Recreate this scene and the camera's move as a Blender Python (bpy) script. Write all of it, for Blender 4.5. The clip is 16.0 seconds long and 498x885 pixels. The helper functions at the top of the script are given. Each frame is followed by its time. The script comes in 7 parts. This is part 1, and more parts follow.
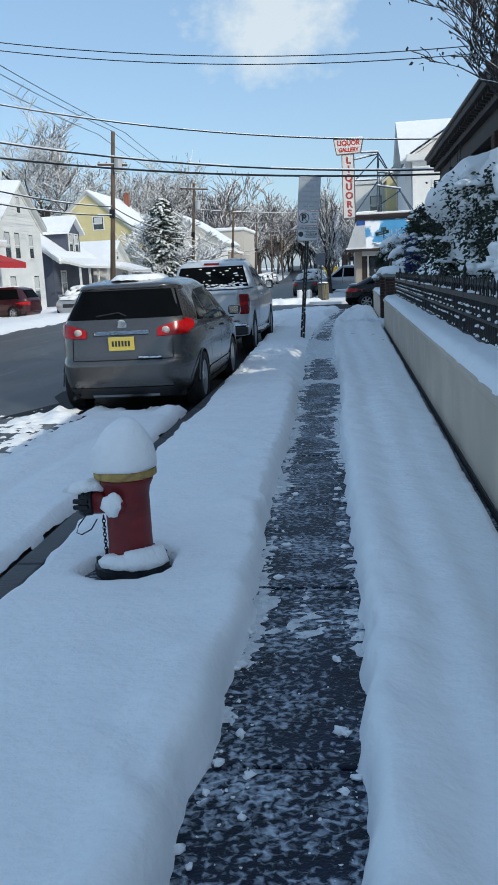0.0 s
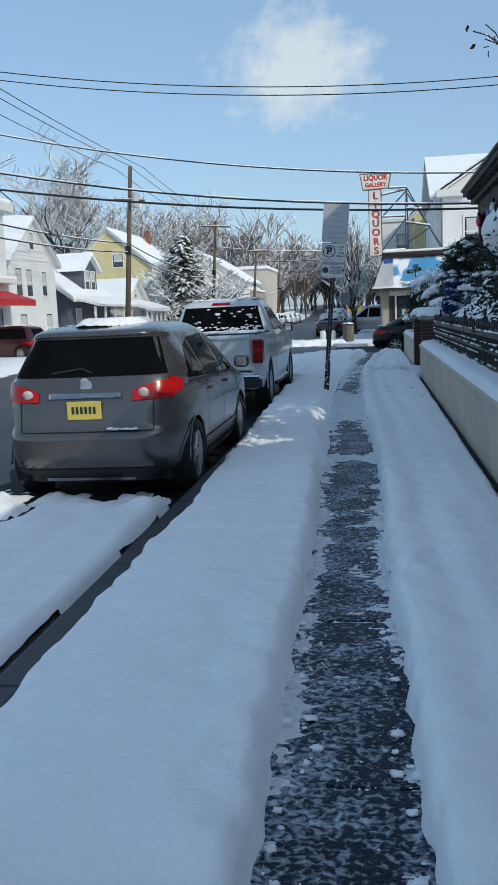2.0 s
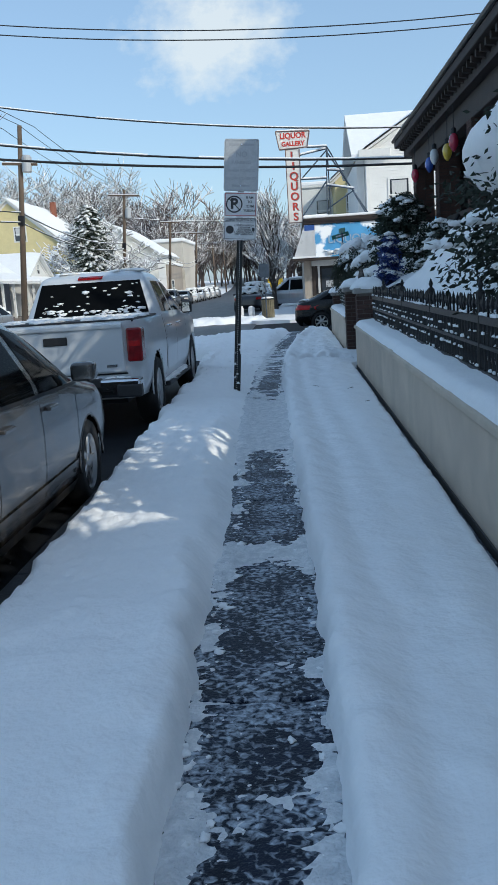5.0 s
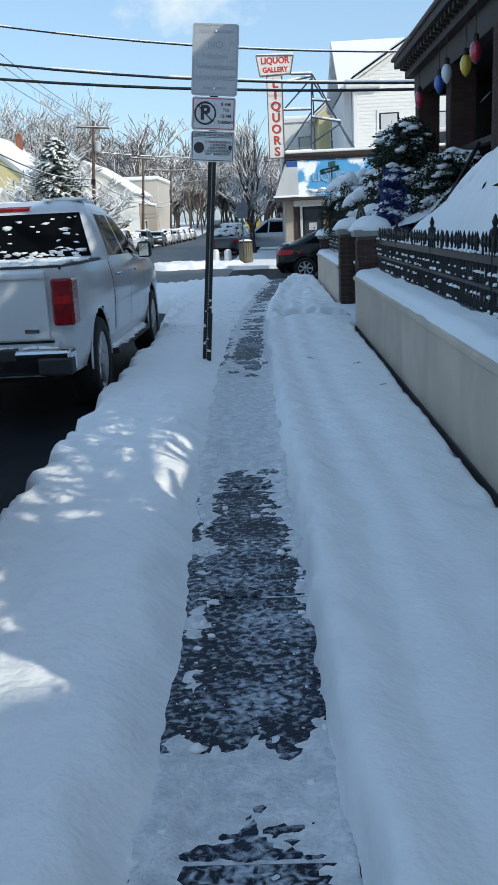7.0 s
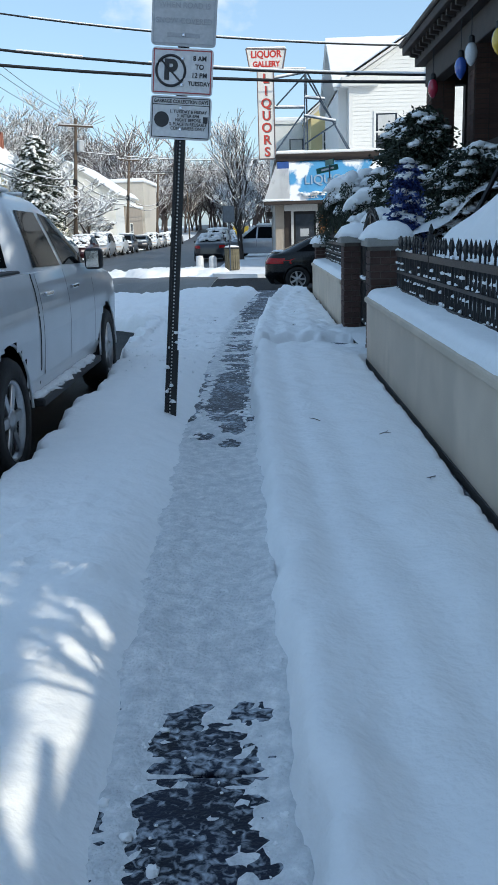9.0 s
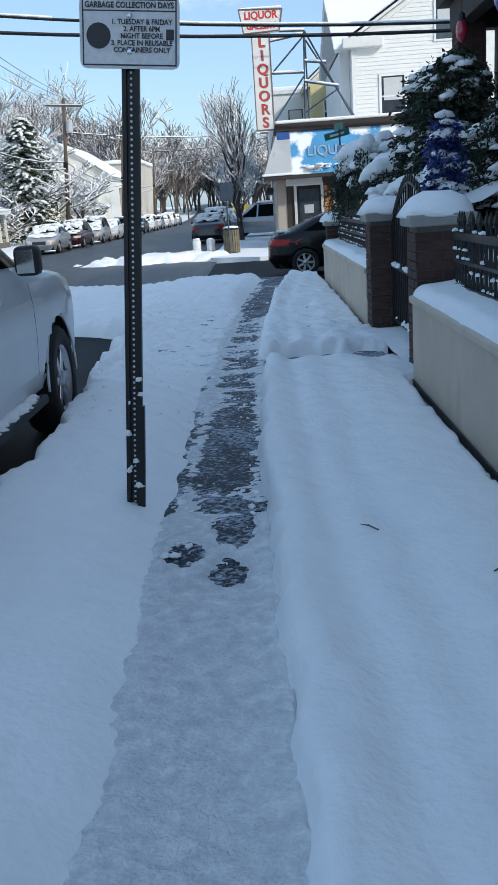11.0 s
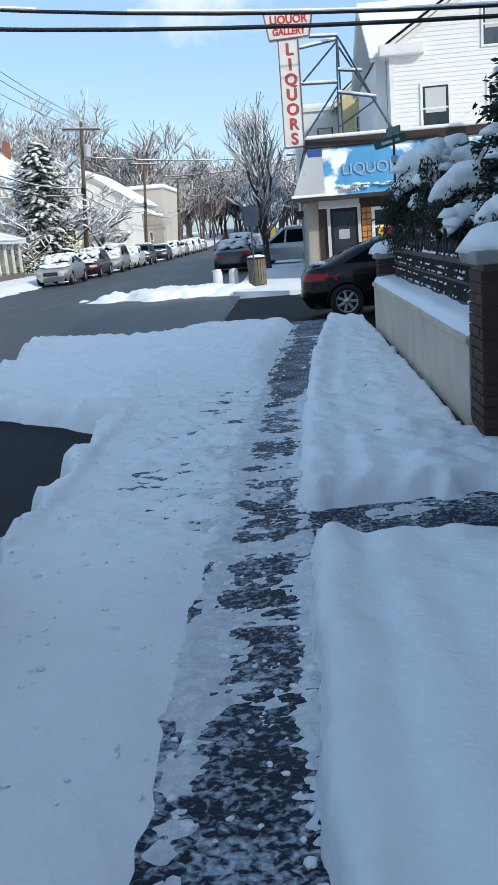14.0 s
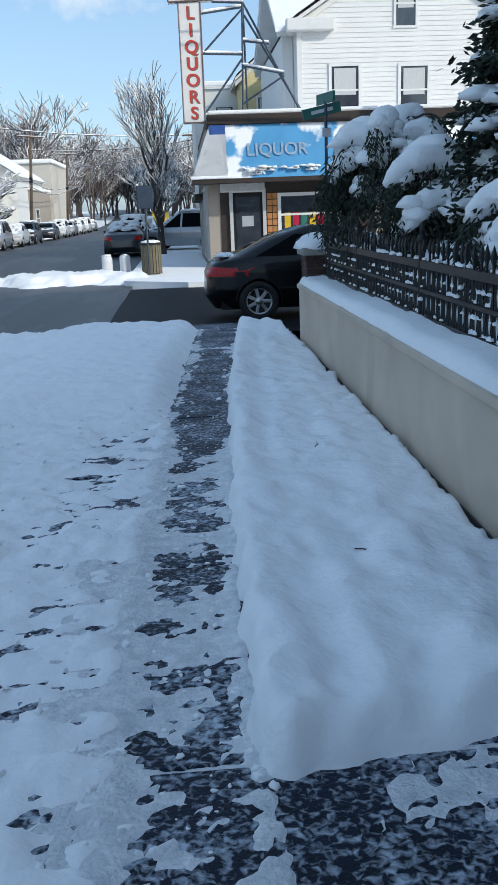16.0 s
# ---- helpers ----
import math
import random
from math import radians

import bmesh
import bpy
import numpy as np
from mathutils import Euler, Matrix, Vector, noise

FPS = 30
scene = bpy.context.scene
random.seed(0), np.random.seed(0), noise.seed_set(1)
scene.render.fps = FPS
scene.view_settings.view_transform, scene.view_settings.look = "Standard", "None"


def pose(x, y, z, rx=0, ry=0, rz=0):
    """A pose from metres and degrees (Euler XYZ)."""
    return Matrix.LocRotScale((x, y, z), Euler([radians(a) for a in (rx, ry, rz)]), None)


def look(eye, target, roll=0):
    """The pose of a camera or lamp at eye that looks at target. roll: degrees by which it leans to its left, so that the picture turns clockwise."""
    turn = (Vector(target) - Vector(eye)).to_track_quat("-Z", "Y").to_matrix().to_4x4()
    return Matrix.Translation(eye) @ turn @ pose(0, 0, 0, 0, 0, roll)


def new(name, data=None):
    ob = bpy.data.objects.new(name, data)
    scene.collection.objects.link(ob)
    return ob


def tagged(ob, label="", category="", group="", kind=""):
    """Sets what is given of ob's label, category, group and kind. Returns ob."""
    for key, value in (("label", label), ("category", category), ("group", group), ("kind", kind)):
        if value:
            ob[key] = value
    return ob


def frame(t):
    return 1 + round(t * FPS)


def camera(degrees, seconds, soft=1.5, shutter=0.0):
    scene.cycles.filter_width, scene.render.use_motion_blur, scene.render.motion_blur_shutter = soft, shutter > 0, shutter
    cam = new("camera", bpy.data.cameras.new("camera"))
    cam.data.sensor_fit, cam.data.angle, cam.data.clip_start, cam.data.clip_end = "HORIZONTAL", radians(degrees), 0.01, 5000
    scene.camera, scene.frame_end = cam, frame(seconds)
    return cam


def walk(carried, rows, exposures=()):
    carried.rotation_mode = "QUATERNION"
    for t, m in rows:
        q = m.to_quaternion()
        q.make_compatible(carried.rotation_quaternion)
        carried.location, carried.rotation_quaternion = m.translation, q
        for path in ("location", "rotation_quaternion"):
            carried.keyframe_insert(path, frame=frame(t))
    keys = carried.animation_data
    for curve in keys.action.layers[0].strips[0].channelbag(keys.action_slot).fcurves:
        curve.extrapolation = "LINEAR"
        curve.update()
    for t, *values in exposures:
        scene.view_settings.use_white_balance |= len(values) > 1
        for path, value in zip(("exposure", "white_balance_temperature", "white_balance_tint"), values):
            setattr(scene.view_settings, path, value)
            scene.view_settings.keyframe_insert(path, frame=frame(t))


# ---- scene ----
cam = camera(32.3, 16.0)
PATH = [
    (0, (0.738, -0.056, 1.466), (0.494, 1.892, 1.084), -3.0),
    (0.5, (0.673, 0.62, 1.488), (0.398, 2.565, 1.114), -4.0),
    (1, (0.66, 1.316, 1.478), (0.431, 3.257, 1.052), -3.5),
    (1.5, (0.562, 2.01, 1.53), (0.245, 3.959, 1.211), -3.0),
    (2, (0.564, 2.716, 1.517), (0.272, 4.673, 1.223), -2.6),
    (2.5, (0.617, 3.412, 1.528), (0.433, 5.387, 1.273), -4.0),
    (3, (0.603, 4.023, 1.512), (0.425, 5.976, 1.119), -5.4),
    (3.5, (0.591, 4.678, 1.528), (0.368, 6.641, 1.215), -4.9),
    (4, (0.598, 5.308, 1.501), (0.462, 7.269, 1.132), -4.9),
    (4.2, (0.601, 5.63, 1.502), (0.477, 7.595, 1.148), -4.4),
    (6.3, (0.396, 8.793, 1.538), (0.276, 10.747, 1.131), -3.3),
    (6.5, (0.385, 9.101, 1.531), (0.326, 11.055, 1.107), -3.0),
    (7, (0.43, 9.569, 1.461), (0.358, 11.507, 0.972), -2.8),
    (7.5, (0.42, 10.225, 1.485), (0.229, 12.155, 0.996), -2.4),
    (8, (0.45, 10.885, 1.46), (0.381, 12.83, 1.0), -1.8),
    (8.5, (0.425, 11.68, 1.43), (0.193, 13.616, 0.982), -2.0),
    (9, (0.415, 12.22, 1.452), (0.377, 14.161, 0.973), -1.8),
    (11.3, (0.376, 15.144, 1.482), (0.315, 17.073, 0.957), -4.1),
    (11.5, (0.284, 15.419, 1.508), (0.228, 17.347, 0.98), -2.3),
    (12, (0.325, 16.093, 1.462), (0.263, 18.003, 0.872), -4.5),
    (12.5, (0.308, 16.7, 1.543), (0.222, 18.609, 0.952), -4.8),
    (13, (0.307, 17.339, 1.519), (0.214, 19.257, 0.959), -4.5),
    (13.5, (0.294, 17.97, 1.56), (0.153, 19.915, 1.117), -4.8),
    (14, (0.319, 18.569, 1.554), (0.199, 20.51, 1.084), -4.8),
    (14.5, (0.319, 19.192, 1.564), (0.218, 21.139, 1.119), -5.0),
    (15, (0.267, 19.867, 1.536), (0.203, 21.808, 1.056), -4.2),
    (15.5, (0.178, 20.574, 1.565), (0.24, 22.536, 1.184), -3.5),
    (16, (0.161, 21.108, 1.569), (0.294, 23.035, 1.051), -2.2),
]
walk(cam, [(t, look(eye, target, roll)) for t, eye, target, roll in PATH], [(0, 0.06, 6700, 5), (2, -0.04, 6700, 5), (3, 0.08, 6700, 5), (4, 0.06, 6700, 5), (6.5, 0.26, 6800, 5), (7.5, 0.28, 6800, 5), (8, 0.46, 6800, 5), (8.5, 0.18, 6750, 5), (9, 0.36, 6800, 5), (11.5, 0.30, 6650, 6), (12, 0.42, 6700, 6), (13, 0.36, 6700, 6), (13.5, 0.10, 6600, 6), (14, 0.34, 6700, 6), (14.5, 0.0, 6700, 6), (15, 0.14, 6700, 6), (15.5, -0.04, 6700, 6), (16, 0.24, 6700, 6)])

# ---- light ----
SUN = Vector((0.62, -0.52, 0.50)).normalized()
world = bpy.data.worlds.new("sky_world")
scene.world = world
world.use_nodes = True
wn = world.node_tree
sky = wn.nodes.new("ShaderNodeTexSky")
sky.sky_type, sky.sun_disc = "NISHITA", False
sky.sun_elevation = math.asin(SUN.z)
sky.sun_rotation = math.atan2(SUN.x, SUN.y)
sky.air_density, sky.dust_density, sky.ozone_density, sky.altitude = 1.0, 1.3, 3.2, 0
wn.nodes["Background"].inputs["Strength"].default_value = 0.19
# light scattered many times evens the sky out
even = wn.nodes.new("ShaderNodeMix")
even.data_type = "RGBA"
even.inputs["Factor"].default_value = 0.5
even.inputs["B"].default_value = (1.55, 2.4, 3.65, 1)
wn.links.new(sky.outputs[0], even.inputs["A"])
wn.links.new(even.outputs["Result"], wn.nodes["Background"].inputs["Color"])
sun = new("sun", bpy.data.lights.new("sun", "SUN"))
sun.data.energy, sun.data.angle, sun.data.color = 2.3, radians(0.35), (1.0, 0.95, 0.87)
sun.matrix_world = look(SUN * 60, (0, 0, 0))


# ---- materials ----
def mat(name, base, rough=0.7, metal=0.0, var=0.25, scale=6.0, fine=60.0, bump=0.15, second=None, cover=None,
        spec=0.5, stretch=(1, 1, 1), trans=0.0, island=0.0, coat=0.0, distance=0.01, dirt=0.55, world_space=False):
    """A node material: base colour with stains at a coarse scale and grain at a fine one, and bump.
    second: another colour that shows in patches; cover: (colour, threshold, scale, softness) of thin snow in patches."""
    m = bpy.data.materials.new(name)
    m.use_nodes = True
    t = m.node_tree
    n, l = t.nodes, t.links
    b = n["Principled BSDF"]
    b.inputs["Roughness"].default_value, b.inputs["Metallic"].default_value = rough, metal
    b.inputs["Specular IOR Level"].default_value = spec
    b.inputs["Transmission Weight"].default_value = trans
    b.inputs["Coat Weight"].default_value = coat
    b.inputs["Coat Roughness"].default_value = 0.06
    co = n.new("ShaderNodeTexCoord")
    mp = n.new("ShaderNodeMapping")
    mp.inputs["Scale"].default_value = stretch
    l.new(n.new("ShaderNodeNewGeometry").outputs["Position"] if world_space else co.outputs["Object"], mp.inputs["Vector"])

    def noisy(sc, detail=4.0, dist=0.0):
        k = n.new("ShaderNodeTexNoise")
        k.inputs["Scale"].default_value, k.inputs["Detail"].default_value = sc, detail
        k.inputs["Distortion"].default_value = dist
        l.new(mp.outputs[0], k.inputs["Vector"])
        return k

    def ramp(src, a, c):
        r = n.new("ShaderNodeMapRange")
        r.inputs["From Min"].default_value, r.inputs["From Max"].default_value = a, c
        l.new(src, r.inputs["Value"])
        return r.outputs[0]

    def mix(fac, a, c):
        k = n.new("ShaderNodeMix")
        k.data_type = "RGBA"
        l.new(fac, k.inputs["Factor"]) if not isinstance(fac, float) else setattr(k.inputs["Factor"], "default_value", fac)
        for sock, v in ((k.inputs["A"], a), (k.inputs["B"], c)):
            if isinstance(v, tuple):
                sock.default_value = (*v, 1)
            else:
                l.new(v, sock)
        return k.outputs["Result"]

    coarse, grain = noisy(scale, 5.0, 0.4), noisy(fine, 3.0)
    lo = tuple(c * (1 - var) for c in base)
    hi = tuple(min(c * (1 + var * 0.6), 0.95) for c in base)
    colour = mix(ramp(coarse.outputs["Fac"], 0.3, 0.7), lo, hi)
    if second:
        colour = mix(ramp(noisy(scale * 0.6, 6.0, 1.0).outputs["Fac"], 0.52, 0.62), colour, second)
    colour = mix(ramp(grain.outputs["Fac"], 0.2, 1.6), colour, tuple(c * dirt for c in base))
    if island:
        geo = n.new("ShaderNodeNewGeometry")
        oi = n.new("ShaderNodeObjectInfo")
        add = n.new("ShaderNodeMath")
        add.operation = "ADD"
        l.new(geo.outputs["Random Per Island"], add.inputs[0])
        l.new(oi.outputs["Random"], add.inputs[1])
        hs = n.new("ShaderNodeHueSaturation")
        l.new(colour, hs.inputs["Color"])
        l.new(ramp(add.outputs[0], 0.0, 2.0), hs.inputs["Value"])
        rr = n.new("ShaderNodeMapRange")
        rr.inputs["To Min"].default_value, rr.inputs["To Max"].default_value = 1 - island, 1 + island
        rr.inputs["From Max"].default_value = 2.0
        l.new(add.outputs[0], rr.inputs["Value"])
        l.new(rr.outputs[0], hs.inputs["Value"])
        colour = hs.outputs[0]
    if cover:
        k = noisy(cover[2], 7.0, 0.15)
        k.inputs["Roughness"].default_value = cover[4] if len(cover) > 4 else 0.5
        level = k.outputs["Fac"]
        if len(cover) > 5:
            am = n.new("ShaderNodeMix")
            am.inputs["Factor"].default_value = 0.55
            l.new(level, am.inputs["A"])
            l.new(noisy(cover[5], 5.0, 0.6).outputs["Fac"], am.inputs["B"])
            level = am.outputs["Result"]
        f = ramp(level, cover[1], cover[1] + cover[3])
        colour = mix(f, colour, cover[0])
        rg = n.new("ShaderNodeMapRange")
        rg.inputs["To Min"].default_value, rg.inputs["To Max"].default_value = rough, 0.8
        l.new(f, rg.inputs["Value"])
        l.new(rg.outputs[0], b.inputs["Roughness"])
    l.new(colour, b.inputs["Base Color"])
    if bump:
        bp = n.new("ShaderNodeBump")
        bp.inputs["Strength"].default_value, bp.inputs["Distance"].default_value = bump, distance
        mx = n.new("ShaderNodeMath")
        mx.operation = "ADD"
        l.new(coarse.outputs["Fac"], mx.inputs[0])
        l.new(grain.outputs["Fac"], mx.inputs[1])
        l.new(mx.outputs[0], bp.inputs["Height"])
        l.new(bp.outputs[0], b.inputs["Normal"])
    return m


WHITE = (0.84, 0.86, 0.88)
SNOW = mat("snow", (0.93, 0.94, 0.945), 0.75, var=0.03, scale=6, fine=28, bump=0.32, spec=0.25, distance=0.03, dirt=0.92)
SNOW_FAR = mat("far_snow", (0.88, 0.89, 0.90), 0.8, var=0.05, scale=2, fine=12, bump=0.3, spec=0.2, dirt=0.85)
SLUSH = mat("trodden_snow", (0.83, 0.86, 0.89), 0.6, var=0.24, scale=16, fine=70, bump=1.0, spec=0.3, distance=0.015)
CONCRETE_WET = mat("wet_concrete", (0.011, 0.017, 0.034), 0.5, var=0.6, scale=5, fine=90, bump=0.5, island=0.15,
                   spec=0.18, stretch=(0.9, 1.0, 1), world_space=True, cover=((0.50, 0.56, 0.63), 0.475, 2.6, 0.15, 0.66, 38.0))
ASPHALT = mat("asphalt", (0.048, 0.049, 0.052), 0.5, var=0.4, scale=0.7, fine=120, bump=0.3, stretch=(2.2, 0.35, 1),
              second=(0.075, 0.075, 0.08), cover=((0.5, 0.52, 0.55), 0.66, 1.4, 0.25))
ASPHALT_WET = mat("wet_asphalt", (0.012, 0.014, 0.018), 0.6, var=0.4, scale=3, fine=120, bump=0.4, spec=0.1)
KERB = mat("kerb_stone", (0.035, 0.038, 0.043), 0.5, var=0.4, scale=4, fine=70, bump=0.4)
STUCCO = mat("beige_stucco", (0.66, 0.55, 0.44), 0.9, var=0.16, scale=1.6, fine=140, bump=0.35, second=(0.58, 0.49, 0.39))
SOIL = mat("soil", (0.03, 0.026, 0.022), 0.9, var=0.4, scale=8, fine=60, bump=0.6)
IRON = mat("black_iron", (0.012, 0.012, 0.013), 0.45, 0.3, var=0.3, scale=12, fine=90, bump=0.15)
BRICK = mat("brown_brick", (0.085, 0.042, 0.032), 0.85, var=0.35, scale=8, fine=90, bump=0.4, island=0.35)
MORTAR = mat("mortar", (0.16, 0.14, 0.125), 0.95, var=0.2, scale=10, fine=90)
CAPSTONE = mat("capstone", (0.36, 0.34, 0.31), 0.9, var=0.2, scale=6, fine=60)
RED_PAINT = mat("red_hydrant_paint", (0.20, 0.011, 0.013), 0.5, var=0.35, scale=9, fine=70, bump=0.2, second=(0.13, 0.010, 0.012))
YELLOW_RING = mat("worn_yellow_paint", (0.50, 0.33, 0.10), 0.6, var=0.4, scale=14, fine=60, second=(0.25, 0.14, 0.05))
DARK_METAL = mat("dark_metal", (0.03, 0.032, 0.036), 0.45, 0.6, var=0.4, scale=12, fine=60)
POST = mat("black_sign_post", (0.012, 0.013, 0.015), 0.4, 0.2, var=0.4, scale=14, fine=80)
ALU = mat("sign_aluminium", (0.50, 0.52, 0.54), 0.5, 0.25, var=0.12, scale=7, fine=40, bump=0.05)
SIGN_WHITE = mat("sign_white", (0.72, 0.73, 0.74), 0.45, var=0.06, scale=7, fine=40, bump=0.03)
SIGN_BLACK = mat("sign_black", (0.03, 0.03, 0.035), 0.5, var=0.1, bump=0)
SIGN_RED = mat("sign_red", (0.45, 0.09, 0.09), 0.5, var=0.1, bump=0)
FADED = mat("faded_lettering", (0.40, 0.42, 0.45), 0.5, var=0.1, bump=0)
TYRE = mat("tyre_rubber", (0.014, 0.014, 0.015), 0.8, var=0.3, scale=15, fine=80, bump=0.3)
RIM = mat("alloy_rim", (0.55, 0.56, 0.58), 0.3, 0.9, var=0.15, scale=10, fine=60, bump=0.05)
UNDER = mat("underbody", (0.008, 0.008, 0.009), 0.9, var=0.2, bump=0)
GREY_PAINT = mat("bronze_grey_paint", (0.135, 0.125, 0.12), 0.26, 0.65, var=0.06, scale=2.5, fine=300, bump=0.0, coat=0.6)
WHITE_PAINT = mat("white_car_paint", (0.66, 0.69, 0.72), 0.35, 0.05, var=0.07, scale=2.0, fine=200, bump=0.0, coat=0.7)
BLACK_PAINT = mat("black_car_paint", (0.005, 0.006, 0.007), 0.25, 0.0, var=0.15, scale=3, bump=0, coat=0.25, spec=0.25)
MAROON_PAINT = mat("maroon_car_paint", (0.055, 0.008, 0.013), 0.3, 0.3, var=0.15, scale=3, bump=0, coat=0.8)
SILVER_PAINT = mat("silver_car_paint", (0.45, 0.47, 0.50), 0.3, 0.5, var=0.1, scale=3, bump=0, coat=0.8)
DARK_PAINT = mat("dark_car_paint", (0.03, 0.034, 0.042), 0.3, 0.3, var=0.15, scale=3, bump=0, coat=0.8)
CAR_GLASS = mat("dark_car_glass", (0.006, 0.007, 0.008), 0.05, 0.0, var=0.2, scale=3, bump=0, spec=0.10)
CAR_GLASS.node_tree.nodes["Principled BSDF"].inputs["IOR"].default_value = 1.18
CHROME = mat("chrome", (0.75, 0.76, 0.78), 0.12, 1.0, var=0.08, bump=0)
BLACK_TRIM = mat("black_plastic_trim", (0.02, 0.02, 0.022), 0.6, var=0.2, scale=20, bump=0.05)
TAIL_RED = mat("red_lamp_lens", (0.50, 0.008, 0.010), 0.2, var=0.35, scale=22, fine=80, bump=0.0, coat=0.25, spec=0.3)
TAIL_DARK = mat("dark_red_lamp_lens", (0.22, 0.006, 0.010), 0.2, var=0.4, scale=16, fine=80, bump=0.0, coat=0.3, spec=0.3)
TAIL_CLEAR = mat("clear_lamp_lens", (0.65, 0.55, 0.50), 0.15, var=0.2, scale=20, bump=0, coat=1.0)
PLATE = mat("yellow_plate", (0.72, 0.56, 0.12), 0.45, var=0.08, bump=0)
WOOD_POLE = mat("weathered_pole_wood", (0.13, 0.095, 0.07), 0.9, var=0.35, scale=3, fine=40, bump=0.4, stretch=(1, 1, 0.15))
WIRE = mat("black_cable", (0.02, 0.021, 0.023), 0.6, var=0.2, bump=0)
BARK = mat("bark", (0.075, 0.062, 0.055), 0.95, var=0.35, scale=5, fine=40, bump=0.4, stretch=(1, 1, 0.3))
LEAF = mat("dark_evergreen", (0.022, 0.035, 0.020), 0.7, var=0.4, scale=6, fine=30, island=0.5, bump=0.1)
LEAF_BLUE = mat("blue_tinsel", (0.03, 0.06, 0.22), 0.35, 0.3, var=0.5, scale=20, fine=60, island=0.4)
BROWN_LEAF = mat("dry_brown_leaf", (0.10, 0.055, 0.035), 0.8, var=0.4, scale=8, island=0.4, bump=0.1)
WHITE_SIDING = mat("white_siding", (0.78, 0.78, 0.76), 0.6, var=0.05, scale=1.5, fine=40, bump=0.08)
CREAM = mat("cream_siding", (0.70, 0.60, 0.32), 0.7, var=0.08, scale=1.5, fine=40, bump=0.08)
SLATE = mat("slate_blue_siding", (0.085, 0.10, 0.14), 0.7, var=0.12, scale=1.5, fine=40, bump=0.08)
TRIM = mat("white_trim", (0.76, 0.76, 0.74), 0.5, var=0.06, scale=4, bump=0.05)
PANE = mat("window_glass", (0.045, 0.055, 0.07), 0.08, var=0.4, scale=2, bump=0, spec=0.8)
CURTAIN = mat("curtain", (0.55, 0.56, 0.56), 0.8, var=0.15, scale=12, stretch=(5, 5, 0.4))
BROWN_WOOD = mat("dark_brown_wood", (0.035, 0.024, 0.020), 0.7, var=0.3, scale=4, fine=50)
RED_BRICK = mat("red_brick", (0.30, 0.11, 0.07), 0.9, var=0.25, scale=6, fine=80)
ORANGE_BRICK = mat("orange_brick", (0.55, 0.24, 0.08), 0.9, var=0.25, scale=8, fine=80, island=0.2)
TAN_WALL = mat("tan_wall", (0.38, 0.33, 0.28), 0.8, var=0.1, scale=1.0, fine=40)
BLUE_PANEL = mat("blue_sign_panel", (0.07, 0.33, 0.62), 0.5, var=0.1, scale=2, bump=0.02, cover=(WHITE, 0.50, 0.9, 0.05))
AWNING = mat("red_awning", (0.55, 0.03, 0.035), 0.7, var=0.12, scale=4, bump=0.1)
GREY_STEEL = mat("painted_steel", (0.05, 0.075, 0.11), 0.5, 0.3, var=0.25, scale=8, fine=50)
LIQ_WHITE = mat("sign_board_white", (0.80, 0.78, 0.75), 0.5, var=0.06, scale=3, bump=0.02)
LIQ_RED = mat("sign_letter_red", (0.62, 0.045, 0.03), 0.5, var=0.1, bump=0)
LIQ_SHADE = mat("sign_letter_shade", (0.20, 0.14, 0.13), 0.5, var=0.1, bump=0)
BARREL = mat("brown_bin_slats", (0.16, 0.14, 0.09), 0.7, var=0.25, scale=8)
YELLOW = mat("yellow_paint", (0.75, 0.50, 0.04), 0.5, var=0.1, bump=0)
BULB = {c: mat(c + "_bulb", v, 0.15, var=0.1, bump=0, coat=1.0) for c, v in
        dict(red=(0.5, 0.03, 0.07), yellow=(0.75, 0.5, 0.05), blue=(0.04, 0.12, 0.5), white=(0.72, 0.74, 0.76)).items()}
GREEN_SIGN = mat("street_sign_green", (0.03, 0.16, 0.13), 0.5, var=0.1, bump=0)


# ---- builders ----
def link(name, bm, material, parent=None, label="", smooth=False):
    me = bpy.data.meshes.new(name)
    if isinstance(bm, tuple):
        me.from_pydata(*bm)
    else:
        bm.normal_update()
        bm.to_mesh(me)
        bm.free()
    me.materials.append(material)
    if smooth:
        me.polygons.foreach_set("use_smooth", [True] * len(me.polygons))
    ob = new(name, me)
    if parent:
        ob.parent = parent
    if label:
        ob["label"] = label
    if "snow" in name and parent and len(me.polygons) > 300:
        ob["kind"] = "stuff"
    return ob


def part(name, bm, material, parent, label="", smooth=False):
    return link(name, bm, material, parent, label, smooth)


def share(name, other, parent, m):
    ob = new(name, other.data)
    ob.parent = parent
    ob.matrix_basis = m
    return ob


def thing(name, m, label, category, group="", kind=""):
    ob = new(name)
    ob.empty_display_size = 0.2
    ob.matrix_basis = m
    return tagged(ob, label, category, group, kind)


def solid(name, bm, material, label, category="", kind="structure", smooth=False, group=""):
    return tagged(link(name, bm, material, None, "", smooth), label, category, group, kind)


def box(bm, x0, x1, y0, y1, z0, z1, bev=0.0):
    v = [bm.verts.new((x, y, z)) for z in (z0, z1) for x, y in ((x0, y0), (x1, y0), (x1, y1), (x0, y1))]
    fs = [bm.faces.new([v[i] for i in q]) for q in
          ((3, 2, 1, 0), (4, 5, 6, 7), (0, 1, 5, 4), (1, 2, 6, 5), (2, 3, 7, 6), (3, 0, 4, 7))]
    if bev:
        es = list({e for f in fs for e in f.edges})
        bmesh.ops.bevel(bm, geom=es, offset=bev, segments=2, affect="EDGES", profile=0.5)
    return bm


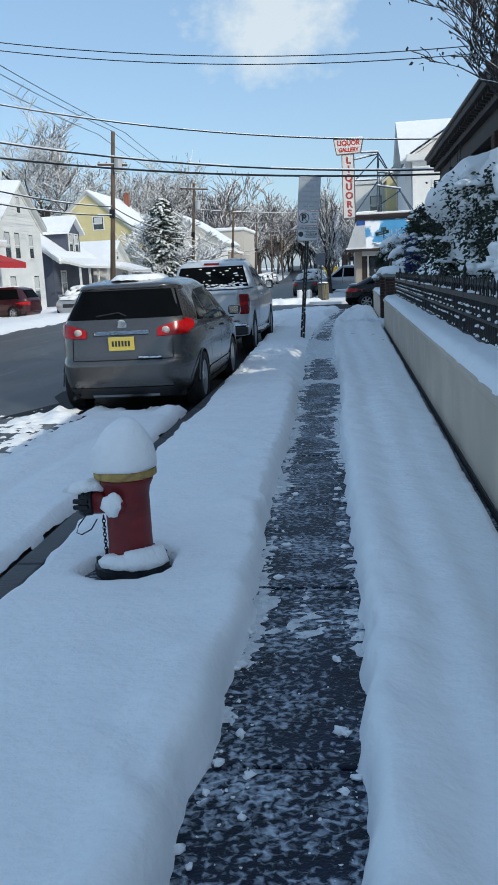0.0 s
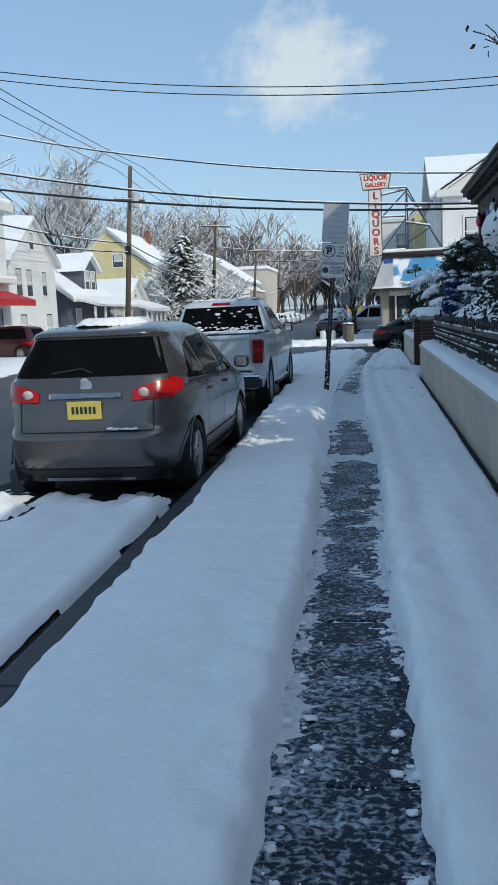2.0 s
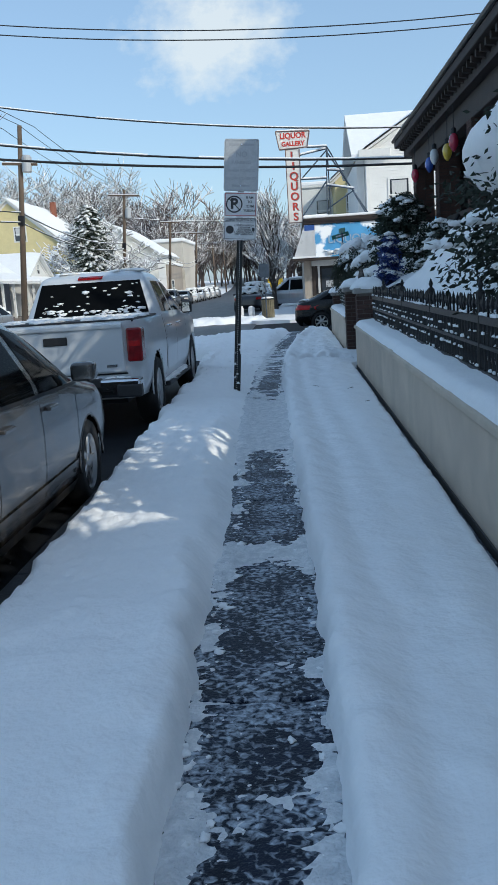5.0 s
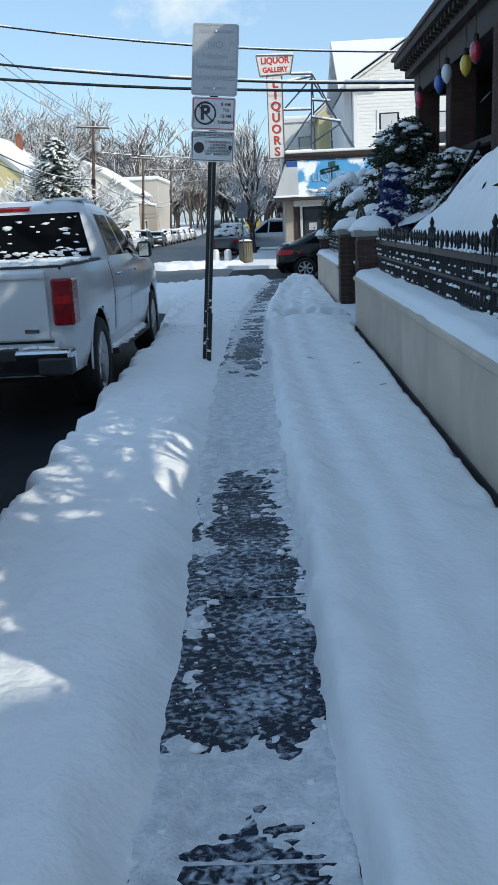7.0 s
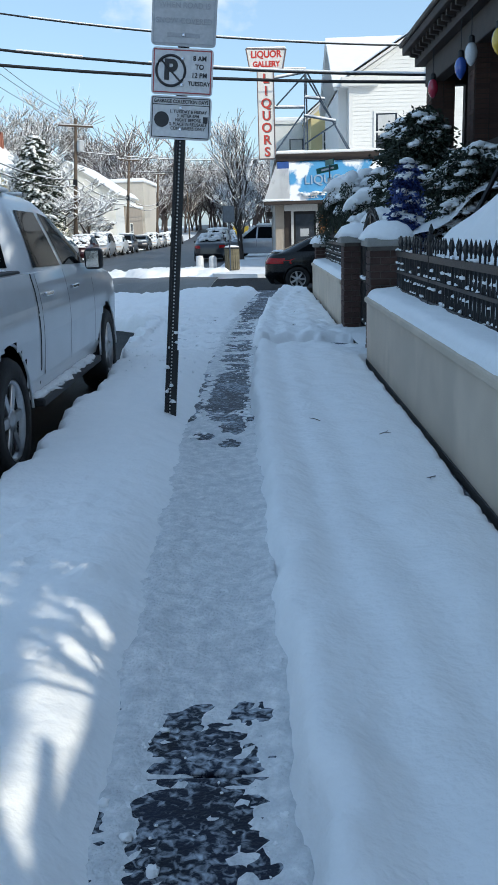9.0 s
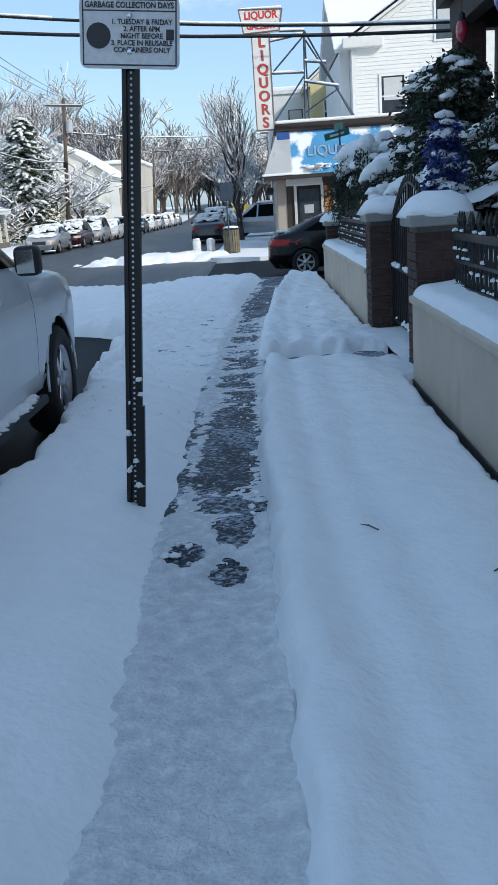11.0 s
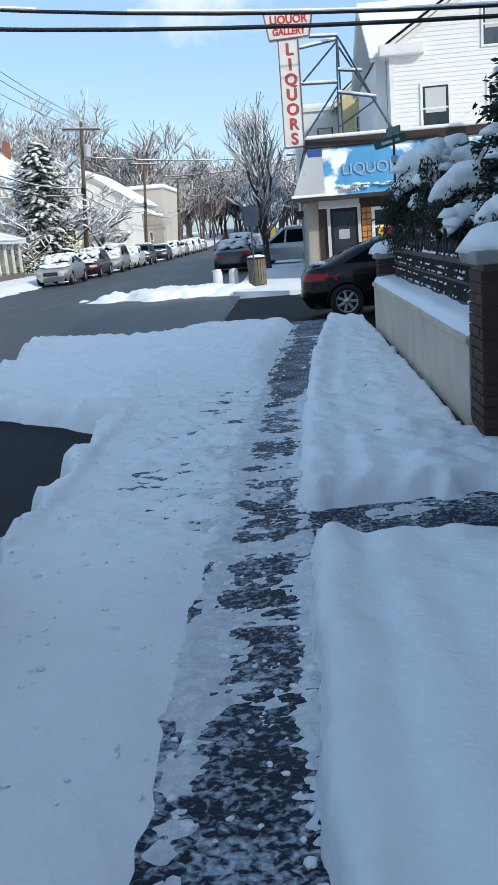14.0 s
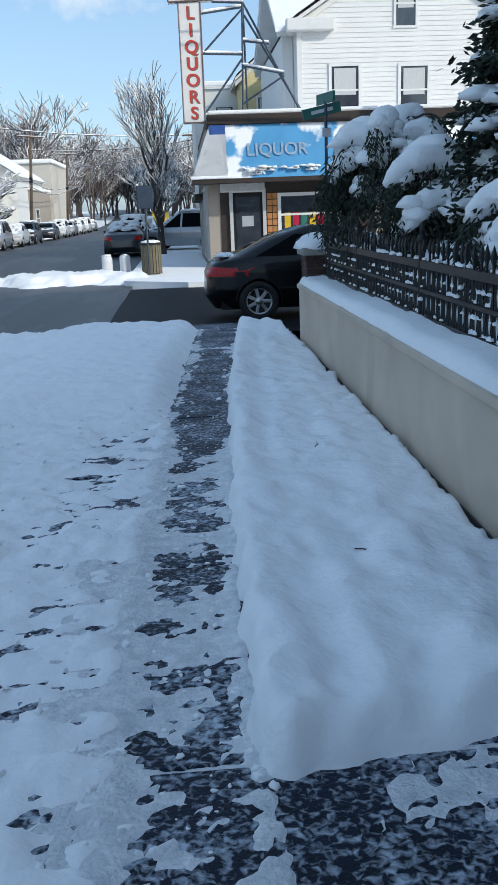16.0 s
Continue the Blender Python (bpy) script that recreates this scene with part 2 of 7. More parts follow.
def bx(x0, x1, y0, y1, z0, z1, bev=0.0):
    return box(bmesh.new(), x0, x1, y0, y1, z0, z1, bev)


def ring_frame(d):
    d = d.normalized()
    a = d.cross(Vector((0, 0, 1)) if abs(d.z) < 0.9 else Vector((1, 0, 0))).normalized()
    return a, d.cross(a)


def tube(bm, pts, radii, n=8, cap=True):
    pts = [Vector(p) for p in pts]
    if not isinstance(radii, (list, tuple)):
        radii = [radii] * len(pts)
    rings = []
    for i, p in enumerate(pts):
        d = pts[min(i + 1, len(pts) - 1)] - pts[max(i - 1, 0)]
        a, b = ring_frame(d)
        rings.append([bm.verts.new(p + (a * math.cos(k * math.tau / n) + b * math.sin(k * math.tau / n)) * radii[i]) for k in range(n)])
    for r, s in zip(rings, rings[1:]):
        for k in range(n):
            bm.faces.new((r[k], s[k], s[(k + 1) % n], r[(k + 1) % n]))
    if cap:
        bm.faces.new(rings[0])
        bm.faces.new(rings[-1][::-1])
    return bm


def spun(bm, profile, n=24, cap=True):
    """A solid of revolution about z from (radius, height) pairs, bottom first."""
    rings = [[bm.verts.new((r * math.cos(k * math.tau / n), r * math.sin(k * math.tau / n), z)) for k in range(n)] for r, z in profile]
    for r, s in zip(rings, rings[1:]):
        for k in range(n):
            bm.faces.new((r[k], r[(k + 1) % n], s[(k + 1) % n], s[k]))
    if cap:
        bm.faces.new(rings[0][::-1])
        bm.faces.new(rings[-1])
    return bm


def prism(bm, poly, a0, a1, axis="x"):
    """A flat outline pushed along an axis: poly pairs are (y, z) for x, (x, z) for y, (x, y) for z."""
    def at(p, a):
        return {"x": (a, p[0], p[1]), "y": (p[0], a, p[1]), "z": (p[0], p[1], a)}[axis]
    lo, hi = [bm.verts.new(at(p, a0)) for p in poly], [bm.verts.new(at(p, a1)) for p in poly]
    n = len(poly)
    bm.faces.new(lo[::-1])
    bm.faces.new(hi)
    for k in range(n):
        bm.faces.new((lo[k], lo[(k + 1) % n], hi[(k + 1) % n], hi[k]))
    bmesh.ops.recalc_face_normals(bm, faces=bm.faces[:])
    return bm


def blob(bm, c, r, seed=0, n=8, rough=0.25, flat=0.6, stretch=(1, 1, 1)):
    """An uneven rounded lump, flatter below."""
    c = Vector(c)
    m = max(n // 2, 3)
    rings = []
    for i in range(1, m):
        th = math.pi * i / m
        row = []
        for k in range(n):
            ph = math.tau * k / n
            d = Vector((math.sin(th) * math.cos(ph), math.sin(th) * math.sin(ph), math.cos(th)))
            q = 1 + rough * noise.noise(d * 1.7 + Vector((seed * 3.1, seed * 1.7, seed)))
            p = Vector((d.x * stretch[0], d.y * stretch[1], d.z * stretch[2] * (flat if d.z < 0 else 1))) * r * q
            row.append(bm.verts.new(c + p))
        rings.append(row)
    top, bot = bm.verts.new(c + Vector((0, 0, r * stretch[2]))), bm.verts.new(c - Vector((0, 0, r * flat * stretch[2])))
    for k in range(n):
        bm.faces.new((top, rings[0][k], rings[0][(k + 1) % n]))
        bm.faces.new((bot, rings[-1][(k + 1) % n], rings[-1][k]))
    for a, b in zip(rings, rings[1:]):
        for k in range(n):
            bm.faces.new((a[k], b[k], b[(k + 1) % n], a[(k + 1) % n]))
    return bm


def fbm(x, y, s, z=0.0):
    return noise.noise(Vector((x * s, y * s, z))) + 0.5 * noise.noise(Vector((x * s * 2.1, y * s * 2.1, z + 7.3)))


def step(a, b, v):
    t = min(max((v - a) / (b - a), 0.0), 1.0)
    return t * t * (3 - 2 * t)


def curve(pairs, v):
    return float(np.interp(v, [p[0] for p in pairs], [p[1] for p in pairs]))


def field(xs, ys, height, floor):
    """A height sheet over a grid, left open where it sinks below floor."""
    z = [[height(x, y) for x in xs] for y in ys]
    vs, ids, fs = [], {}, []

    def vid(i, j):
        if (i, j) not in ids:
            ids[i, j] = len(vs)
            vs.append((xs[i], ys[j], z[j][i]))
        return ids[i, j]
    for j in range(len(ys) - 1):
        for i in range(len(xs) - 1):
            if max(z[j][i], z[j][i + 1], z[j + 1][i], z[j + 1][i + 1]) > floor:
                fs.append((vid(i, j), vid(i + 1, j), vid(i + 1, j + 1), vid(i, j + 1)))
    return vs, [], fs


def span(a, b, d):
    return [a + i * (b - a) / max(int(round((b - a) / d)), 1) for i in range(max(int(round((b - a) / d)), 1) + 1)]


# ---- ground, road, pavement ----
ROAD = -0.14
KX = -1.10          # kerb line
FARK = -12.3        # kerb on the other side
WX = 1.55           # face of the garden wall


def hill(x, y):
    return 4.5 * step(150, 420, y) + 3.0 * step(-30, -140, x) * step(40, 160, y)


bm = bmesh.new()
gx = [-900, -400, -200, -120, -60, -30, -12, 0, 12, 40, 120, 400, 900]
gy = [-300, -100, -30, 0, 40, 80, 120, 160, 200, 250, 300, 360, 420, 600, 1200, 2500]
gv = [[bm.verts.new((x, y, -0.40 + hill(x, y))) for x in gx] for y in gy]
for j in range(len(gy) - 1):
    for i in range(len(gx) - 1):
        bm.faces.new((gv[j][i], gv[j][i + 1], gv[j + 1][i + 1], gv[j + 1][i]))
ground = solid("ground", bm, SNOW_FAR, "snow-covered ground reaching to the distant trees", "ground")


def strip(xs_of, ys, z_of):
    b = bmesh.new()
    rows = [[b.verts.new((x, y, z_of(x, y))) for x in xs_of(y)] for y in ys]
    for r, s in zip(rows, rows[1:]):
        for k in range(len(r) - 1):
            b.faces.new((r[k], r[k + 1], s[k + 1], s[k]))
    return b


def bend(y):
    return -0.00016 * max(y - 90, 0) ** 2


main_road = solid("road", strip(lambda y: [FARK + bend(y), -8.5 + bend(y), -5.75 + bend(y), -3 + bend(y), KX + bend(y)], [-60, -20, 0, 15, 33, 37.7, 42.2] + span(50, 420, 12),
                                lambda x, y: ROAD + hill(0, y) + 0.05 * (1 - ((x - bend(y) + 5.75) / 4.65) ** 2)),
                  ASPHALT, "wet grey asphalt road with streaks of melting snow", "road")
cross_road = solid("side_road", strip(lambda y: [KX + 0.01, 4, 20, 60], [33.6, 36, 39, 42.2], lambda x, y: ROAD + 0.004), ASPHALT_WET, "dark wet asphalt side road", "road")
west_road = solid("side_road", strip(lambda y: [-70, -30, FARK - 0.01], [28, 33, 38], lambda x, y: ROAD - 0.02), ASPHALT, "wet side road on the far side of the street", "road")

# wet road strip; its black also paints the shade under the vehicles
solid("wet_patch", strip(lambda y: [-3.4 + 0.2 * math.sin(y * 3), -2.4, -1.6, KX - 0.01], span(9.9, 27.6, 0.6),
                         lambda x, y: ROAD + 0.006 + 0.05 * (1 - ((x + 5.75) / 4.65) ** 2)), ASPHALT_WET, "bare wet asphalt blackened as shade under and before the parked vehicles", "road")

# kerbs, as stones
kerb = thing("kerb", pose(0, 0, 0), "wet dark stone kerb along the pavement", "kerb", kind="structure")
k0 = None
for i in range(20):
    m = pose(0, -3 + i * 1.8, 0, 0, 0, 0)
    if k0 is None:
        k0 = part("kerb_stone", bx(KX, KX + 0.15, 0.004, 1.796, -0.30, 0.0, 0.012), KERB, kerb)
        k0.matrix_basis = m
    else:
        share("kerb_stone", k0, kerb, m)
solid("kerb_far_side", bx(FARK - 0.15, FARK, -60, 28, -0.4, 0.0), KERB, "stone kerb across the road", "kerb")

# the pavement of concrete slabs
pavement = thing("pavement", pose(0, 0, 0), "shovelled concrete pavement slabs, wet and streaked with snow", "pavement", kind="structure")
part("bedding", bx(KX + 0.15, WX + 0.02, -6, 33.6, -0.4, -0.035), SOIL, pavement)
slab0 = None
for i in range(26):
    m = pose(0, -5.2 + i * 1.5, random.uniform(-0.004, 0.004))
    if slab0 is None:
        slab0 = part("slab", bx(-0.93, 1.535, 0.008, 1.492, -0.09, 0.0, 0.008), CONCRETE_WET, pavement)
        slab0.matrix_basis = m
    else:
        share("slab", slab0, pavement, m)

# ---- snow on the pavement ----
LEFT = [(-5, 0.20), (1, 0.26), (3.35, 0.30), (5.5, 0.21), (8, 0.18), (10.2, 0.09), (12.3, 0.10), (14.3, 0.0), (17.5, -0.08), (19.5, -0.10), (22, -0.12), (24.4, -0.14), (27.4, 0.0), (28.6, 0.08), (32.8, 0.36), (35, 0.5)]
RIGHT = [(-5, 0.66), (1, 0.70), (3.35, 0.74), (5.5, 0.66), (8, 0.60), (10.2, 0.58), (12.3, 0.52), (14.3, 0.46), (19.5, 0.29), (22, 0.31), (24.4, 0.30), (27.4, 0.44), (28.6, 0.5), (32.8, 0.86), (35, 1.0)]
EDGE = [(-5, -0.93), (9, -0.93), (12, -0.99), (15, -1.06), (22.0, -1.16), (22.8, -1.30), (26.1, -1.45), (27.3, -3.1), (28.5, -4.2), (30.5, -3.7), (32.5, -4.3), (36, -4.6)]
COVER = [(-5, 0.0), (8.8, 0.0), (10.9, 0.0), (11.2, 0.009), (11.65, 0.010), (11.95, -0.003), (13.9, -0.002), (14.4, 0.002), (14.9, 0.022), (15.3, 0.05), (17.6, 0.05), (18.1, 0.026), (18.7, 0.010), (19.4, 0.001), (20.5, 0.0), (21.3, 0.004), (22.3, 0.006), (24.5, 0.006), (26.5, 0.003), (27.5, -0.002), (34, -0.006)]


def snow_height(x, y):
    x0 = x
    x = x + 0.026 * fbm(x, y, 4.0, 14.0) + 0.006 * fbm(x, y, 13.0, 17.0)
    n1, n2 = fbm(x, y, 1.1), fbm(x, y, 4.3, 3.0)
    wob = 0.035 * fbm(0, y, 2.2, 5.0) + 0.010 * fbm(0, y, 7.0, 9.0)
    l, r = curve(LEFT, y) + wob, curve(RIGHT, y) - 0.8 * wob + 0.02 * fbm(3, y, 5, 2)
    depth = (0.150 + 0.018 * n1 + 0.008 * n2 + 0.007 * fbm(x, y, 7.5, 61.0) * step(-0.3, 0.4, fbm(x, y, 0.9, 63.0)) + 0.008 * fbm(x, y, 2.4, 6.0) + 0.005 * fbm(x, y, 5.5, 71.0)) * (1 - 0.35 * step(-0.35, -0.98, x) * step(17, 13, y))
    # ruts where something was dragged along the far bank
    if x > r:
        u = x - r
        w1, w2 = 0.07 * fbm(0, y, 0.55, 31.0), 0.09 * fbm(0, y, 0.45, 37.0)
        depth -= 0.026 * math.exp(-((u - 0.30 - w1) / 0.085) ** 2) + 0.022 * math.exp(-((u - 0.55 - w2) / 0.10) ** 2)
        depth += 0.018 * math.exp(-((u - 0.12) / 0.09) ** 2) * (1 + 1.3 * n2) + 0.008 * fbm(x, y, 6.5, 27.0)
        depth += step(17, 24, y) * (0.020 * fbm(x, y * 0.35, 5.5, 28.0) + 0.014 * fbm(x, y, 9.0, 29.0))
    else:
        u = l - x
        depth += 0.012 * math.exp(-((u - 0.16) / 0.10) ** 2) * (1 + 1.2 * n2) + (0.012 * n2 + 0.010 * fbm(x, y, 11.0, 73.0)) * step(0.4, 0.06, u) + 0.014 * abs(fbm(x, y, 8.5, 77.0)) * step(0.75, 0.2, u) * step(0.0, 0.5, fbm(x, y, 0.8, 79.0) + 0.5)
        chunk = step(9.6, 10.6, y) * step(17.2, 16.0, y) * step(0.0, -0.35, x)
        depth += 0.042 * chunk * abs(fbm(x, y, 9.0, 1.0))
        depth += step(18.5, 20.5, y) * (0.020 * fbm(x, y, 3.3, 51.0) + 0.016 * fbm(x, y, 8.5, 53.0))
    if y > 22.8:
        depth += 0.028 * fbm(x, y, 3.6, 57.0) + 0.012 * fbm(x, y, 10.0, 59.0)
    # the shovelled way and the way to the gate
    low = -0.09 + 3 * max(curve(COVER, y) - 0.02, 0)
    soft = 0.24 * step(10.0, 12.0, y) + 0.18 * step(15.5, 18.5, y) * step(27.0, 25.0, y)
    inside = step(l - 0.075 - soft, l + 0.015 + 0.5 * soft, x) * step(r + 0.06, r - 0.02, x)
    gn = 0.10 * fbm(x, y, 2.6, 33.0) + 0.05 * fbm(x, y, 8.0, 35.0)
    gate = step(22.46, 22.66, y + gn) * step(23.42, 23.16, y + 1.3 * gn) * step(r - 0.2, r, x)
    h = depth + (low - depth) * max(inside, gate)
    # trodden ground between the way and the road by the corner
    tr = step(21.6, 23.5, y) * step(29.0, 27.2, y) * step(-1.6, -1.0, x) * step(l + 0.12, l - 0.06, x)
    h += tr * (0.013 + 0.040 * fbm(x * 0.55, y * 1.4, 3.6, 6.0) + 0.040 * fbm(x * 0.75, y * 1.3, 12.5, 3) + 0.02 * step(l - 0.45, l - 0.85, x) - h)
    # along the wall the snow has melted back
    gap = WX - 0.055 - 0.02 * fbm(1, y, 3.0) - 0.025 * abs(fbm(2, y, 8.0))
    h -= 0.05 * step(WX - 0.45, WX - 0.1, x)
    if y < 21.6:
        h -= step(gap - 0.03, gap + 0.03, x0) * 0.26
    elif y > 24.7:
        h -= step(gap, gap + 0.05, x) * 0.20
    e = curve(EDGE, y) + 0.03 * fbm(5, y, 1.5) + (0.09 * fbm(6, y, 3.1) if y > 14 else 0.0)
    far = step(33.2, 34.2, y + 0.25 * n1)
    h -= step(e + (0.30 if y > 26 else 0.06), e - 0.10, x) * 0.45 + far * 0.5
    if x < -1.2:
        h += (-0.07 + 0.05 * n1 + 0.03 * n2) * step(-1.2, -1.8, x) + 0.05 * math.exp(-((x - e - 0.3) / 0.3) ** 2) * (1 + n2) + 0.02 * fbm(x, y, 7.0, 43.0)
    # the hollow round the hydrant
    d = math.hypot(x + 0.41, (y - 3.99) * 0.9)
    h -= 0.075 * math.exp(-(d / 0.55) ** 2) + 0.16 * step(0.27, 0.19, d + 0.02 * n2)
    return h


snow_a = field(span(-1.35, WX + 0.035, 0.032), span(-3.0, 21.56, 0.038), snow_height, -0.06)
solid("pavement_snow", snow_a, SNOW, "fresh snow banks beside the shovelled pavement", "snow", smooth=True)
snow_b = field(span(-5.4, -1.7, 0.06) + span(-1.68, WX + 0.035, 0.032), span(21.5, 29.5, 0.036) + span(29.55, 35.0, 0.05), snow_height, -0.135)
solid("corner_snow", snow_b, SNOW, "trampled snow bank at the street corner", "snow", smooth=True)


FOOTPRINTS = [(-0.05, 18.30), (0.17, 18.05), (0.18, 18.55)]


def path_height(x, y):
    """Thin broken snow left on the shovelled slabs, and on the way to the gate."""
    r = curve(RIGHT, y)
    streak = 0.9 * fbm(x * 0.7, y, 4.0, 4.0) + 0.7 * fbm(x * 0.7, y * 1.2, 15.0, 2.0) + 0.55 * fbm(x * 0.8, y * 1.3, 34.0, 1.0)
    z = -0.0095 + 0.0125 * streak + 0.004 * step(20.0, 21.5, y) + 1.25 * curve(COVER, y) + 0.012 * fbm(x, y, 1.1, 8) - 0.008 * step(4.6, 2.6, y)
    l = curve(LEFT, y)
    z += 0.014 * math.exp(-((x - l) / 0.06) ** 2) + 0.010 * math.exp(-((x - r) / 0.05) ** 2)
    if x > r + 0.04:
        z += -0.006 - 0.3 * (1 - step(22.5, 22.56, y) * step(23.42, 23.34, y))
    for px, py in FOOTPRINTS:
        d = math.hypot((x - px - 0.02 * fbm(x, y, 9.0, 8.0)) / 0.085, (y - py) / 0.16)
        if d < 1.6:
            z -= (0.040 * step(1.45, 0.6, d + 0.35 * fbm(x, y, 17.0, 3.0))) * step(14.6, 15.0, y)
    return max(z, -0.02)


solid("path_snow", field(span(-0.42, 0.86, 0.019), span(0.6, 22.2, 0.021), path_height, -0.006), SLUSH, "thin broken crust of snow on the shovelled slabs", "snow", smooth=True)
solid("path_snow", field(span(-0.40, 1.54, 0.024), span(22.2, 33.2, 0.027), path_height, -0.006), SLUSH, "trodden snow crust on the slabs near the gate", "snow", smooth=True)


def gutter_height(x, y):
    n1, n2, n3 = fbm(x, y, 0.8, 11), fbm(x, y * 0.6, 3.0, 2.0), fbm(x, y, 9.0, 5.0)
    h = ROAD + 0.05
    near = step(-2.55, -2.2, x + 0.12 * n1) * step(10.2, 9.6, y)
    slush = step(-5.2, -3.2, x + 0.5 * n1) * step(14, 8, y + n1)
    h += near * (0.050 + 0.02 * n1 + 0.016 * n3) + slush * (0.06 * n3 + 0.02 * n2 - 0.012) * (1 - near) - 0.06 * (1 - max(near, slush))
    h -= 0.028 * near * math.exp(-((x + 2.05 - 0.02 * y) / 0.10) ** 2)
    h += 0.08 * step(9.3, 9.7, y) * step(10.5, 10.1, y) * step(-3.4, -3.0, x) * (0.4 + n2)
    far = step(-9.2, -9.9, x + 0.3 * n1)
    h += far * 0.12
    return h - 0.2 * step(KX - 0.20 - 0.04 * n1, KX - 0.10, x)


solid("gutter_snow", field(span(-5.6, KX - 0.01, 0.05), span(-3, 15, 0.055), gutter_height, ROAD + 0.045), SNOW,
      "slushy snow with tyre tracks beside the kerb", "snow", smooth=True)


def scatter(name, n, where, size, material, label, sides=6):
    b = bmesh.new()
    for i in range(n):
        x, y, z = where()
        s = random.uniform(*size)
        blob(b, (x, y, z + s * 0.25), s, seed=i, n=sides, rough=0.8, flat=0.5, stretch=(random.uniform(0.7, 1.4), random.uniform(0.7, 1.4), random.uniform(0.5, 0.9)))
    for f in b.faces:
        f.smooth = True
    return solid(name, b, material, label, "snow", kind="stuff")


def on_path():
    y = random.uniform(0.4, 31)
    l, r = curve(LEFT, y), curve(RIGHT, y)
    return random.choice((l + random.gauss(0.03, 0.05), r + random.gauss(-0.03, 0.05), random.uniform(l, r))), y, 0.0


scatter("snow_crumbs", 1500, on_path, (0.002, 0.006), SNOW, "small loose crumbs of shovelled snow")


def on_bank():
    y = random.uniform(20.5, 28)
    x = random.uniform(-1.3, 0.3)
    return x, y, max(snow_height(x, y), 0.0)


def on_edge():
    y = random.uniform(0.5, 31)
    return (curve(LEFT, y) + random.gauss(0.02, 0.05) if random.random() < 0.6 else curve(RIGHT, y) + random.gauss(-0.02, 0.04)), y, 0.0


scatter("snow_clods", 420, on_edge, (0.006, 0.022), SNOW, "broken clods along the shovelled edges", 10)
scatter("snow_lumps", 420, on_bank, (0.005, 0.016), SNOW, "loose lumps of trodden snow")

# ---- garden wall, fence, gate ----
WALL_TOP = 0.72


def garden_wall(y0, y1):
    w = thing("garden_wall", pose(0, 0, 0), "low beige stucco garden wall with a coping", "wall", kind="structure")
    part("wall_body", bx(WX, WX + 0.25, y0, y1, -0.35, WALL_TOP - 0.06, 0.01), STUCCO, w)
    part("coping", bx(WX - 0.025, WX + 0.30, y0 - 0.015, y1 + 0.015, WALL_TOP - 0.058, WALL_TOP, 0.015), STUCCO, w)
    # added strip, dark like the wet ground and shadow in the melted gap
    part("plinth", bx(WX - 0.012, WX - 0.001, y0, y1, -0.35, 0.05, 0.004), FOOT_GAP, w, "dark strip standing in for the wet shaded gap at the wall foot")
    return w


FOOT_GAP = mat("dark_foot_gap", (0.035, 0.034, 0.034), 0.7, var=0.5, scale=5, fine=70, bump=0.4)
garden_wall(-6, 21.62)
garden_wall(24.72, 31.48)


def ledge_height(x, y):
    n1 = fbm(x, y, 1.3, 21)
    u = min(max((x - WX - 0.005 - 0.015 * fbm(1, y, 2.5)) / 0.11, 0.0), 1.0)
    return WALL_TOP - 0.015 + math.sqrt(1 - (1 - u) ** 2) * (0.10 + 0.02 * n1 + 0.008 * fbm(x, y, 5)) + 0.03 * step(1.7, 2.1, x) * (1 + n1) + (0.40 + 0.06 * n1) * step(1.90, 2.40, x) + 1.05 * step(2.2, 4.6, x) ** 1.2 + 0.80 * step(2.05, 2.9, x) * math.exp(-((y - 18.3) / 3.4) ** 2) + 0.10 * step(2.3, 2.9, x) * n1


yard = [(y0, y1) for y0, y1 in ((-6, 21.62), (24.74, 31.5))]
for y0, y1 in yard:
    solid("yard_snow", field(span(WX - 0.02, WX + 0.16, 0.018) + span(WX + 0.2, 7.0, 0.08), span(y0, y1, 0.08), ledge_height, 0.66), SNOW,
          "deep snow on the raised front yard", "snow", smooth=True)
solid("yard_ground", bx(WX + 0.25, 16, -6, 21.6, -0.35, 0.64), SOIL, "raised earth of the front yard", "ground")
solid("yard_ground", bx(WX + 0.25, 16, 24.8, 31.4, -0.35, 0.64), SOIL, "raised earth of the front yard", "ground")
solid("gate_path", bx(WX + 0.02, 6, 21.62, 24.8, -0.35, -0.02), CONCRETE_WET, "wet concrete path behind the gate", "path")
solid("gate_path_snow", field(span(WX, 6, 0.1), span(21.64, 24.8, 0.1), lambda x, y: 0.10 + 0.03 * fbm(x, y, 2) + 0.6 * step(2.5, 5, x), -1), SNOW,
      "snow on the path behind the gate", "snow", smooth=True)

FX = 1.84   # line of the iron fence


def picket_mesh(h):
    b = bmesh.new()
    tube(b, [(0, 0, 0), (0, 0, h)], 0.009, 5)
    tube(b, [(0, 0, h - 0.005), (0, 0, h + 0.03), (0, 0, h + 0.10)], [0.010, 0.022, 0.002], 5)
    return b


def scroll_mesh():
    b = bmesh.new()
    for s in (1, -1):
        pts = [(0, s * (0.012 + 0.028 * math.sin(t * math.pi)), 0.02 + 0.16 * t) for t in np.linspace(0, 1, 7)]
        tube(b, pts, 0.008, 4)
    tube(b, [(0, -0.035, 0.19), (0, 0, 0.165), (0, 0.035, 0.19)], 0.008, 4)
    return b


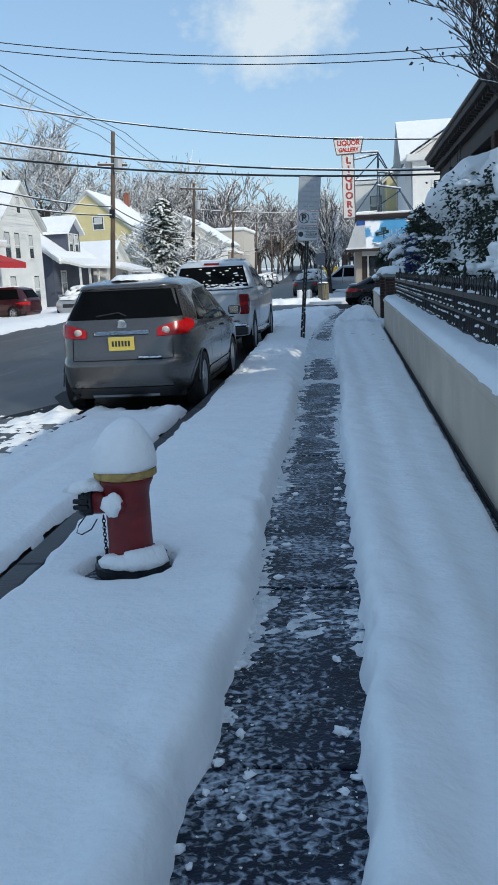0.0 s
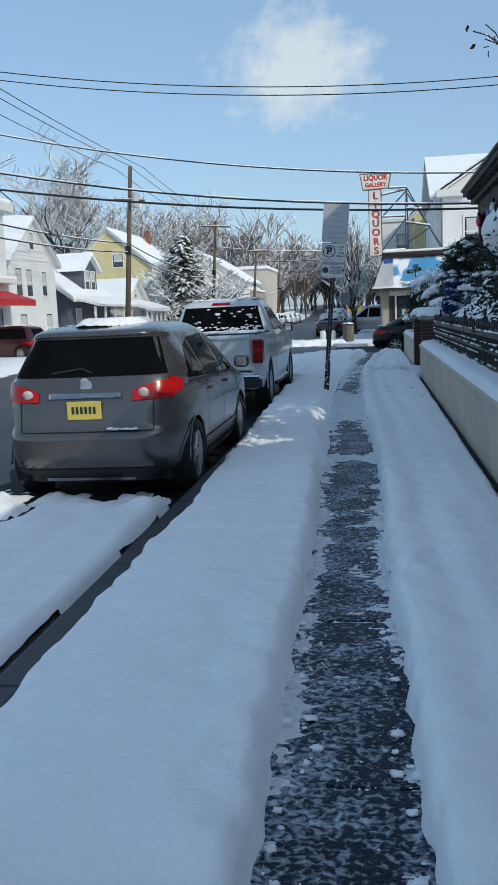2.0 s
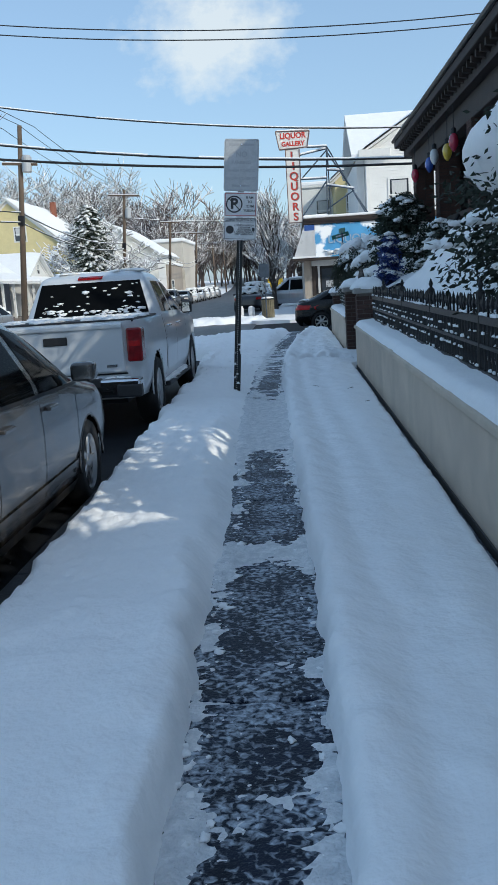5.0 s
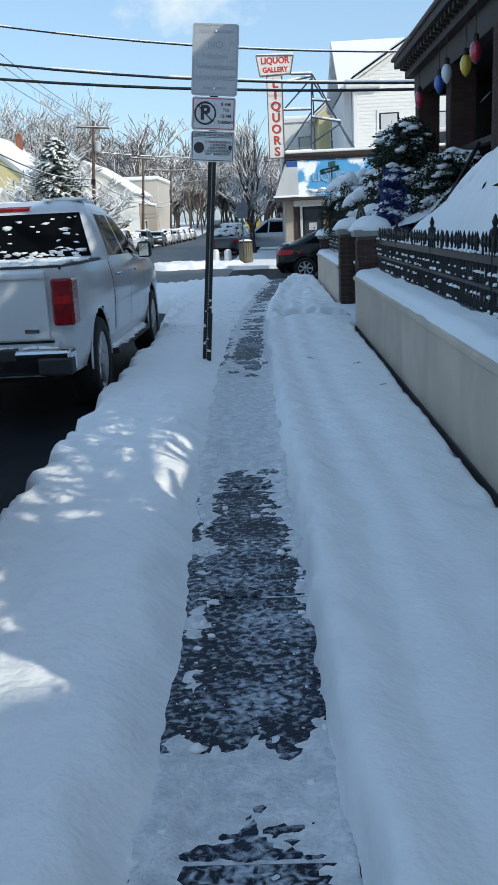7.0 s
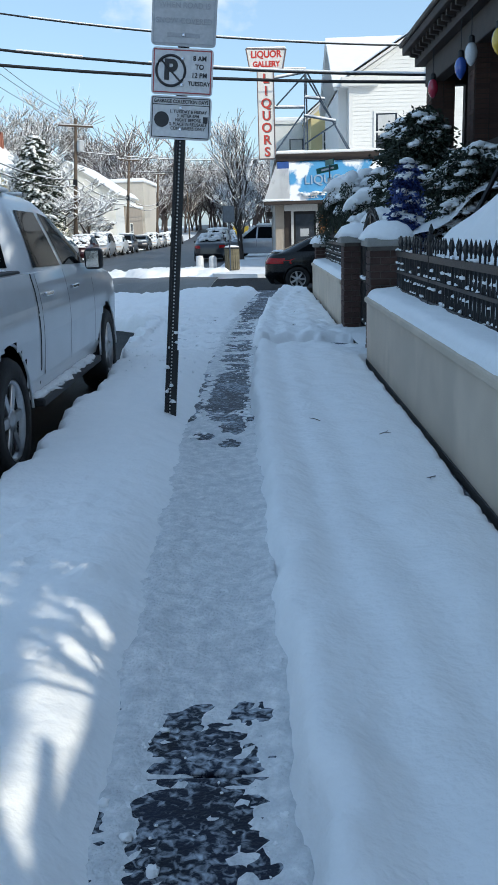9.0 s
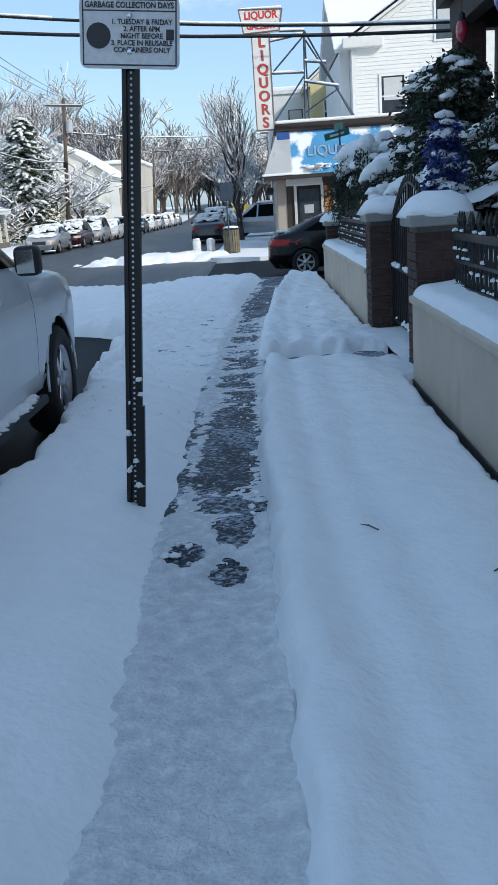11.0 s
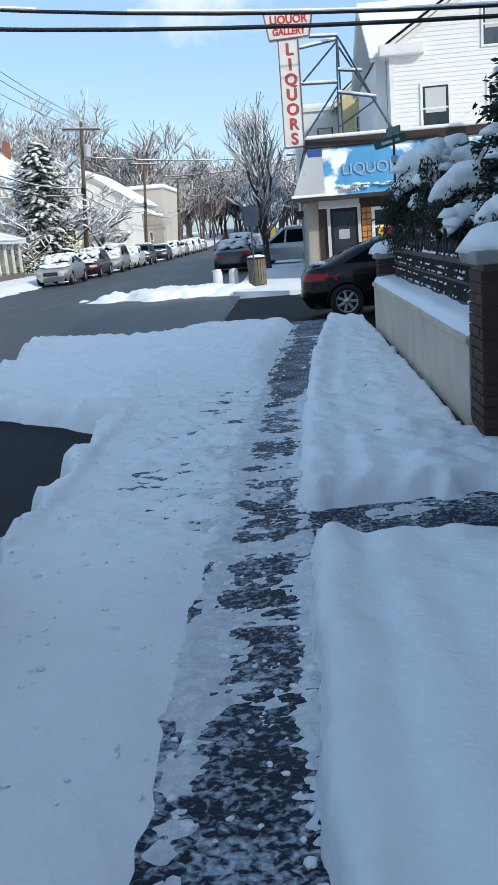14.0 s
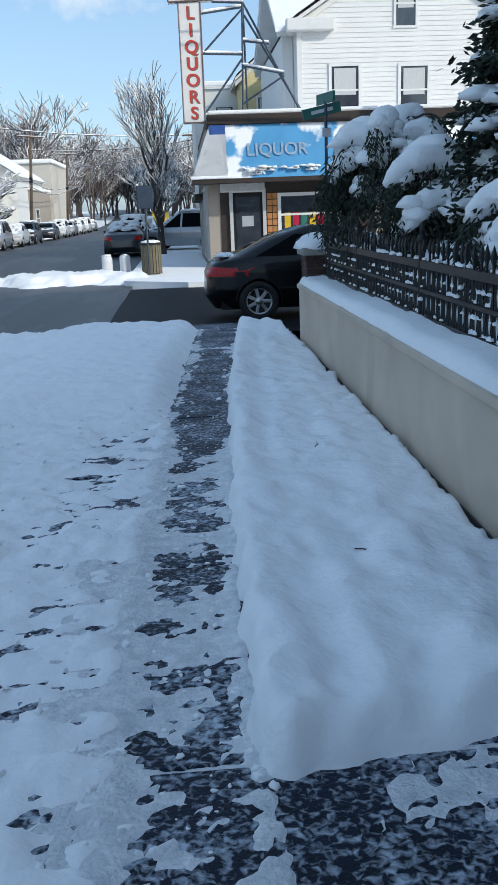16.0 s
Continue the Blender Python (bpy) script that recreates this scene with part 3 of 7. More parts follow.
def iron_fence(y0, y1, base):
    f = thing("iron_fence", pose(FX, y0, base), "black wrought-iron fence with spear points, dusted with snow", "fence", group="iron fences on the garden walls")
    n = y1 - y0
    for z, d in ((0.04, 0.012), (0.22, 0.012), (0.40, 0.026)):
        part("rail", bx(-0.016, 0.016, 0, n, z - d, z + d), IRON, f)
    for k in range(int(n / 2.2) + 1):
        y = min(k * 2.2, n)
        part("post", spun(bmesh.new(), [(0.022, 0.0), (0.022, 0.54), (0.034, 0.56), (0.034, 0.59), (0.012, 0.61), (0.022, 0.64), (0.004, 0.69)], 8), IRON, f).location = (0, y, 0)
    count = int(n / 0.115)
    p0 = s0 = None
    for k in range(count):
        y = 0.06 + k * 0.115
        if p0 is None:
            p0 = part("picket", picket_mesh(0.46), IRON, f)
            s0 = part("scroll", scroll_mesh(), IRON, f)
            p0.location, s0.location = (0, y, 0.02), (0, y + 0.057, 0.04)
        else:
            share("picket", p0, f, pose(0, y, 0.02 + random.uniform(-0.004, 0.004), 0, random.uniform(-1.2, 1.2), 0))
            share("scroll", s0, f, pose(0, y + 0.057, 0.04))
        share("scroll", s0, f, pose(0, y + 0.057, 0.21))
    b = bmesh.new()
    for k in range(int(n / 0.03)):
        y = random.uniform(0, n)
        z = random.choice((0.24, 0.15, 0.43, 0.06, 0.30))
        blob(b, (random.uniform(-0.01, 0.01), y, z + 0.008), random.uniform(0.012, 0.026), seed=k, n=6, rough=0.6, stretch=(1, random.uniform(1, 2.5), 0.8))
    part("clinging_snow", b, SNOW, f, "clumps of snow caught on the rails")
    return f


iron_fence(2.0, 21.4, WALL_TOP + 0.05)
iron_fence(24.95, 31.35, WALL_TOP + 0.05)


def brick_pillar(x, y, h, label):
    p = thing("brick_pillar", pose(x, y, 0), label, "pillar", group="gate pillars")
    w = 0.42
    part("core", bx(0.012, w - 0.012, 0.012, w - 0.012, -0.2, h), MORTAR, p)
    c = w / 2
    whole = half = None
    for r in range(int(h / 0.075)):
        z = r * 0.075 + 0.006
        cut = ((-0.105, 1), (0.105, 1)) if r % 2 else ((-0.158, 0), (0.0, 1), (0.158, 0))
        for side in range(4):
            for lx, full in cut:
                if full:
                    o = whole = part("brick", bx(-0.099, 0.099, 0, 0.02, 0, 0.063), BRICK, p) if whole is None else share("brick", whole, p, Matrix())
                else:
                    o = half = part("brick", bx(-0.047, 0.047, 0, 0.02, 0, 0.063), BRICK, p) if half is None else share("brick", half, p, Matrix())
                o.matrix_basis = pose(c, c, z) @ pose(0, 0, 0, 0, 0, side * 90) @ pose(lx, -c - random.uniform(0, 0.006), 0)
    part("cap", bx(-0.05, w + 0.05, -0.05, w + 0.05, h, h + 0.09, 0.012), CAPSTONE, p, "pale stone cap")
    s = bmesh.new()
    blob(s, (w / 2, w / 2, h + 0.08), 0.30, seed=int(y), n=16, rough=0.25, flat=0.15, stretch=(1, 1, 0.62))
    part("snow_cap", s, SNOW, p, "rounded cap of snow", smooth=True)
    return p


brick_pillar(1.60, 21.68, 1.24, "dark brick gate pillar with a snow-covered stone cap")
brick_pillar(1.56, 24.28, 1.24, "dark brick gate pillar with a snow-covered stone cap")
brick_pillar(1.62, 31.30, 1.05, "dark brick end pillar with a snow-covered stone cap")


def iron_gate():
    g = thing("iron_gate", pose(1.80, 22.12, 0.12), "black arched wrought-iron gate with spear points", "gate")
    n = 2.12
    part("bottom_rail", bx(-0.015, 0.015, 0, n, 0.06, 0.09), IRON, g)
    part("middle_rail", bx(-0.015, 0.015, 0, n, 0.62, 0.65), IRON, g)
    pts = [(0, n * t, 1.10 + 0.38 * math.sin(math.pi * t)) for t in np.linspace(0, 1, 17)]
    part("arched_rail", tube(bmesh.new(), pts, 0.016, 6), IRON, g)
    for y in (0.02, n / 2 - 0.02, n / 2 + 0.02, n - 0.02):
        part("stile", bx(-0.018, 0.018, y - 0.018, y + 0.018, 0, 1.10 + 0.38 * math.sin(math.pi * y / n)), IRON, g)
    for k in range(1, 17):
        y = n * k / 17
        part("bar", picket_mesh(1.05 + 0.38 * math.sin(math.pi * y / n)), IRON, g).location = (0, y, 0.05)
    b = bmesh.new()
    for k in range(50):
        blob(b, (0, random.uniform(0.05, n - 0.05), random.choice((0.10, 0.66))), random.uniform(0.02, 0.045), seed=k, n=6, rough=0.5, stretch=(1, 1.8, 0.9))
    part("clinging_snow", b, SNOW, g, "snow caught on the gate rails")


iron_gate()


# ---- vehicles ----
class Shape:
    """A car's skin as level slices: half-width, rear and front along z, with rounded corners in plan. Rear at y = 0."""
    def __init__(self, w, rear, front, n=7.0):
        self.w, self.rear, self.front, self.n = w, rear, front, n

    def side(self, y, z):
        a, b, w = curve(self.rear, z), curve(self.front, z), curve(self.w, z)
        t = min(abs((y - (a + b) / 2) / ((b - a) / 2)), 0.99999)
        return w * (1 - t ** self.n) ** (1 / self.n)

    def back(self, x, z, end=-1):
        a, b, w = curve(self.rear, z), curve(self.front, z), curve(self.w, z)
        t = min(abs(x / w), 0.99999)
        return (a + b) / 2 + end * (b - a) / 2 * (1 - t ** self.n) ** (1 / self.n)

    def skin(self, zs, wheels, radius, count=72):
        b = bmesh.new()
        rows = []
        for z in zs:
            a, f, w = curve(self.rear, z), curve(self.front, z), curve(self.w, z)
            row = []
            for k in range(count):
                th = math.tau * k / count
                c, s = math.cos(th), math.sin(th)
                p = 2 / self.n
                row.append(b.verts.new((w * math.copysign(abs(c) ** p, c), (a + f) / 2 + (f - a) / 2 * math.copysign(abs(s) ** p, s), z)))
            rows.append(row)
        for r, q in zip(rows, rows[1:]):
            for k in range(count):
                b.faces.new((r[k], r[(k + 1) % count], q[(k + 1) % count], q[k]))
        b.faces.new(rows[-1])
        b.faces.new(rows[0][::-1])
        # fine cuts along the flanks, then the wheel arches
        if wheels:
            lim = zs[-1]
            es = [e for e in b.edges if abs(e.verts[0].co.x - e.verts[1].co.x) < 0.05 and abs(e.verts[0].co.y - e.verts[1].co.y) > 0.1 and max(v.co.z for v in e.verts) < lim * 0.72]
            bmesh.ops.subdivide_edges(b, edges=es, cuts=14)
            gone = [f for f in b.faces if any(math.hypot(f.calc_center_median().y - y, f.calc_center_median().z - z) < radius for y, z in wheels) and abs(f.calc_center_median().x) > 0.4 and abs(f.normal.z) < 0.8]
            bmesh.ops.delete(b, geom=gone, context="FACES")
        return b

    def flank(self, sgn, poly, off=0.005, cuts=6):
        """A patch on the side over the four (y, z) corners: rear-bottom, front-bottom, front-top, rear-top."""
        b = bmesh.new()
        rows = []
        for i in range(cuts + 1):
            v = i / cuts
            row = []
            for j in range(cuts * 2 + 1):
                u = j / (cuts * 2)
                lo = [poly[0][k] + u * (poly[1][k] - poly[0][k]) for k in (0, 1)]
                hi = [poly[3][k] + u * (poly[2][k] - poly[3][k]) for k in (0, 1)]
                y, z = lo[0] + v * (hi[0] - lo[0]), lo[1] + v * (hi[1] - lo[1])
                row.append(b.verts.new((sgn * (self.side(y, z) + off), y, z)))
            rows.append(row)
        for r, s in zip(rows, rows[1:]):
            for k in range(len(r) - 1):
                b.faces.new((r[k], r[k + 1], s[k + 1], s[k])[::sgn])
        return b

    def wedge(self, g, x0, x1, inner, outer, off, cuts=8):
        """A rear patch from x0 to x1 whose bottom and top run from inner to outer."""
        b = bmesh.new()
        rows = []
        for i in range(cuts + 1):
            v = i / cuts
            row = []
            for j in range(2 * cuts + 1):
                u = j / (2 * cuts)
                z = (inner[0] + u * (outer[0] - inner[0])) * (1 - v) + (inner[1] + u ** 0.7 * (outer[1] - inner[1])) * v
                x = x0 + u * (x1 - x0)
                row.append(b.verts.new((g * x, self.back(x, z) - off, z)))
            rows.append(row)
        for r, q in zip(rows, rows[1:]):
            for k in range(len(r) - 1):
                b.faces.new((r[k], r[k + 1], q[k + 1], q[k])[::g])
        bmesh.ops.delete(b, geom=[v for v in b.verts if v.co.y > 0.36], context="VERTS")
        return b

    def tail(self, x0, x1, z0, z1, off=0.005, cuts=10, end=-1, inset=0.0, thick=0.0):
        """A patch on the rear (or front) between two widths and heights; inset narrows its top."""
        b = bmesh.new()
        rows = []
        for i in range(cuts + 1):
            v = i / cuts
            z = z0 + v * (z1 - z0)
            xa, xb = x0 + inset * v * (1 if x0 < 0 else 0), x1 - inset * v * (1 if x1 > 0 else 0)
            rows.append([b.verts.new((xa + (xb - xa) * j / (2 * cuts), self.back(xa + (xb - xa) * j / (2 * cuts), z, end) + end * off, z)) for j in range(2 * cuts + 1)])
        for r, s in zip(rows, rows[1:]):
            for k in range(len(r) - 1):
                b.faces.new((r[k], r[k + 1], s[k + 1], s[k])[::-end])
        if thick:
            bmesh.ops.solidify(b, geom=b.faces[:], thickness=thick)
        return b


def wheel(parent, x, y, r, width, sgn, spokes=6, rim=RIM):
    w = part("wheel", spun(bmesh.new(), [(r * 0.60, -width / 2), (r * 0.94, -width / 2), (r, -width * 0.36), (r, width * 0.36), (r * 0.94, width / 2), (r * 0.66, width / 2), (r * 0.64, width * 0.30)], 32), TYRE, parent, smooth=True)
    w.matrix_basis = pose(x, y, r, 0, 90 * sgn, 0)
    b = bmesh.new()
    spun(b, [(r * 0.50, width * 0.08), (r * 0.62, width * 0.30), (r * 0.66, width * 0.46), (r * 0.62, width * 0.47), (r * 0.57, width * 0.2)], 32, cap=False)
    part("rim", b, rim, w, smooth=True)
    for k in range(spokes):
        s = bmesh.new()
        box(s, -r * 0.085, r * 0.085, 0.02, r * 0.60, width * 0.28, width * 0.40, 0.008)
        o = part("spoke", s, rim, w)
        o.matrix_basis = pose(0, 0, 0, 0, 0, k * 360 / spokes)
    part("hub_cap", spun(bmesh.new(), [(r * 0.20, width * 0.28), (r * 0.18, width * 0.44), (r * 0.05, width * 0.46)], 16), rim, w, smooth=True)
    part("brake", spun(bmesh.new(), [(r * 0.52, width * 0.02), (r * 0.52, width * 0.10)], 20), UNDER, w)
    return w


def arch_lip(parent, x, y, r, sgn, material, z):
    pts = [(x, y + r * math.cos(t), z + r * math.sin(t)) for t in np.linspace(-0.02, math.pi + 0.02, 26)]
    part("wheel_arch", tube(bmesh.new(), pts, 0.011, 6), material, parent, smooth=True)


def plate_bars(parent, y, z, w=0.30, h=0.15):
    p = part("number_plate", bx(-w / 2, w / 2, -0.006, 0.006, -h / 2, h / 2, 0.004), PLATE, parent, "yellow plate with plain dark bars")
    p.location = (0, y, z)
    for k in range(6):
        part("bar", bx(-0.115 + k * 0.04, -0.092 + k * 0.04, -0.010, -0.004, -0.030, 0.035), SIGN_BLACK, p)
    return p


def lumps(points, r, seed=0, n=9, flat=0.3, h=0.5):
    b = bmesh.new()
    for i, (x, y, z) in enumerate(points):
        s = r * random.uniform(0.6, 1.3)
        blob(b, (x, y, z), s, seed=seed + i, n=n, rough=0.8, flat=flat, stretch=(random.uniform(0.8, 1.5), random.uniform(0.8, 1.5), h))
    return b


def crossover(m):
    """The bronze-grey crossover parked at the kerb; origin on the road under its rear bumper's middle."""
    c = thing("parked_crossover", m, "bronze-grey crossover car with snow on its roof, parked at the kerb", "car")
    s = Shape([(0.2, 0.80), (0.32, 0.86), (0.55, 0.895), (0.80, 0.90), (1.0, 0.89), (1.12, 0.865), (1.35, 0.745), (1.55, 0.64), (1.60, 0.58), (1.635, 0.45)],
              [(0.2, 0.16), (0.30, 0.06), (0.42, 0.0), (0.64, 0.0), (0.70, 0.05), (0.90, 0.085), (1.12, 0.16), (1.30, 0.27), (1.50, 0.38), (1.53, 0.33), (1.565, 0.36), (1.60, 0.60), (1.635, 0.95)],
              [(0.2, 4.5), (0.40, 4.64), (0.62, 4.64), (0.78, 4.58), (0.90, 4.35), (0.98, 3.9), (1.06, 3.45), (1.2, 3.22), (1.35, 2.98), (1.5, 2.65), (1.58, 2.3), (1.635, 1.9)], 6.0)
    zs = [0.20, 0.24, 0.28, 0.32, 0.36, 0.40, 0.44, 0.48, 0.52, 0.56, 0.60, 0.63, 0.66, 0.69, 0.72, 0.76, 0.80, 0.85, 0.90, 0.95, 1.0, 1.05, 1.1, 1.16, 1.22, 1.3, 1.38, 1.45, 1.48, 1.50, 1.52, 1.54, 1.56, 1.58, 1.60, 1.62, 1.635]
    WY = ((0.78, 0.34), (3.47, 0.34))
    part("body", s.skin(zs, WY, 0.375, 128), GREY_PAINT, c, smooth=True)
    part("underbody", bx(-0.72, 0.72, 0.25, 4.4, 0.19, 0.62), UNDER, c)
    part("lower_bumper", s.tail(-0.80, 0.80, 0.20, 0.335, 0.012), BLACK_TRIM, c, "black plastic lower bumper")
    part("skid_strip", s.tail(-0.42, 0.42, 0.215, 0.245, 0.022), RIM, c)
    part("rear_window", s.tail(-0.73, 0.73, 1.165, 1.50, 0.008, inset=0.12), CAR_GLASS, c, "dark tinted rear window", smooth=True)
    part("rear_wiper", tube(bmesh.new(), [(-0.33, s.back(-0.33, 1.22) - 0.02, 1.20), (-0.05, s.back(-0.05, 1.25) - 0.03, 1.235), (0.05, s.back(0.05, 1.22) - 0.02, 1.19)], 0.010, 6), BLACK_TRIM, c)
    part("chrome_strip", s.tail(-0.34, 0.34, 0.975, 1.02, 0.024, thick=0.02), CHROME, c, "chrome strip above the plate", smooth=True)
    part("plate_recess", s.tail(-0.27, 0.27, 0.775, 0.97, 0.004), GREY_PAINT, c)
    plate_bars(c, s.back(0, 0.85) - 0.022, 0.868, 0.32, 0.165)
    part("badge", spun(bmesh.new(), [(0.062, 0), (0.062, 0.012), (0.045, 0.016)], 20), CHROME, c, "plain round chrome badge").matrix_basis = pose(0, s.back(0, 1.09) - 0.004, 1.095, 100)
    part("hatch_seam", s.tail(-0.62, 0.62, 0.672, 0.681, 0.006), UNDER, c)
    for g in (-1, 1):
        part("hatch_edge", s.tail(g * 0.625 - 0.004, g * 0.625 + 0.004, 0.68, 0.96, 0.005), UNDER, c)
        tl = part("tail_lamp", s.wedge(g, 0.44, 0.875, (0.945, 1.03), (0.955, 1.145), 0.016), TAIL_RED, c, "red tail lamp", smooth=True)
        part("lamp_side", s.flank(g, ((0.19, 0.955), (0.42, 1.02), (0.45, 1.10), (0.30, 1.143)), 0.016), TAIL_RED, c, "red tail lamp round the corner", smooth=True)
        rv = part("reversing_lamp", spun(bmesh.new(), [(0.05, 0), (0.05, 0.012), (0.02, 0.02)], 16), TAIL_CLEAR, tl, smooth=True)
        rv.matrix_basis = pose(g * 0.545, s.back(0.545, 1.01) - 0.016, 1.01, 100)
        part("rear_quarter_window", s.flank(g, ((0.62, 1.10), (1.28, 1.07), (1.22, 1.44), (0.98, 1.38)), 0.004), CAR_GLASS, c, smooth=True)
        part("rear_door_window", s.flank(g, ((1.36, 1.065), (2.18, 1.04), (2.10, 1.49), (1.30, 1.46)), 0.004), CAR_GLASS, c, smooth=True)
        part("front_door_window", s.flank(g, ((2.28, 1.04), (3.20, 1.03), (2.72, 1.40), (2.20, 1.49)), 0.004), CAR_GLASS, c, smooth=True)
        part("window_sill_trim", s.flank(g, ((0.62, 1.055), (3.25, 1.00), (3.25, 1.022), (0.62, 1.08)), 0.007), BLACK_TRIM, c)
        for y0 in (1.33, 2.23, 3.12):
            part("door_seam", s.flank(g, ((y0, 0.36), (y0 + 0.008, 0.36), (y0 + 0.008, 1.04), (y0, 1.04)), 0.003), UNDER, c)
        for y0 in (1.42, 2.34):
            part("door_handle", bx(-0.018, 0.018, 0, 0.20, -0.014, 0.014, 0.008), GREY_PAINT, c).location = (g * (s.side(y0 + 0.1, 0.93) + 0.02), y0, 0.93)
        part("side_moulding", s.flank(g, ((1.20, 0.40), (3.05, 0.40), (3.05, 0.445), (1.20, 0.445)), 0.012), GREY_PAINT, c)
        part("sill", s.flank(g, ((1.14, 0.20), (3.10, 0.20), (3.10, 0.29), (1.14, 0.29)), 0.014), BLACK_TRIM, c)
        mir = part("mirror", bx(-0.09, 0.09, -0.06, 0.10, -0.065, 0.075, 0.035), GREY_PAINT, c, smooth=True)
        mir.location = (g * 1.0, 3.02, 1.10)
        part("mirror_glass", bx(-0.065, 0.065, -0.066, -0.061, -0.045, 0.055), CHROME, mir)
        for y, z in WY:
            wheel(c, g * 0.772, y, 0.345, 0.22, g, 5)
            arch_lip(c, g * (s.side(y, 0.6) - 0.004), y, 0.385, g, GREY_PAINT, z)
    part("windscreen", s.tail(-0.66, 0.66, 1.08, 1.52, 0.004, end=1, inset=0.16), CAR_GLASS, c, smooth=True)
    part("exhaust", tube(bmesh.new(), [(-0.62, -0.01, 0.23), (-0.62, 0.3, 0.24)], 0.022, 10), DARK_METAL, c)
    def roof(x, y):
        n = fbm(x * 1.3, y, 2.2, 31)
        d = math.hypot((x - 0.03) / 0.44, (y - 1.05) / 0.52) + 0.45 * n
        return 1.600 + 0.085 * step(1.0, 0.55, d) + 0.012 * fbm(x, y, 14, 2) - 0.01 * step(0.8, 0.6, y)
    part("roof_snow", field(span(-0.55, 0.6, 0.03), span(0.55, 1.65, 0.03), roof, 1.63), SNOW, c, "patch of snow left on the roof", smooth=True)
    pts = [(random.uniform(0.22, 0.50), s.back(0.4, 0.69) - 0.01, 0.69 + random.uniform(0, 0.01)) for _ in range(12)]
    part("bumper_snow", lumps(pts, 0.028, 9, h=0.5), SNOW, c, smooth=True)
    return c


def pickup(m):
    """The white crew-cab pickup; origin on the road under its rear bumper's middle."""
    c = thing("parked_pickup", m, "white pickup truck dusted with snow, parked at the kerb", "truck")
    low = Shape([(0.42, 0.94), (0.55, 0.985), (0.85, 1.01), (1.05, 1.005), (1.18, 0.985), (1.28, 0.96)],
                [(0.42, 0.20), (0.50, 0.17), (1.28, 0.17)],
                [(0.42, 5.65), (0.55, 5.80), (0.95, 5.80), (1.10, 5.70), (1.18, 5.40), (1.28, 4.2)], 12.0)
    zs = span(0.42, 1.16, 0.035) + [1.20, 1.24, 1.27, 1.28]
    WY = ((1.20, 0.40), (4.85, 0.40))
    part("body", low.skin(zs, WY, 0.475), WHITE_PAINT, c, smooth=False)
    cab = Shape([(1.20, 0.975), (1.30, 0.955), (1.50, 0.87), (1.72, 0.77), (1.82, 0.70), (1.87, 0.56)],
                [(1.20, 1.98), (1.35, 2.00), (1.72, 2.14), (1.80, 2.20), (1.87, 2.50)],
                [(1.20, 4.55), (1.30, 4.35), (1.5, 4.0), (1.7, 3.6), (1.8, 3.35), (1.87, 2.95)], 9.0)
    part("cab", cab.skin([1.20, 1.26, 1.3, 1.38, 1.46, 1.54, 1.62, 1.70, 1.76, 1.80, 1.83, 1.85, 1.87], (), 0), WHITE_PAINT, c, smooth=True)
    part("underbody", bx(-0.75, 0.75, 0.3, 5.5, 0.36, 0.75), UNDER, c)
    part("rear_window", cab.tail(-0.80, 0.80, 1.32, 1.74, 0.006, inset=0.12), CAR_GLASS, c, "dark rear window speckled with snow", smooth=True)
    part("brake_lamp", cab.tail(-0.17, 0.17, 1.775, 1.82, 0.02, thick=0.02), TAIL_RED, c, "high red brake lamp")
    part("bed_cover", bx(-0.90, 0.90, 0.24, 2.0, 1.262, 1.30, 0.012), BLACK_TRIM, c, "black cover over the bed")
    part("tailgate", bx(-0.79, 0.79, 0.135, 0.175, 0.72, 1.27, 0.02), WHITE_PAINT, c, "white tailgate")
    part("tailgate_seam", bx(-0.81, 0.81, 0.160, 0.172, 0.695, 0.712), UNDER, c)
    part("tailgate_lip", bx(-0.79, 0.79, 0.11, 0.17, 1.20, 1.262, 0.018), WHITE_PAINT, c)
    part("tailgate_handle", bx(-0.14, 0.14, 0.115, 0.14, 1.05, 1.14, 0.01), BLACK_TRIM, c)
    part("badge", bx(0.58, 0.70, 0.126, 0.137, 0.78, 0.81), CHROME, c, "small plain chrome badge")
    part("bumper", bx(-0.98, 0.98, -0.02, 0.20, 0.46, 0.66, 0.03), CHROME, c, "chrome rear bumper")
    part("bumper_step", bx(-0.52, 0.52, -0.028, 0.10, 0.58, 0.672, 0.01), BLACK_TRIM, c)
    plate_bars(c, -0.03, 0.54, 0.30, 0.13)
    for g in (-1, 1):
        part("bumper_corner", bx(min(g * 0.70, g * 0.985), max(g * 0.70, g * 0.985), -0.030, 0.12, 0.455, 0.60, 0.02), BLACK_TRIM, c)
        tl = part("tail_lamp", bx(min(g * 0.825, g * 1.005), max(g * 0.825, g * 1.005), 0.125, 0.36, 0.83, 1.20, 0.022), TAIL_DARK, c, "tall red tail lamp", smooth=False)
        part("lamp_band", bx(min(g * 0.85, g * 0.98), max(g * 0.85, g * 0.98), 0.120, 0.14, 1.0, 1.06, 0.004), TAIL_RED, tl)
        part("rear_door_window", cab.flank(g, ((2.22, 1.31), (3.02, 1.30), (3.0, 1.71), (2.42, 1.72)), 0.004), CAR_GLASS, c, smooth=True)
        part("front_door_window", cab.flank(g, ((3.12, 1.30), (4.12, 1.28), (3.55, 1.66), (3.10, 1.71)), 0.004), CAR_GLASS, c, smooth=True)
        for y0 in (2.12, 3.06, 4.16):
            part("door_seam", low.flank(g, ((y0, 0.55), (y0 + 0.01, 0.55), (y0 + 0.01, 1.27), (y0, 1.27)), 0.003), UNDER, c)
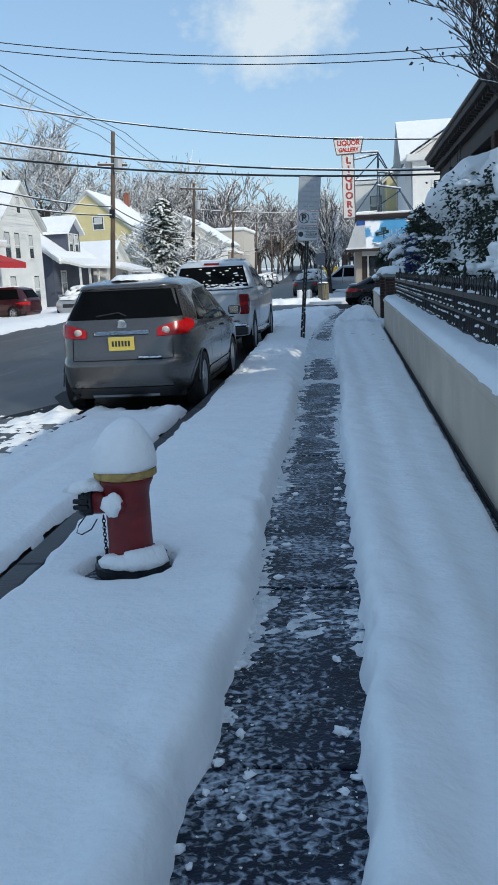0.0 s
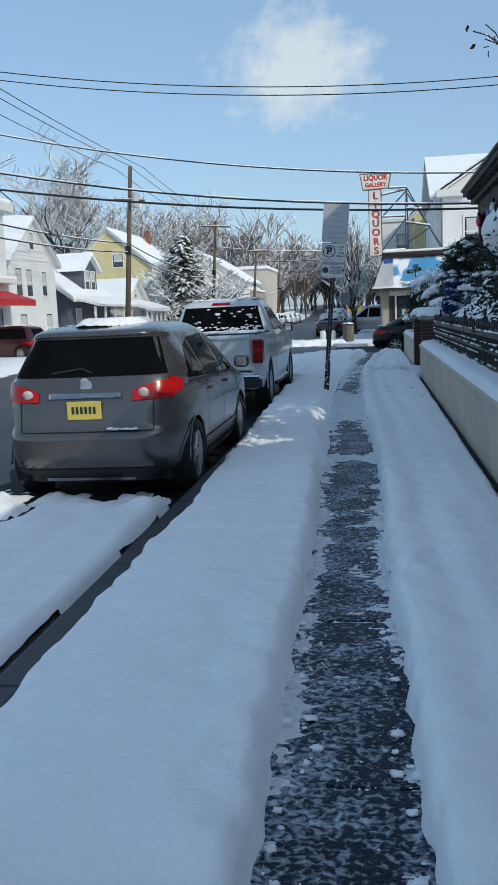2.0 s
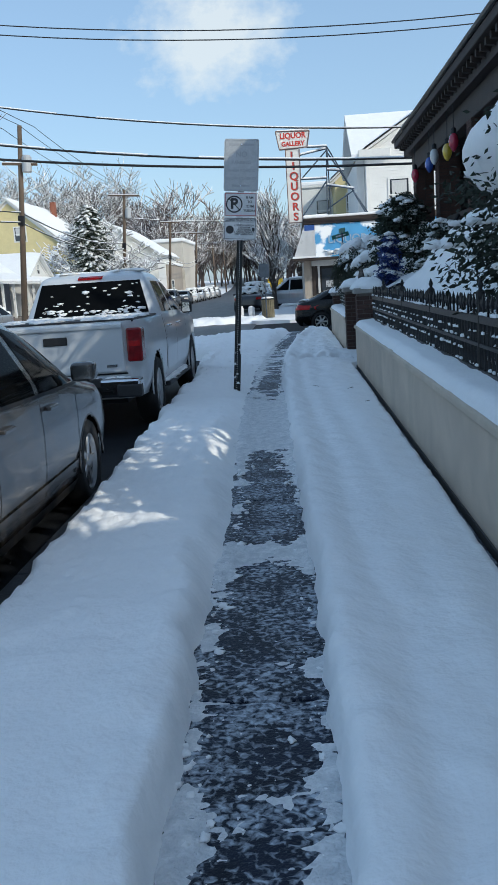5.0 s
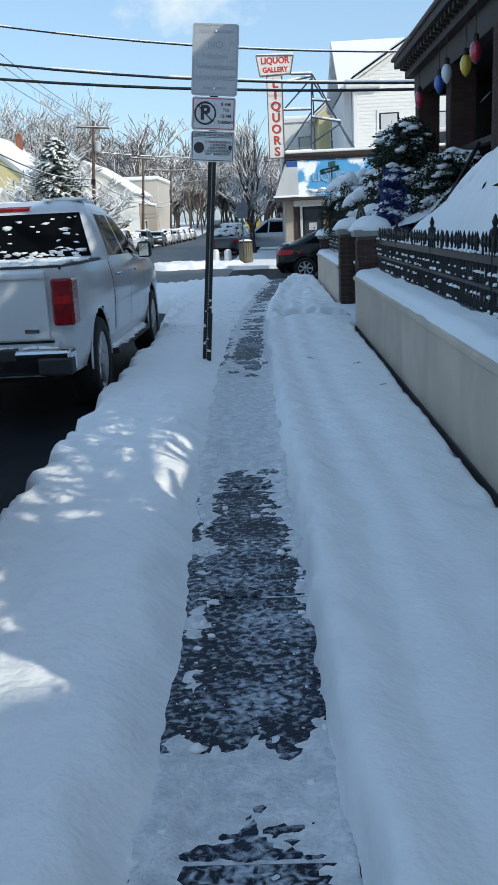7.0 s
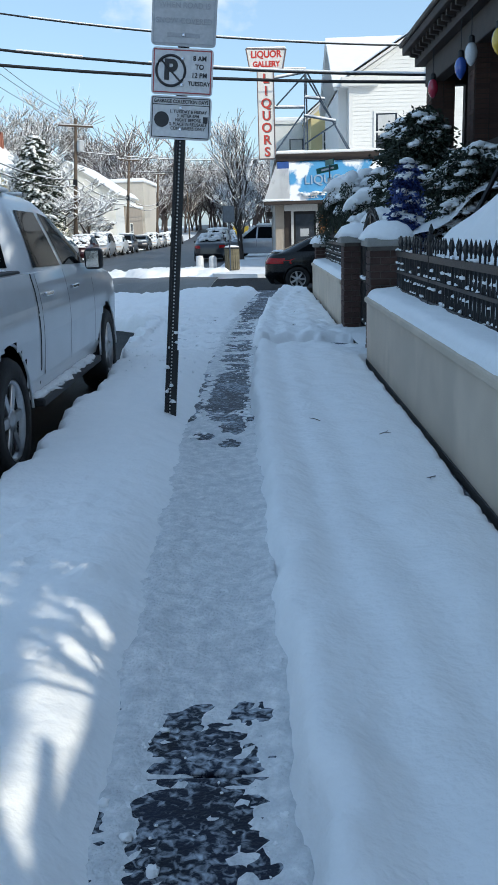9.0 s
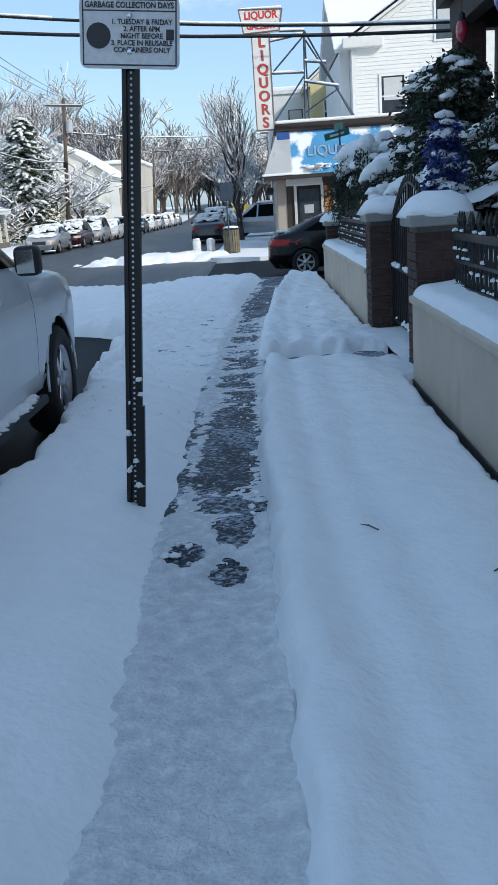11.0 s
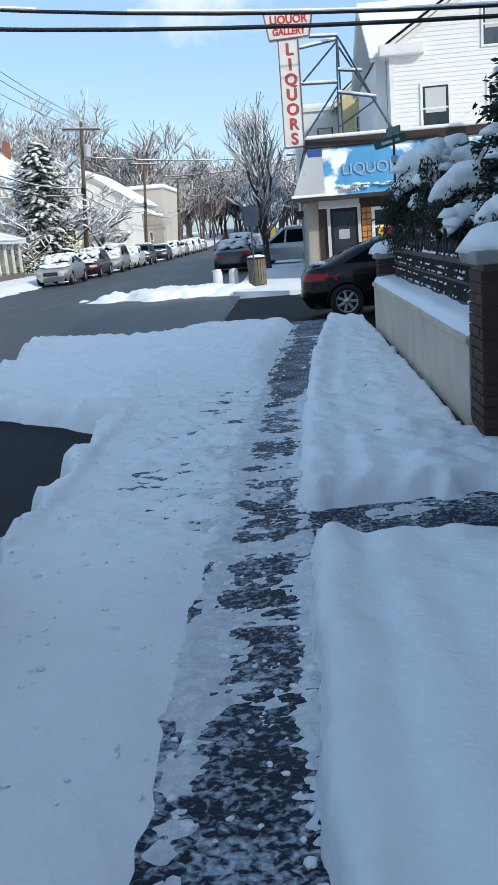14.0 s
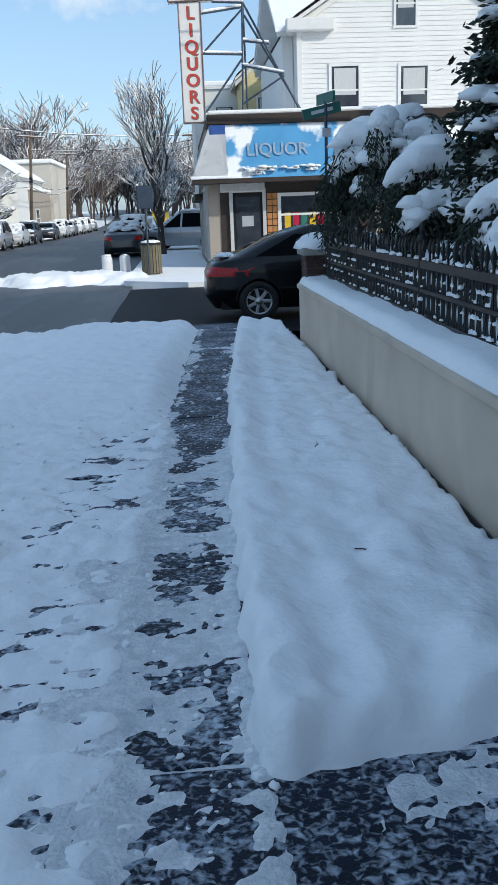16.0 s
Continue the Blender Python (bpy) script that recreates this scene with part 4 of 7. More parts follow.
        part("cab_gap", low.flank(g, ((2.0, 0.50), (2.03, 0.50), (2.03, 1.275), (2.0, 1.275)), 0.003), UNDER, c)
        for y0 in (2.20, 3.16):
            part("door_handle", bx(-0.02, 0.02, 0, 0.22, -0.016, 0.016, 0.008), CHROME, c).location = (g * (low.side(y0 + 0.1, 1.12) + 0.022), y0, 1.12)
        part("crease", low.flank(g, ((0.4, 0.985), (5.5, 0.985), (5.5, 1.0), (0.4, 1.0)), 0.006), WHITE_PAINT, c)
        part("running_board", bx(min(g * 0.86, g * 1.04), max(g * 0.86, g * 1.04), 1.85, 4.15, 0.36, 0.42, 0.015), BLACK_TRIM, c)
        part("board_snow", lumps([(g * 0.96, 1.9 + 0.075 * k, 0.42) for k in range(29)], 0.06, 3 * g, h=0.5), SNOW, c, smooth=True)
        mir = part("mirror", bx(-0.08, 0.08, -0.07, 0.09, -0.085, 0.10, 0.035), BLACK_TRIM, c, smooth=True)
        mir.location = (g * 1.07, 3.95, 1.31)
        part("mirror_glass", bx(-0.058, 0.058, -0.077, -0.071, -0.065, 0.078), CHROME, mir)
        for y, z in WY:
            wheel(c, g * 0.875, y, 0.40, 0.26, g, 6)
            arch_lip(c, g * (low.side(y, 0.7) - 0.004), y, 0.48, g, WHITE_PAINT, z)
    part("windscreen", cab.tail(-0.74, 0.74, 1.30, 1.74, 0.004, end=1, inset=0.12), CAR_GLASS, c, smooth=True)
    b = lumps([(random.uniform(-0.6, 0.6), random.uniform(2.4, 3.3), 1.865) for _ in range(40)], 0.09, 1, h=0.3)
    part("roof_snow", b, SNOW, c, "thin snow on the roof", smooth=True)
    b = lumps([(random.uniform(-0.86, 0.86), random.uniform(0.3, 1.98), 1.30) for _ in range(150)], 0.055, 2, h=0.35)
    for k in range(90):
        z = random.uniform(1.33, 1.70) if k % 3 == 0 else random.uniform(1.31, 1.40)
        x = random.uniform(-0.70, 0.70)
        blob(b, (x, cab.back(x, z) - 0.004, z), random.uniform(0.008, 0.03), seed=k, n=7, rough=1.2, stretch=(1.8, 0.2, 0.8))
    part("clinging_snow", b, SNOW, c, "snow on the bed cover and rear window", smooth=True)
    b = lumps([(random.uniform(-0.95, 0.95), random.uniform(0.0, 0.1), 0.665) for _ in range(50)], 0.03, 6, h=0.5)
    part("bumper_snow", b, SNOW, c, smooth=True)
    return c


crossover(pose(-2.03, 10.08, ROAD, 0, 0, 0))
pickup(pose(-2.23, 16.55, ROAD, 0, 0, 0) @ Matrix.Diagonal((1, 1, 1.045, 1)))


def small_car(name, m, paint, label, kind="sedan", snow=0.0, length=4.5, group="parked cars"):
    """A parked car seen from farther off: kind is sedan, wagon or van."""
    c = thing(name, m, label, "car", group)
    top = {"sedan": 1.46, "wagon": 1.62, "van": 1.75}[kind]
    back = {"sedan": [(0.2, 0.14), (0.4, 0.0), (0.75, 0.02), (0.95, 0.12), (1.02, 0.42), (1.10, 0.62), (1.3, 1.05), (1.46, 1.6)],
            "wagon": [(0.2, 0.14), (0.4, 0.0), (0.95, 0.08), (1.3, 0.30), (1.5, 0.42), (1.62, 0.9)],
            "van": [(0.2, 0.14), (0.4, 0.0), (1.0, 0.06), (1.5, 0.22), (1.68, 0.32), (1.75, 0.8)]}[kind]
    L = length
    fr = [(0.2, L - 0.15), (0.45, L), (0.70, L - 0.05), (0.85, L - 0.35), (0.95, L - 0.95), (1.05, L - 1.3), (top - 0.12, L - 2.0), (top, L - 2.5)]
    s = Shape([(0.2, 0.78), (0.5, 0.88), (0.8, 0.885), (1.0, 0.85), (top - 0.10, 0.62), (top, 0.5)], back, fr, 5.5)
    WY = ((0.85, 0.32), (L - 0.95, 0.32))
    zs = span(0.2, 0.72, 0.04) + span(0.78, top - 0.06, 0.06) + [top - 0.03, top]
    part("body", s.skin(zs, WY, 0.355, 56), paint, c, smooth=True)
    part("underbody", bx(-0.7, 0.7, 0.25, L - 0.2, 0.19, 0.6), UNDER, c)
    zb = 1.02
    for g in (-1, 1):
        mid = L * 0.47
        part("rear_window_side", s.flank(g, ((curve(back, 1.04) + 0.35, zb), (mid - 0.05, zb), (mid - 0.05, top - 0.12), (curve(back, top - 0.12) + 0.28, top - 0.12)), 0.005, 4), CAR_GLASS, c, smooth=True)
        part("front_window_side", s.flank(g, ((mid + 0.04, zb), (L - 1.45, zb), (curve(fr, top - 0.12) - 0.25, top - 0.12), (mid + 0.04, top - 0.12)), 0.005, 4), CAR_GLASS, c, smooth=True)
        part("tail_lamp", s.tail(*((0.50, 0.86) if g > 0 else (-0.86, -0.50)), 0.72, 0.86, 0.01, 5), TAIL_RED, c, "red tail lamp")
        part("lamp_side", s.flank(g, ((0.06, 0.74), (0.34, 0.78), (0.38, 0.86), (0.10, 0.88)), 0.007, 4), TAIL_RED, c)
        part("headlamp", s.tail(*((0.42, 0.80) if g > 0 else (-0.80, -0.42)), 0.60, 0.72, 0.01, 5, end=1), TAIL_CLEAR, c, "clear headlamp")
        mir = part("mirror", bx(-0.09, 0.09, -0.05, 0.07, -0.06, 0.07, 0.02), paint, c)
        mir.location = (g * 0.96, L - 1.55, 1.04)
        for y0 in (mid, L - 1.35):
            part("door_seam", s.flank(g, ((y0, 0.34), (y0 + 0.01, 0.34), (y0 + 0.01, 1.0), (y0, 1.0)), 0.003, 3), UNDER, c)
        for y, z in WY:
            wheel(c, g * 0.78, y, 0.32, 0.2, g, 7)
            arch_lip(c, g * (s.side(y, 0.6) - 0.004), y, 0.365, g, paint, z)
    part("rear_window", s.tail(-0.55, 0.55, 1.06, top - 0.10, 0.006, 6, inset=0.06), CAR_GLASS, c, smooth=True)
    part("windscreen", s.tail(-0.60, 0.60, 1.06, top - 0.09, 0.006, 6, end=1, inset=0.06), CAR_GLASS, c, smooth=True)
    part("grille", s.tail(-0.36, 0.36, 0.48, 0.66, 0.008, 5, end=1), BLACK_TRIM, c)
    if snow:
        b = bmesh.new()
        for k in range(int(34 * snow)):
            y = random.uniform(curve(back, top - 0.02), curve(fr, top - 0.02))
            blob(b, (random.uniform(-0.42, 0.42), y, top - 0.03), random.uniform(0.14, 0.26), seed=k, n=9, rough=0.5, flat=0.2, stretch=(1.3, 1.3, 0.45))
        for k in range(int(40 * snow)):
            y = random.uniform(L - 1.25, L - 0.35)
            blob(b, (random.uniform(-0.62, 0.62), y, curve([(L - 1.3, 1.03), (L - 0.9, 0.94), (L - 0.3, 0.84)], y)), random.uniform(0.10, 0.2), seed=k + 90, n=8, rough=0.5, flat=0.2, stretch=(1.3, 1.3, 0.4))
        if snow > 0.8:
            for k in range(60):
                z = random.uniform(1.05, top - 0.05)
                x, e = random.uniform(-0.6, 0.6), random.choice((-1, 1))
                blob(b, (x, s.back(x, z, e), z), random.uniform(0.08, 0.16), seed=k + 300, n=7, rough=0.5, stretch=(1.3, 0.5, 1))
        part("snow_cover", b, SNOW_FAR, c, "snow lying on the car", smooth=True)
    return c


black = small_car("parked_sedan", pose(0.52, 35.80, ROAD, 0, 0, -90), BLACK_PAINT, "black sedan standing at the mouth of the side road", "sedan", 0.0, 4.7, "")
part("boot_snow", lumps([(random.uniform(-0.6, 0.6), random.uniform(0.3, 0.7), 1.02) for _ in range(40)], 0.09, 3, h=0.3), SNOW, black, "thin snow on the boot lid", smooth=True)


# ---- hydrant ----
def hydrant():
    h = thing("fire_hydrant", pose(-0.41, 4.05, -0.09, 0, 0, 0), "dark red fire hydrant with yellow ring and tall snow cap", "hydrant")
    part("base_flange", spun(bmesh.new(), [(0.185, 0.10), (0.19, 0.115), (0.19, 0.15), (0.17, 0.165), (0.13, 0.17)], 24), DARK_METAL, h, "blackened base flange", smooth=False)
    part("foot", spun(bmesh.new(), [(0.13, 0.0), (0.13, 0.12)], 16), DARK_METAL, h)
    for k in range(8):
        o = part("bolt", spun(bmesh.new(), [(0.016, 0.16), (0.016, 0.19), (0.009, 0.195)], 6), DARK_METAL, h)
        o.location = (0.165 * math.cos(k * math.pi / 4 + 0.3), 0.165 * math.sin(k * math.pi / 4 + 0.3), 0)
    part("barrel", spun(bmesh.new(), [(0.125, 0.16), (0.118, 0.20), (0.112, 0.26), (0.112, 0.50), (0.118, 0.54), (0.135, 0.575), (0.140, 0.60)], 32), RED_PAINT, h, smooth=True)
    part("ring", spun(bmesh.new(), [(0.148, 0.60), (0.158, 0.606), (0.158, 0.638), (0.148, 0.645)], 32), YELLOW_RING, h, "worn yellow ring", smooth=False)
    part("bonnet", spun(bmesh.new(), [(0.145, 0.645), (0.135, 0.70), (0.09, 0.76), (0.03, 0.78)], 24), RED_PAINT, h, smooth=True)
    b = bmesh.new()
    prof = [(0.160, 0.640), (0.166, 0.66), (0.164, 0.70), (0.150, 0.75), (0.125, 0.80), (0.092, 0.845), (0.055, 0.88), (0.018, 0.897)]
    spun(b, prof, 32)
    for v in b.verts:
        v.co += Vector((0.012, 0, 0)) * step(0.7, 0.9, v.co.z) + 0.010 * Vector((noise.noise(v.co * 9), noise.noise(v.co * 9 + Vector((3, 0, 0))), noise.noise(v.co * 8 + Vector((9, 1, 0)))))
    part("snow_cap", b, SNOW, h, "tall rounded cap of snow", smooth=True)
    nz = part("side_nozzle", tube(bmesh.new(), [(-0.09, -0.02, 0.475), (-0.165, -0.035, 0.475)], [0.062, 0.060], 16), RED_PAINT, h, smooth=True)
    part("nozzle_cap", tube(bmesh.new(), [(-0.165, -0.035, 0.475), (-0.175, -0.037, 0.475), (-0.215, -0.046, 0.475), (-0.235, -0.05, 0.475)], [0.058, 0.068, 0.068, 0.055], 12), DARK_METAL, nz, "dark steel nozzle cap")
    for z in (0.47, 0.50):
        part("cap_lug", bx(-0.245, -0.17, -0.125, -0.10, z - 0.01, z + 0.01, 0.004), DARK_METAL, nz)
    part("cap_snow", lumps([(-0.20, -0.04, 0.545), (-0.17, -0.035, 0.55), (-0.225, -0.045, 0.54), (-0.13, -0.03, 0.555)], 0.045, 2, h=0.9), SNOW, h, "snow on the nozzle cap", smooth=True)
    part("front_nozzle", tube(bmesh.new(), [(-0.03, -0.08, 0.48), (-0.035, -0.15, 0.48)], [0.055, 0.05], 14), RED_PAINT, h, smooth=True)
    b = bmesh.new()
    blob(b, (-0.038, -0.158, 0.49), 0.052, 4, 14, 0.35, 1.0, (0.95, 0.6, 1.15))
    part("front_snow", b, SNOW, h, "plug of snow on the front nozzle", smooth=True)
    chain = bmesh.new()
    for k in range(15):
        z = 0.40 - k * 0.018
        pts = [(-0.115 + (0.008 * math.cos(t) if k % 2 else 0), -0.055 + (0 if k % 2 else 0.008 * math.cos(t)), z + 0.013 * math.sin(t)) for t in np.linspace(0, math.tau, 9)]
        tube(chain, pts, 0.003, 4, cap=False)
    part("chain", chain, DARK_METAL, h, "hanging steel chain")
    pts = [(-0.20, -0.07, 0.415), (-0.235, -0.09, 0.37), (-0.245, -0.10, 0.335), (-0.22, -0.10, 0.325), (-0.17, -0.09, 0.35), (-0.14, -0.08, 0.40)]
    part("cable_loop", tube(bmesh.new(), pts, 0.0035, 5), DARK_METAL, h)
    b = bmesh.new()
    for k in range(16):
        a = -2.3 + k * 0.13
        blob(b, (0.145 * math.cos(a) + 0.012, 0.145 * math.sin(a), 0.175), 0.055, k, 10, 0.3, 0.4, (1, 1, 0.95 + 0.5 * (a > -1.4)))
    part("base_snow", b, SNOW, h, "snow lying on the base flange", smooth=True)
    return h


hydrant()


# ---- writing ----
def words(text, size, material, parent, m, name="lettering", align="CENTER", thick=0.0015, bold=0.0, squeeze=1.0):
    cu = bpy.data.curves.new("text", "FONT")
    cu.body, cu.size, cu.align_x, cu.align_y, cu.extrude, cu.offset = text, size, align, "CENTER", thick, bold
    cu.space_line = 0.95
    tmp = bpy.data.objects.new("text", cu)
    scene.collection.objects.link(tmp)
    me = bpy.data.meshes.new_from_object(tmp.evaluated_get(bpy.context.evaluated_depsgraph_get()))
    bpy.data.objects.remove(tmp)
    me.materials.clear()
    me.materials.append(material)
    ob = new(name, me)
    ob.parent = parent
    ob.matrix_basis = m @ pose(0, 0, 0, 90, 0, 0) @ Matrix.Diagonal((squeeze, 1, 1, 1))
    return ob


def rounded(w, h, r, y0, y1, material, parent, name, label="", x=0.0, z=0.0):
    pts = []
    for cx, cz, a in ((w / 2 - r, h / 2 - r, 0), (-w / 2 + r, h / 2 - r, 90), (-w / 2 + r, -h / 2 + r, 180), (w / 2 - r, -h / 2 + r, 270)):
        pts += [(x + cx + r * math.cos(radians(a + d)), z + cz + r * math.sin(radians(a + d))) for d in (0, 30, 60, 90)]
    return part(name, prism(bmesh.new(), pts, y0, y1, "y"), material, parent, label)


def outline(w, h, t, y0, y1, material, parent, name, x=0.0, z=0.0):
    b = bmesh.new()
    for a in ((x - w / 2, x + w / 2, z + h / 2 - t, z + h / 2), (x - w / 2, x + w / 2, z - h / 2, z - h / 2 + t)):
        box(b, a[0], a[1], y0, y1, a[2], a[3])
    for a in (x - w / 2, x + w / 2 - t):
        box(b, a, a + t, y0, y1, z - h / 2 + t, z + h / 2 - t)
    return part(name, b, material, parent)


def parking_sign():
    s = thing("parking_sign", pose(-0.345, 18.86, -0.05, -2.8, 4.9, 0), "leaning black perforated post with three parking and collection signs", "sign")
    b = bmesh.new()
    prism(b, [(-0.040, -0.02), (-0.020, -0.02), (-0.020, 0.0), (0.020, 0.0), (0.020, -0.02), (0.040, -0.02), (0.040, 0.018), (0.020, 0.018), (0.020, 0.010), (-0.020, 0.010), (-0.020, 0.018), (-0.040, 0.018)], 0, 3.50, "z")
    part("post", b, POST, s, "black U-channel steel post")
    part("stub", bx(0.014, 0.052, -0.026, 0.012, 0, 0.62), POST, s, "short stub post bolted below")
    h0 = None
    for k in range(95):
        z = 0.10 + k * 0.0265
        if z > 2.18:
            break
        if h0 is None:
            h0 = part("hole", tube(bmesh.new(), [(0, -0.0035, 0), (0, 0.012, 0)], 0.0062, 8), SIGN_WHITE, s, "snow-filled hole")
            h0.location = (0, 0, z)
        else:
            share("hole", h0, s, pose(0, 0, z))
    lum = lumps([(random.uniform(-0.03, 0.04), -0.025, random.uniform(0.15, 0.75)) for _ in range(9)], 0.012, 4, h=1.6)
    part("post_snow", lum, SNOW, s, smooth=True)
    # three plates, from the top
    top = rounded(0.47, 0.69, 0.03, -0.030, -0.024, ALU, s, "snow_route_plate", "bleached grey plate with faded lettering", 0, 3.17)
    outline(0.44, 0.66, 0.006, -0.032, -0.029, FADED, top, "border", 0, 3.17)
    for i, (t, sz) in enumerate((("NO", 0.10), ("PARKING", 0.062), ("WHEN ROAD IS", 0.052), ("SNOW COVERED", 0.052))):
        words(t, sz, FADED, top, pose(0, -0.032, 3.31 - i * 0.105), bold=0.001)
    part("faded_bar", bx(-0.12, 0.12, -0.032, -0.029, 2.885, 2.915), FADED, top)
    part("faded_bar", bx(-0.17, 0.17, -0.032, -0.029, 3.425, 3.455), FADED, top)
    midp = rounded(0.45, 0.325, 0.03, -0.030, -0.024, SIGN_WHITE, s, "parking_plate", "white plate with a struck-out P and parking hours", 0, 2.652)
    outline(0.425, 0.30, 0.008, -0.032, -0.029, SIGN_RED, midp, "border", 0, 2.652)
    ringb = bmesh.new()
    tube(ringb, [(-0.085 + 0.105 * math.cos(t), -0.031, 2.655 + 0.105 * math.sin(t)) for t in np.linspace(0, math.tau, 33)], 0.010, 6, cap=False)
    part("prohibition_ring", ringb, SIGN_BLACK, midp)
    words("P", 0.19, SIGN_BLACK, midp, pose(-0.088, -0.032, 2.655), bold=0.008)
    part("slash", tube(bmesh.new(), [(-0.155, -0.033, 2.725), (-0.015, -0.033, 2.585)], 0.007, 6), SIGN_BLACK, midp)
    for i, t in enumerate(("8 AM", "TO", "12 PM", "TUESDAY")):
        words(t, 0.047 if i < 3 else 0.040, SIGN_BLACK, midp, pose(0.125, -0.032, 2.745 - i * 0.058), bold=0.001, squeeze=0.95)
    low = rounded(0.45, 0.305, 0.03, -0.030, -0.024, SIGN_WHITE, s, "collection_plate", "white plate with the garbage collection days", 0, 2.330)
    outline(0.425, 0.28, 0.006, -0.032, -0.029, SIGN_BLACK, low, "border", 0, 2.330)
    words("GARBAGE COLLECTION DAYS", 0.034, SIGN_BLACK, low, pose(0, -0.032, 2.443), bold=0.0008, squeeze=0.86)
    part("rule", bx(-0.21, 0.21, -0.032, -0.029, 2.418, 2.423), SIGN_BLACK, low)
    words("1. TUESDAY & FRIDAY\n2. AFTER 6PM\nNIGHT BEFORE\n3. PLACE IN REUSABLE\nCONTAINERS ONLY", 0.031, SIGN_BLACK, low, pose(0.055, -0.032, 2.315), bold=0.0006, squeeze=0.9)
    part("bag_symbol", spun(bmesh.new(), [(0.055, 0), (0.055, 0.004)], 20), SIGN_BLACK, low).matrix_basis = pose(-0.14, -0.029, 2.315, 90)
    part("small_symbol", bx(0.165, 0.20, -0.032, -0.029, 2.30, 2.345), SIGN_BLACK, low)
    for z in (3.44, 2.90, 2.74, 2.56, 2.40, 2.25):
        part("bolt", spun(bmesh.new(), [(0.012, 0), (0.012, 0.006), (0.006, 0.009)], 8), CHROME, s).matrix_basis = pose(0, -0.031, z, 90)
    return s


parking_sign()


# ---- buildings ----
def window_unit(parent, m, w, h, name="window", lit=True, frame_mat=None, curtain=True):
    fm = frame_mat or TRIM
    wdw = part(name, bx(-w / 2, w / 2, -0.02, 0.03, -h / 2, h / 2), UNDER, parent)
    wdw.matrix_basis = m
    b = bmesh.new()
    t = min(0.10, w * 0.12)
    for q in ((-w / 2 - t, w / 2 + t, h / 2, h / 2 + t), (-w / 2 - t * 1.2, w / 2 + t * 1.2, -h / 2 - t, -h / 2)):
        box(b, q[0], q[1], -0.06, 0.03, q[2], q[3])
    for a in (-w / 2 - t, w / 2):
        box(b, a, a + t, -0.06, 0.03, -h / 2, h / 2)
    box(b, -w / 2, w / 2, -0.045, 0.0, -0.03, 0.03)
    part("frame", b, fm, wdw)
    for g in (-1, 1):
        part("pane", bx(-w / 2, w / 2, -0.034 if g < 0 else -0.026, -0.022, min(g * 0.03, g * h / 2), max(g * 0.03, g * h / 2)), PANE, wdw)
    if curtain:
        part("curtain", bx(-w * 0.40, w * 0.40, -0.037, -0.0345, -h * 0.1, h * 0.46), CURTAIN, wdw)
    return wdw


def clapboards(parent, x0, x1, z0, z1, material, m, pitch=0.16, cut=None):
    """Lapped boards on a wall in the plane y = 0, looking towards -y; cut(x, z) limits them."""
    b = bmesh.new()
    z = z0
    while z < z1 - 0.02:
        a, c = (x0, x1) if cut is None else cut(z)
        if c - a > 0.05:
            v = [b.verts.new(p) for p in ((a, -0.022, z), (c, -0.022, z), (c, -0.004, min(z + pitch, z1)), (a, -0.004, min(z + pitch, z1)), (a, 0.0, z), (c, 0.0, z))]
            b.faces.new((v[0], v[1], v[2], v[3]))
            b.faces.new((v[4], v[5], v[1], v[0]))
        z += pitch
    o = part("siding", b, material, parent)
    o.matrix_basis = m
    return o


def gable_house(name, m, w, d, eave, apex, wall, label, windows=(), snow=0.16, over=0.35, category="house", chim=False, boards=0.0, group="houses along the street"):
    """Gable end in the plane y = 0 looking towards -y, ridge along +y. windows: (x, z, w, h)."""
    h = thing(name, m, label, category, group)
    part("wall", prism(bmesh.new(), [(-w / 2, -0.4), (w / 2, -0.4), (w / 2, eave), (0, apex), (-w / 2, eave)], 0, d, "y"), wall, h)
    if boards:
        clapboards(h, -w / 2, w / 2, 0.2, apex, wall, pose(0, 0, 0), boards,
                   lambda z: (-w / 2, w / 2) if z < eave else (-w / 2 * (apex - z) / (apex - eave), w / 2 * (apex - z) / (apex - eave)))
    sl = (apex - eave) / (w / 2)
    for g in (-1, 1):
        e = w / 2 + over
        lo, hi = eave - sl * over, apex
        pts = [(0, hi + 0.02), (g * e, lo + 0.02), (g * e, lo + 0.14), (0, hi + 0.14)]
        part("roof", prism(bmesh.new(), pts, -over, d + over, "y"), TRIM, h)
        b = bmesh.new()
        nu, nv = 12, max(int(d / 0.8), 6)
        rows = []
        for i in range(nu + 1):
            u = i / nu
            row = []
            for j in range(nv + 1):
                x, y = g * e * u * 1.02, -over * 1.05 + (d + 2.1 * over) * j / nv
                z = hi + 0.15 + (lo - hi) * u + snow * (1 + 0.25 * fbm(x + m.translation.x, y, 0.9)) * (0.0 if i == nu else 1.0) * (0.35 if j in (0, nv) else 1)
                row.append(b.verts.new((x, y, z)))
            rows.append(row)
        for r, s in zip(rows, rows[1:]):
            for k in range(nv):
                b.faces.new((r[k], r[k + 1], s[k + 1], s[k]) if g < 0 else (r[k + 1], r[k], s[k], s[k + 1]))
        part("roof_snow", b, SNOW_FAR, h, "snow lying on the roof", smooth=True)
        b = bmesh.new()
        prism(b, [(0, apex - 0.02), (g * e, lo - 0.02), (g * e, lo - 0.22), (0, apex - 0.22)], -0.06, -0.02, "y")
        part("rake_board", b, TRIM, h)
    for x, z, ww, hh in windows:
        window_unit(h, pose(x, 0, z), ww, hh)
    if chim:
        part("chimney", bx(0.6, 1.1, d * 0.5, d * 0.5 + 0.6, apex - 1, apex + 0.9), RED_BRICK, h)
    return h


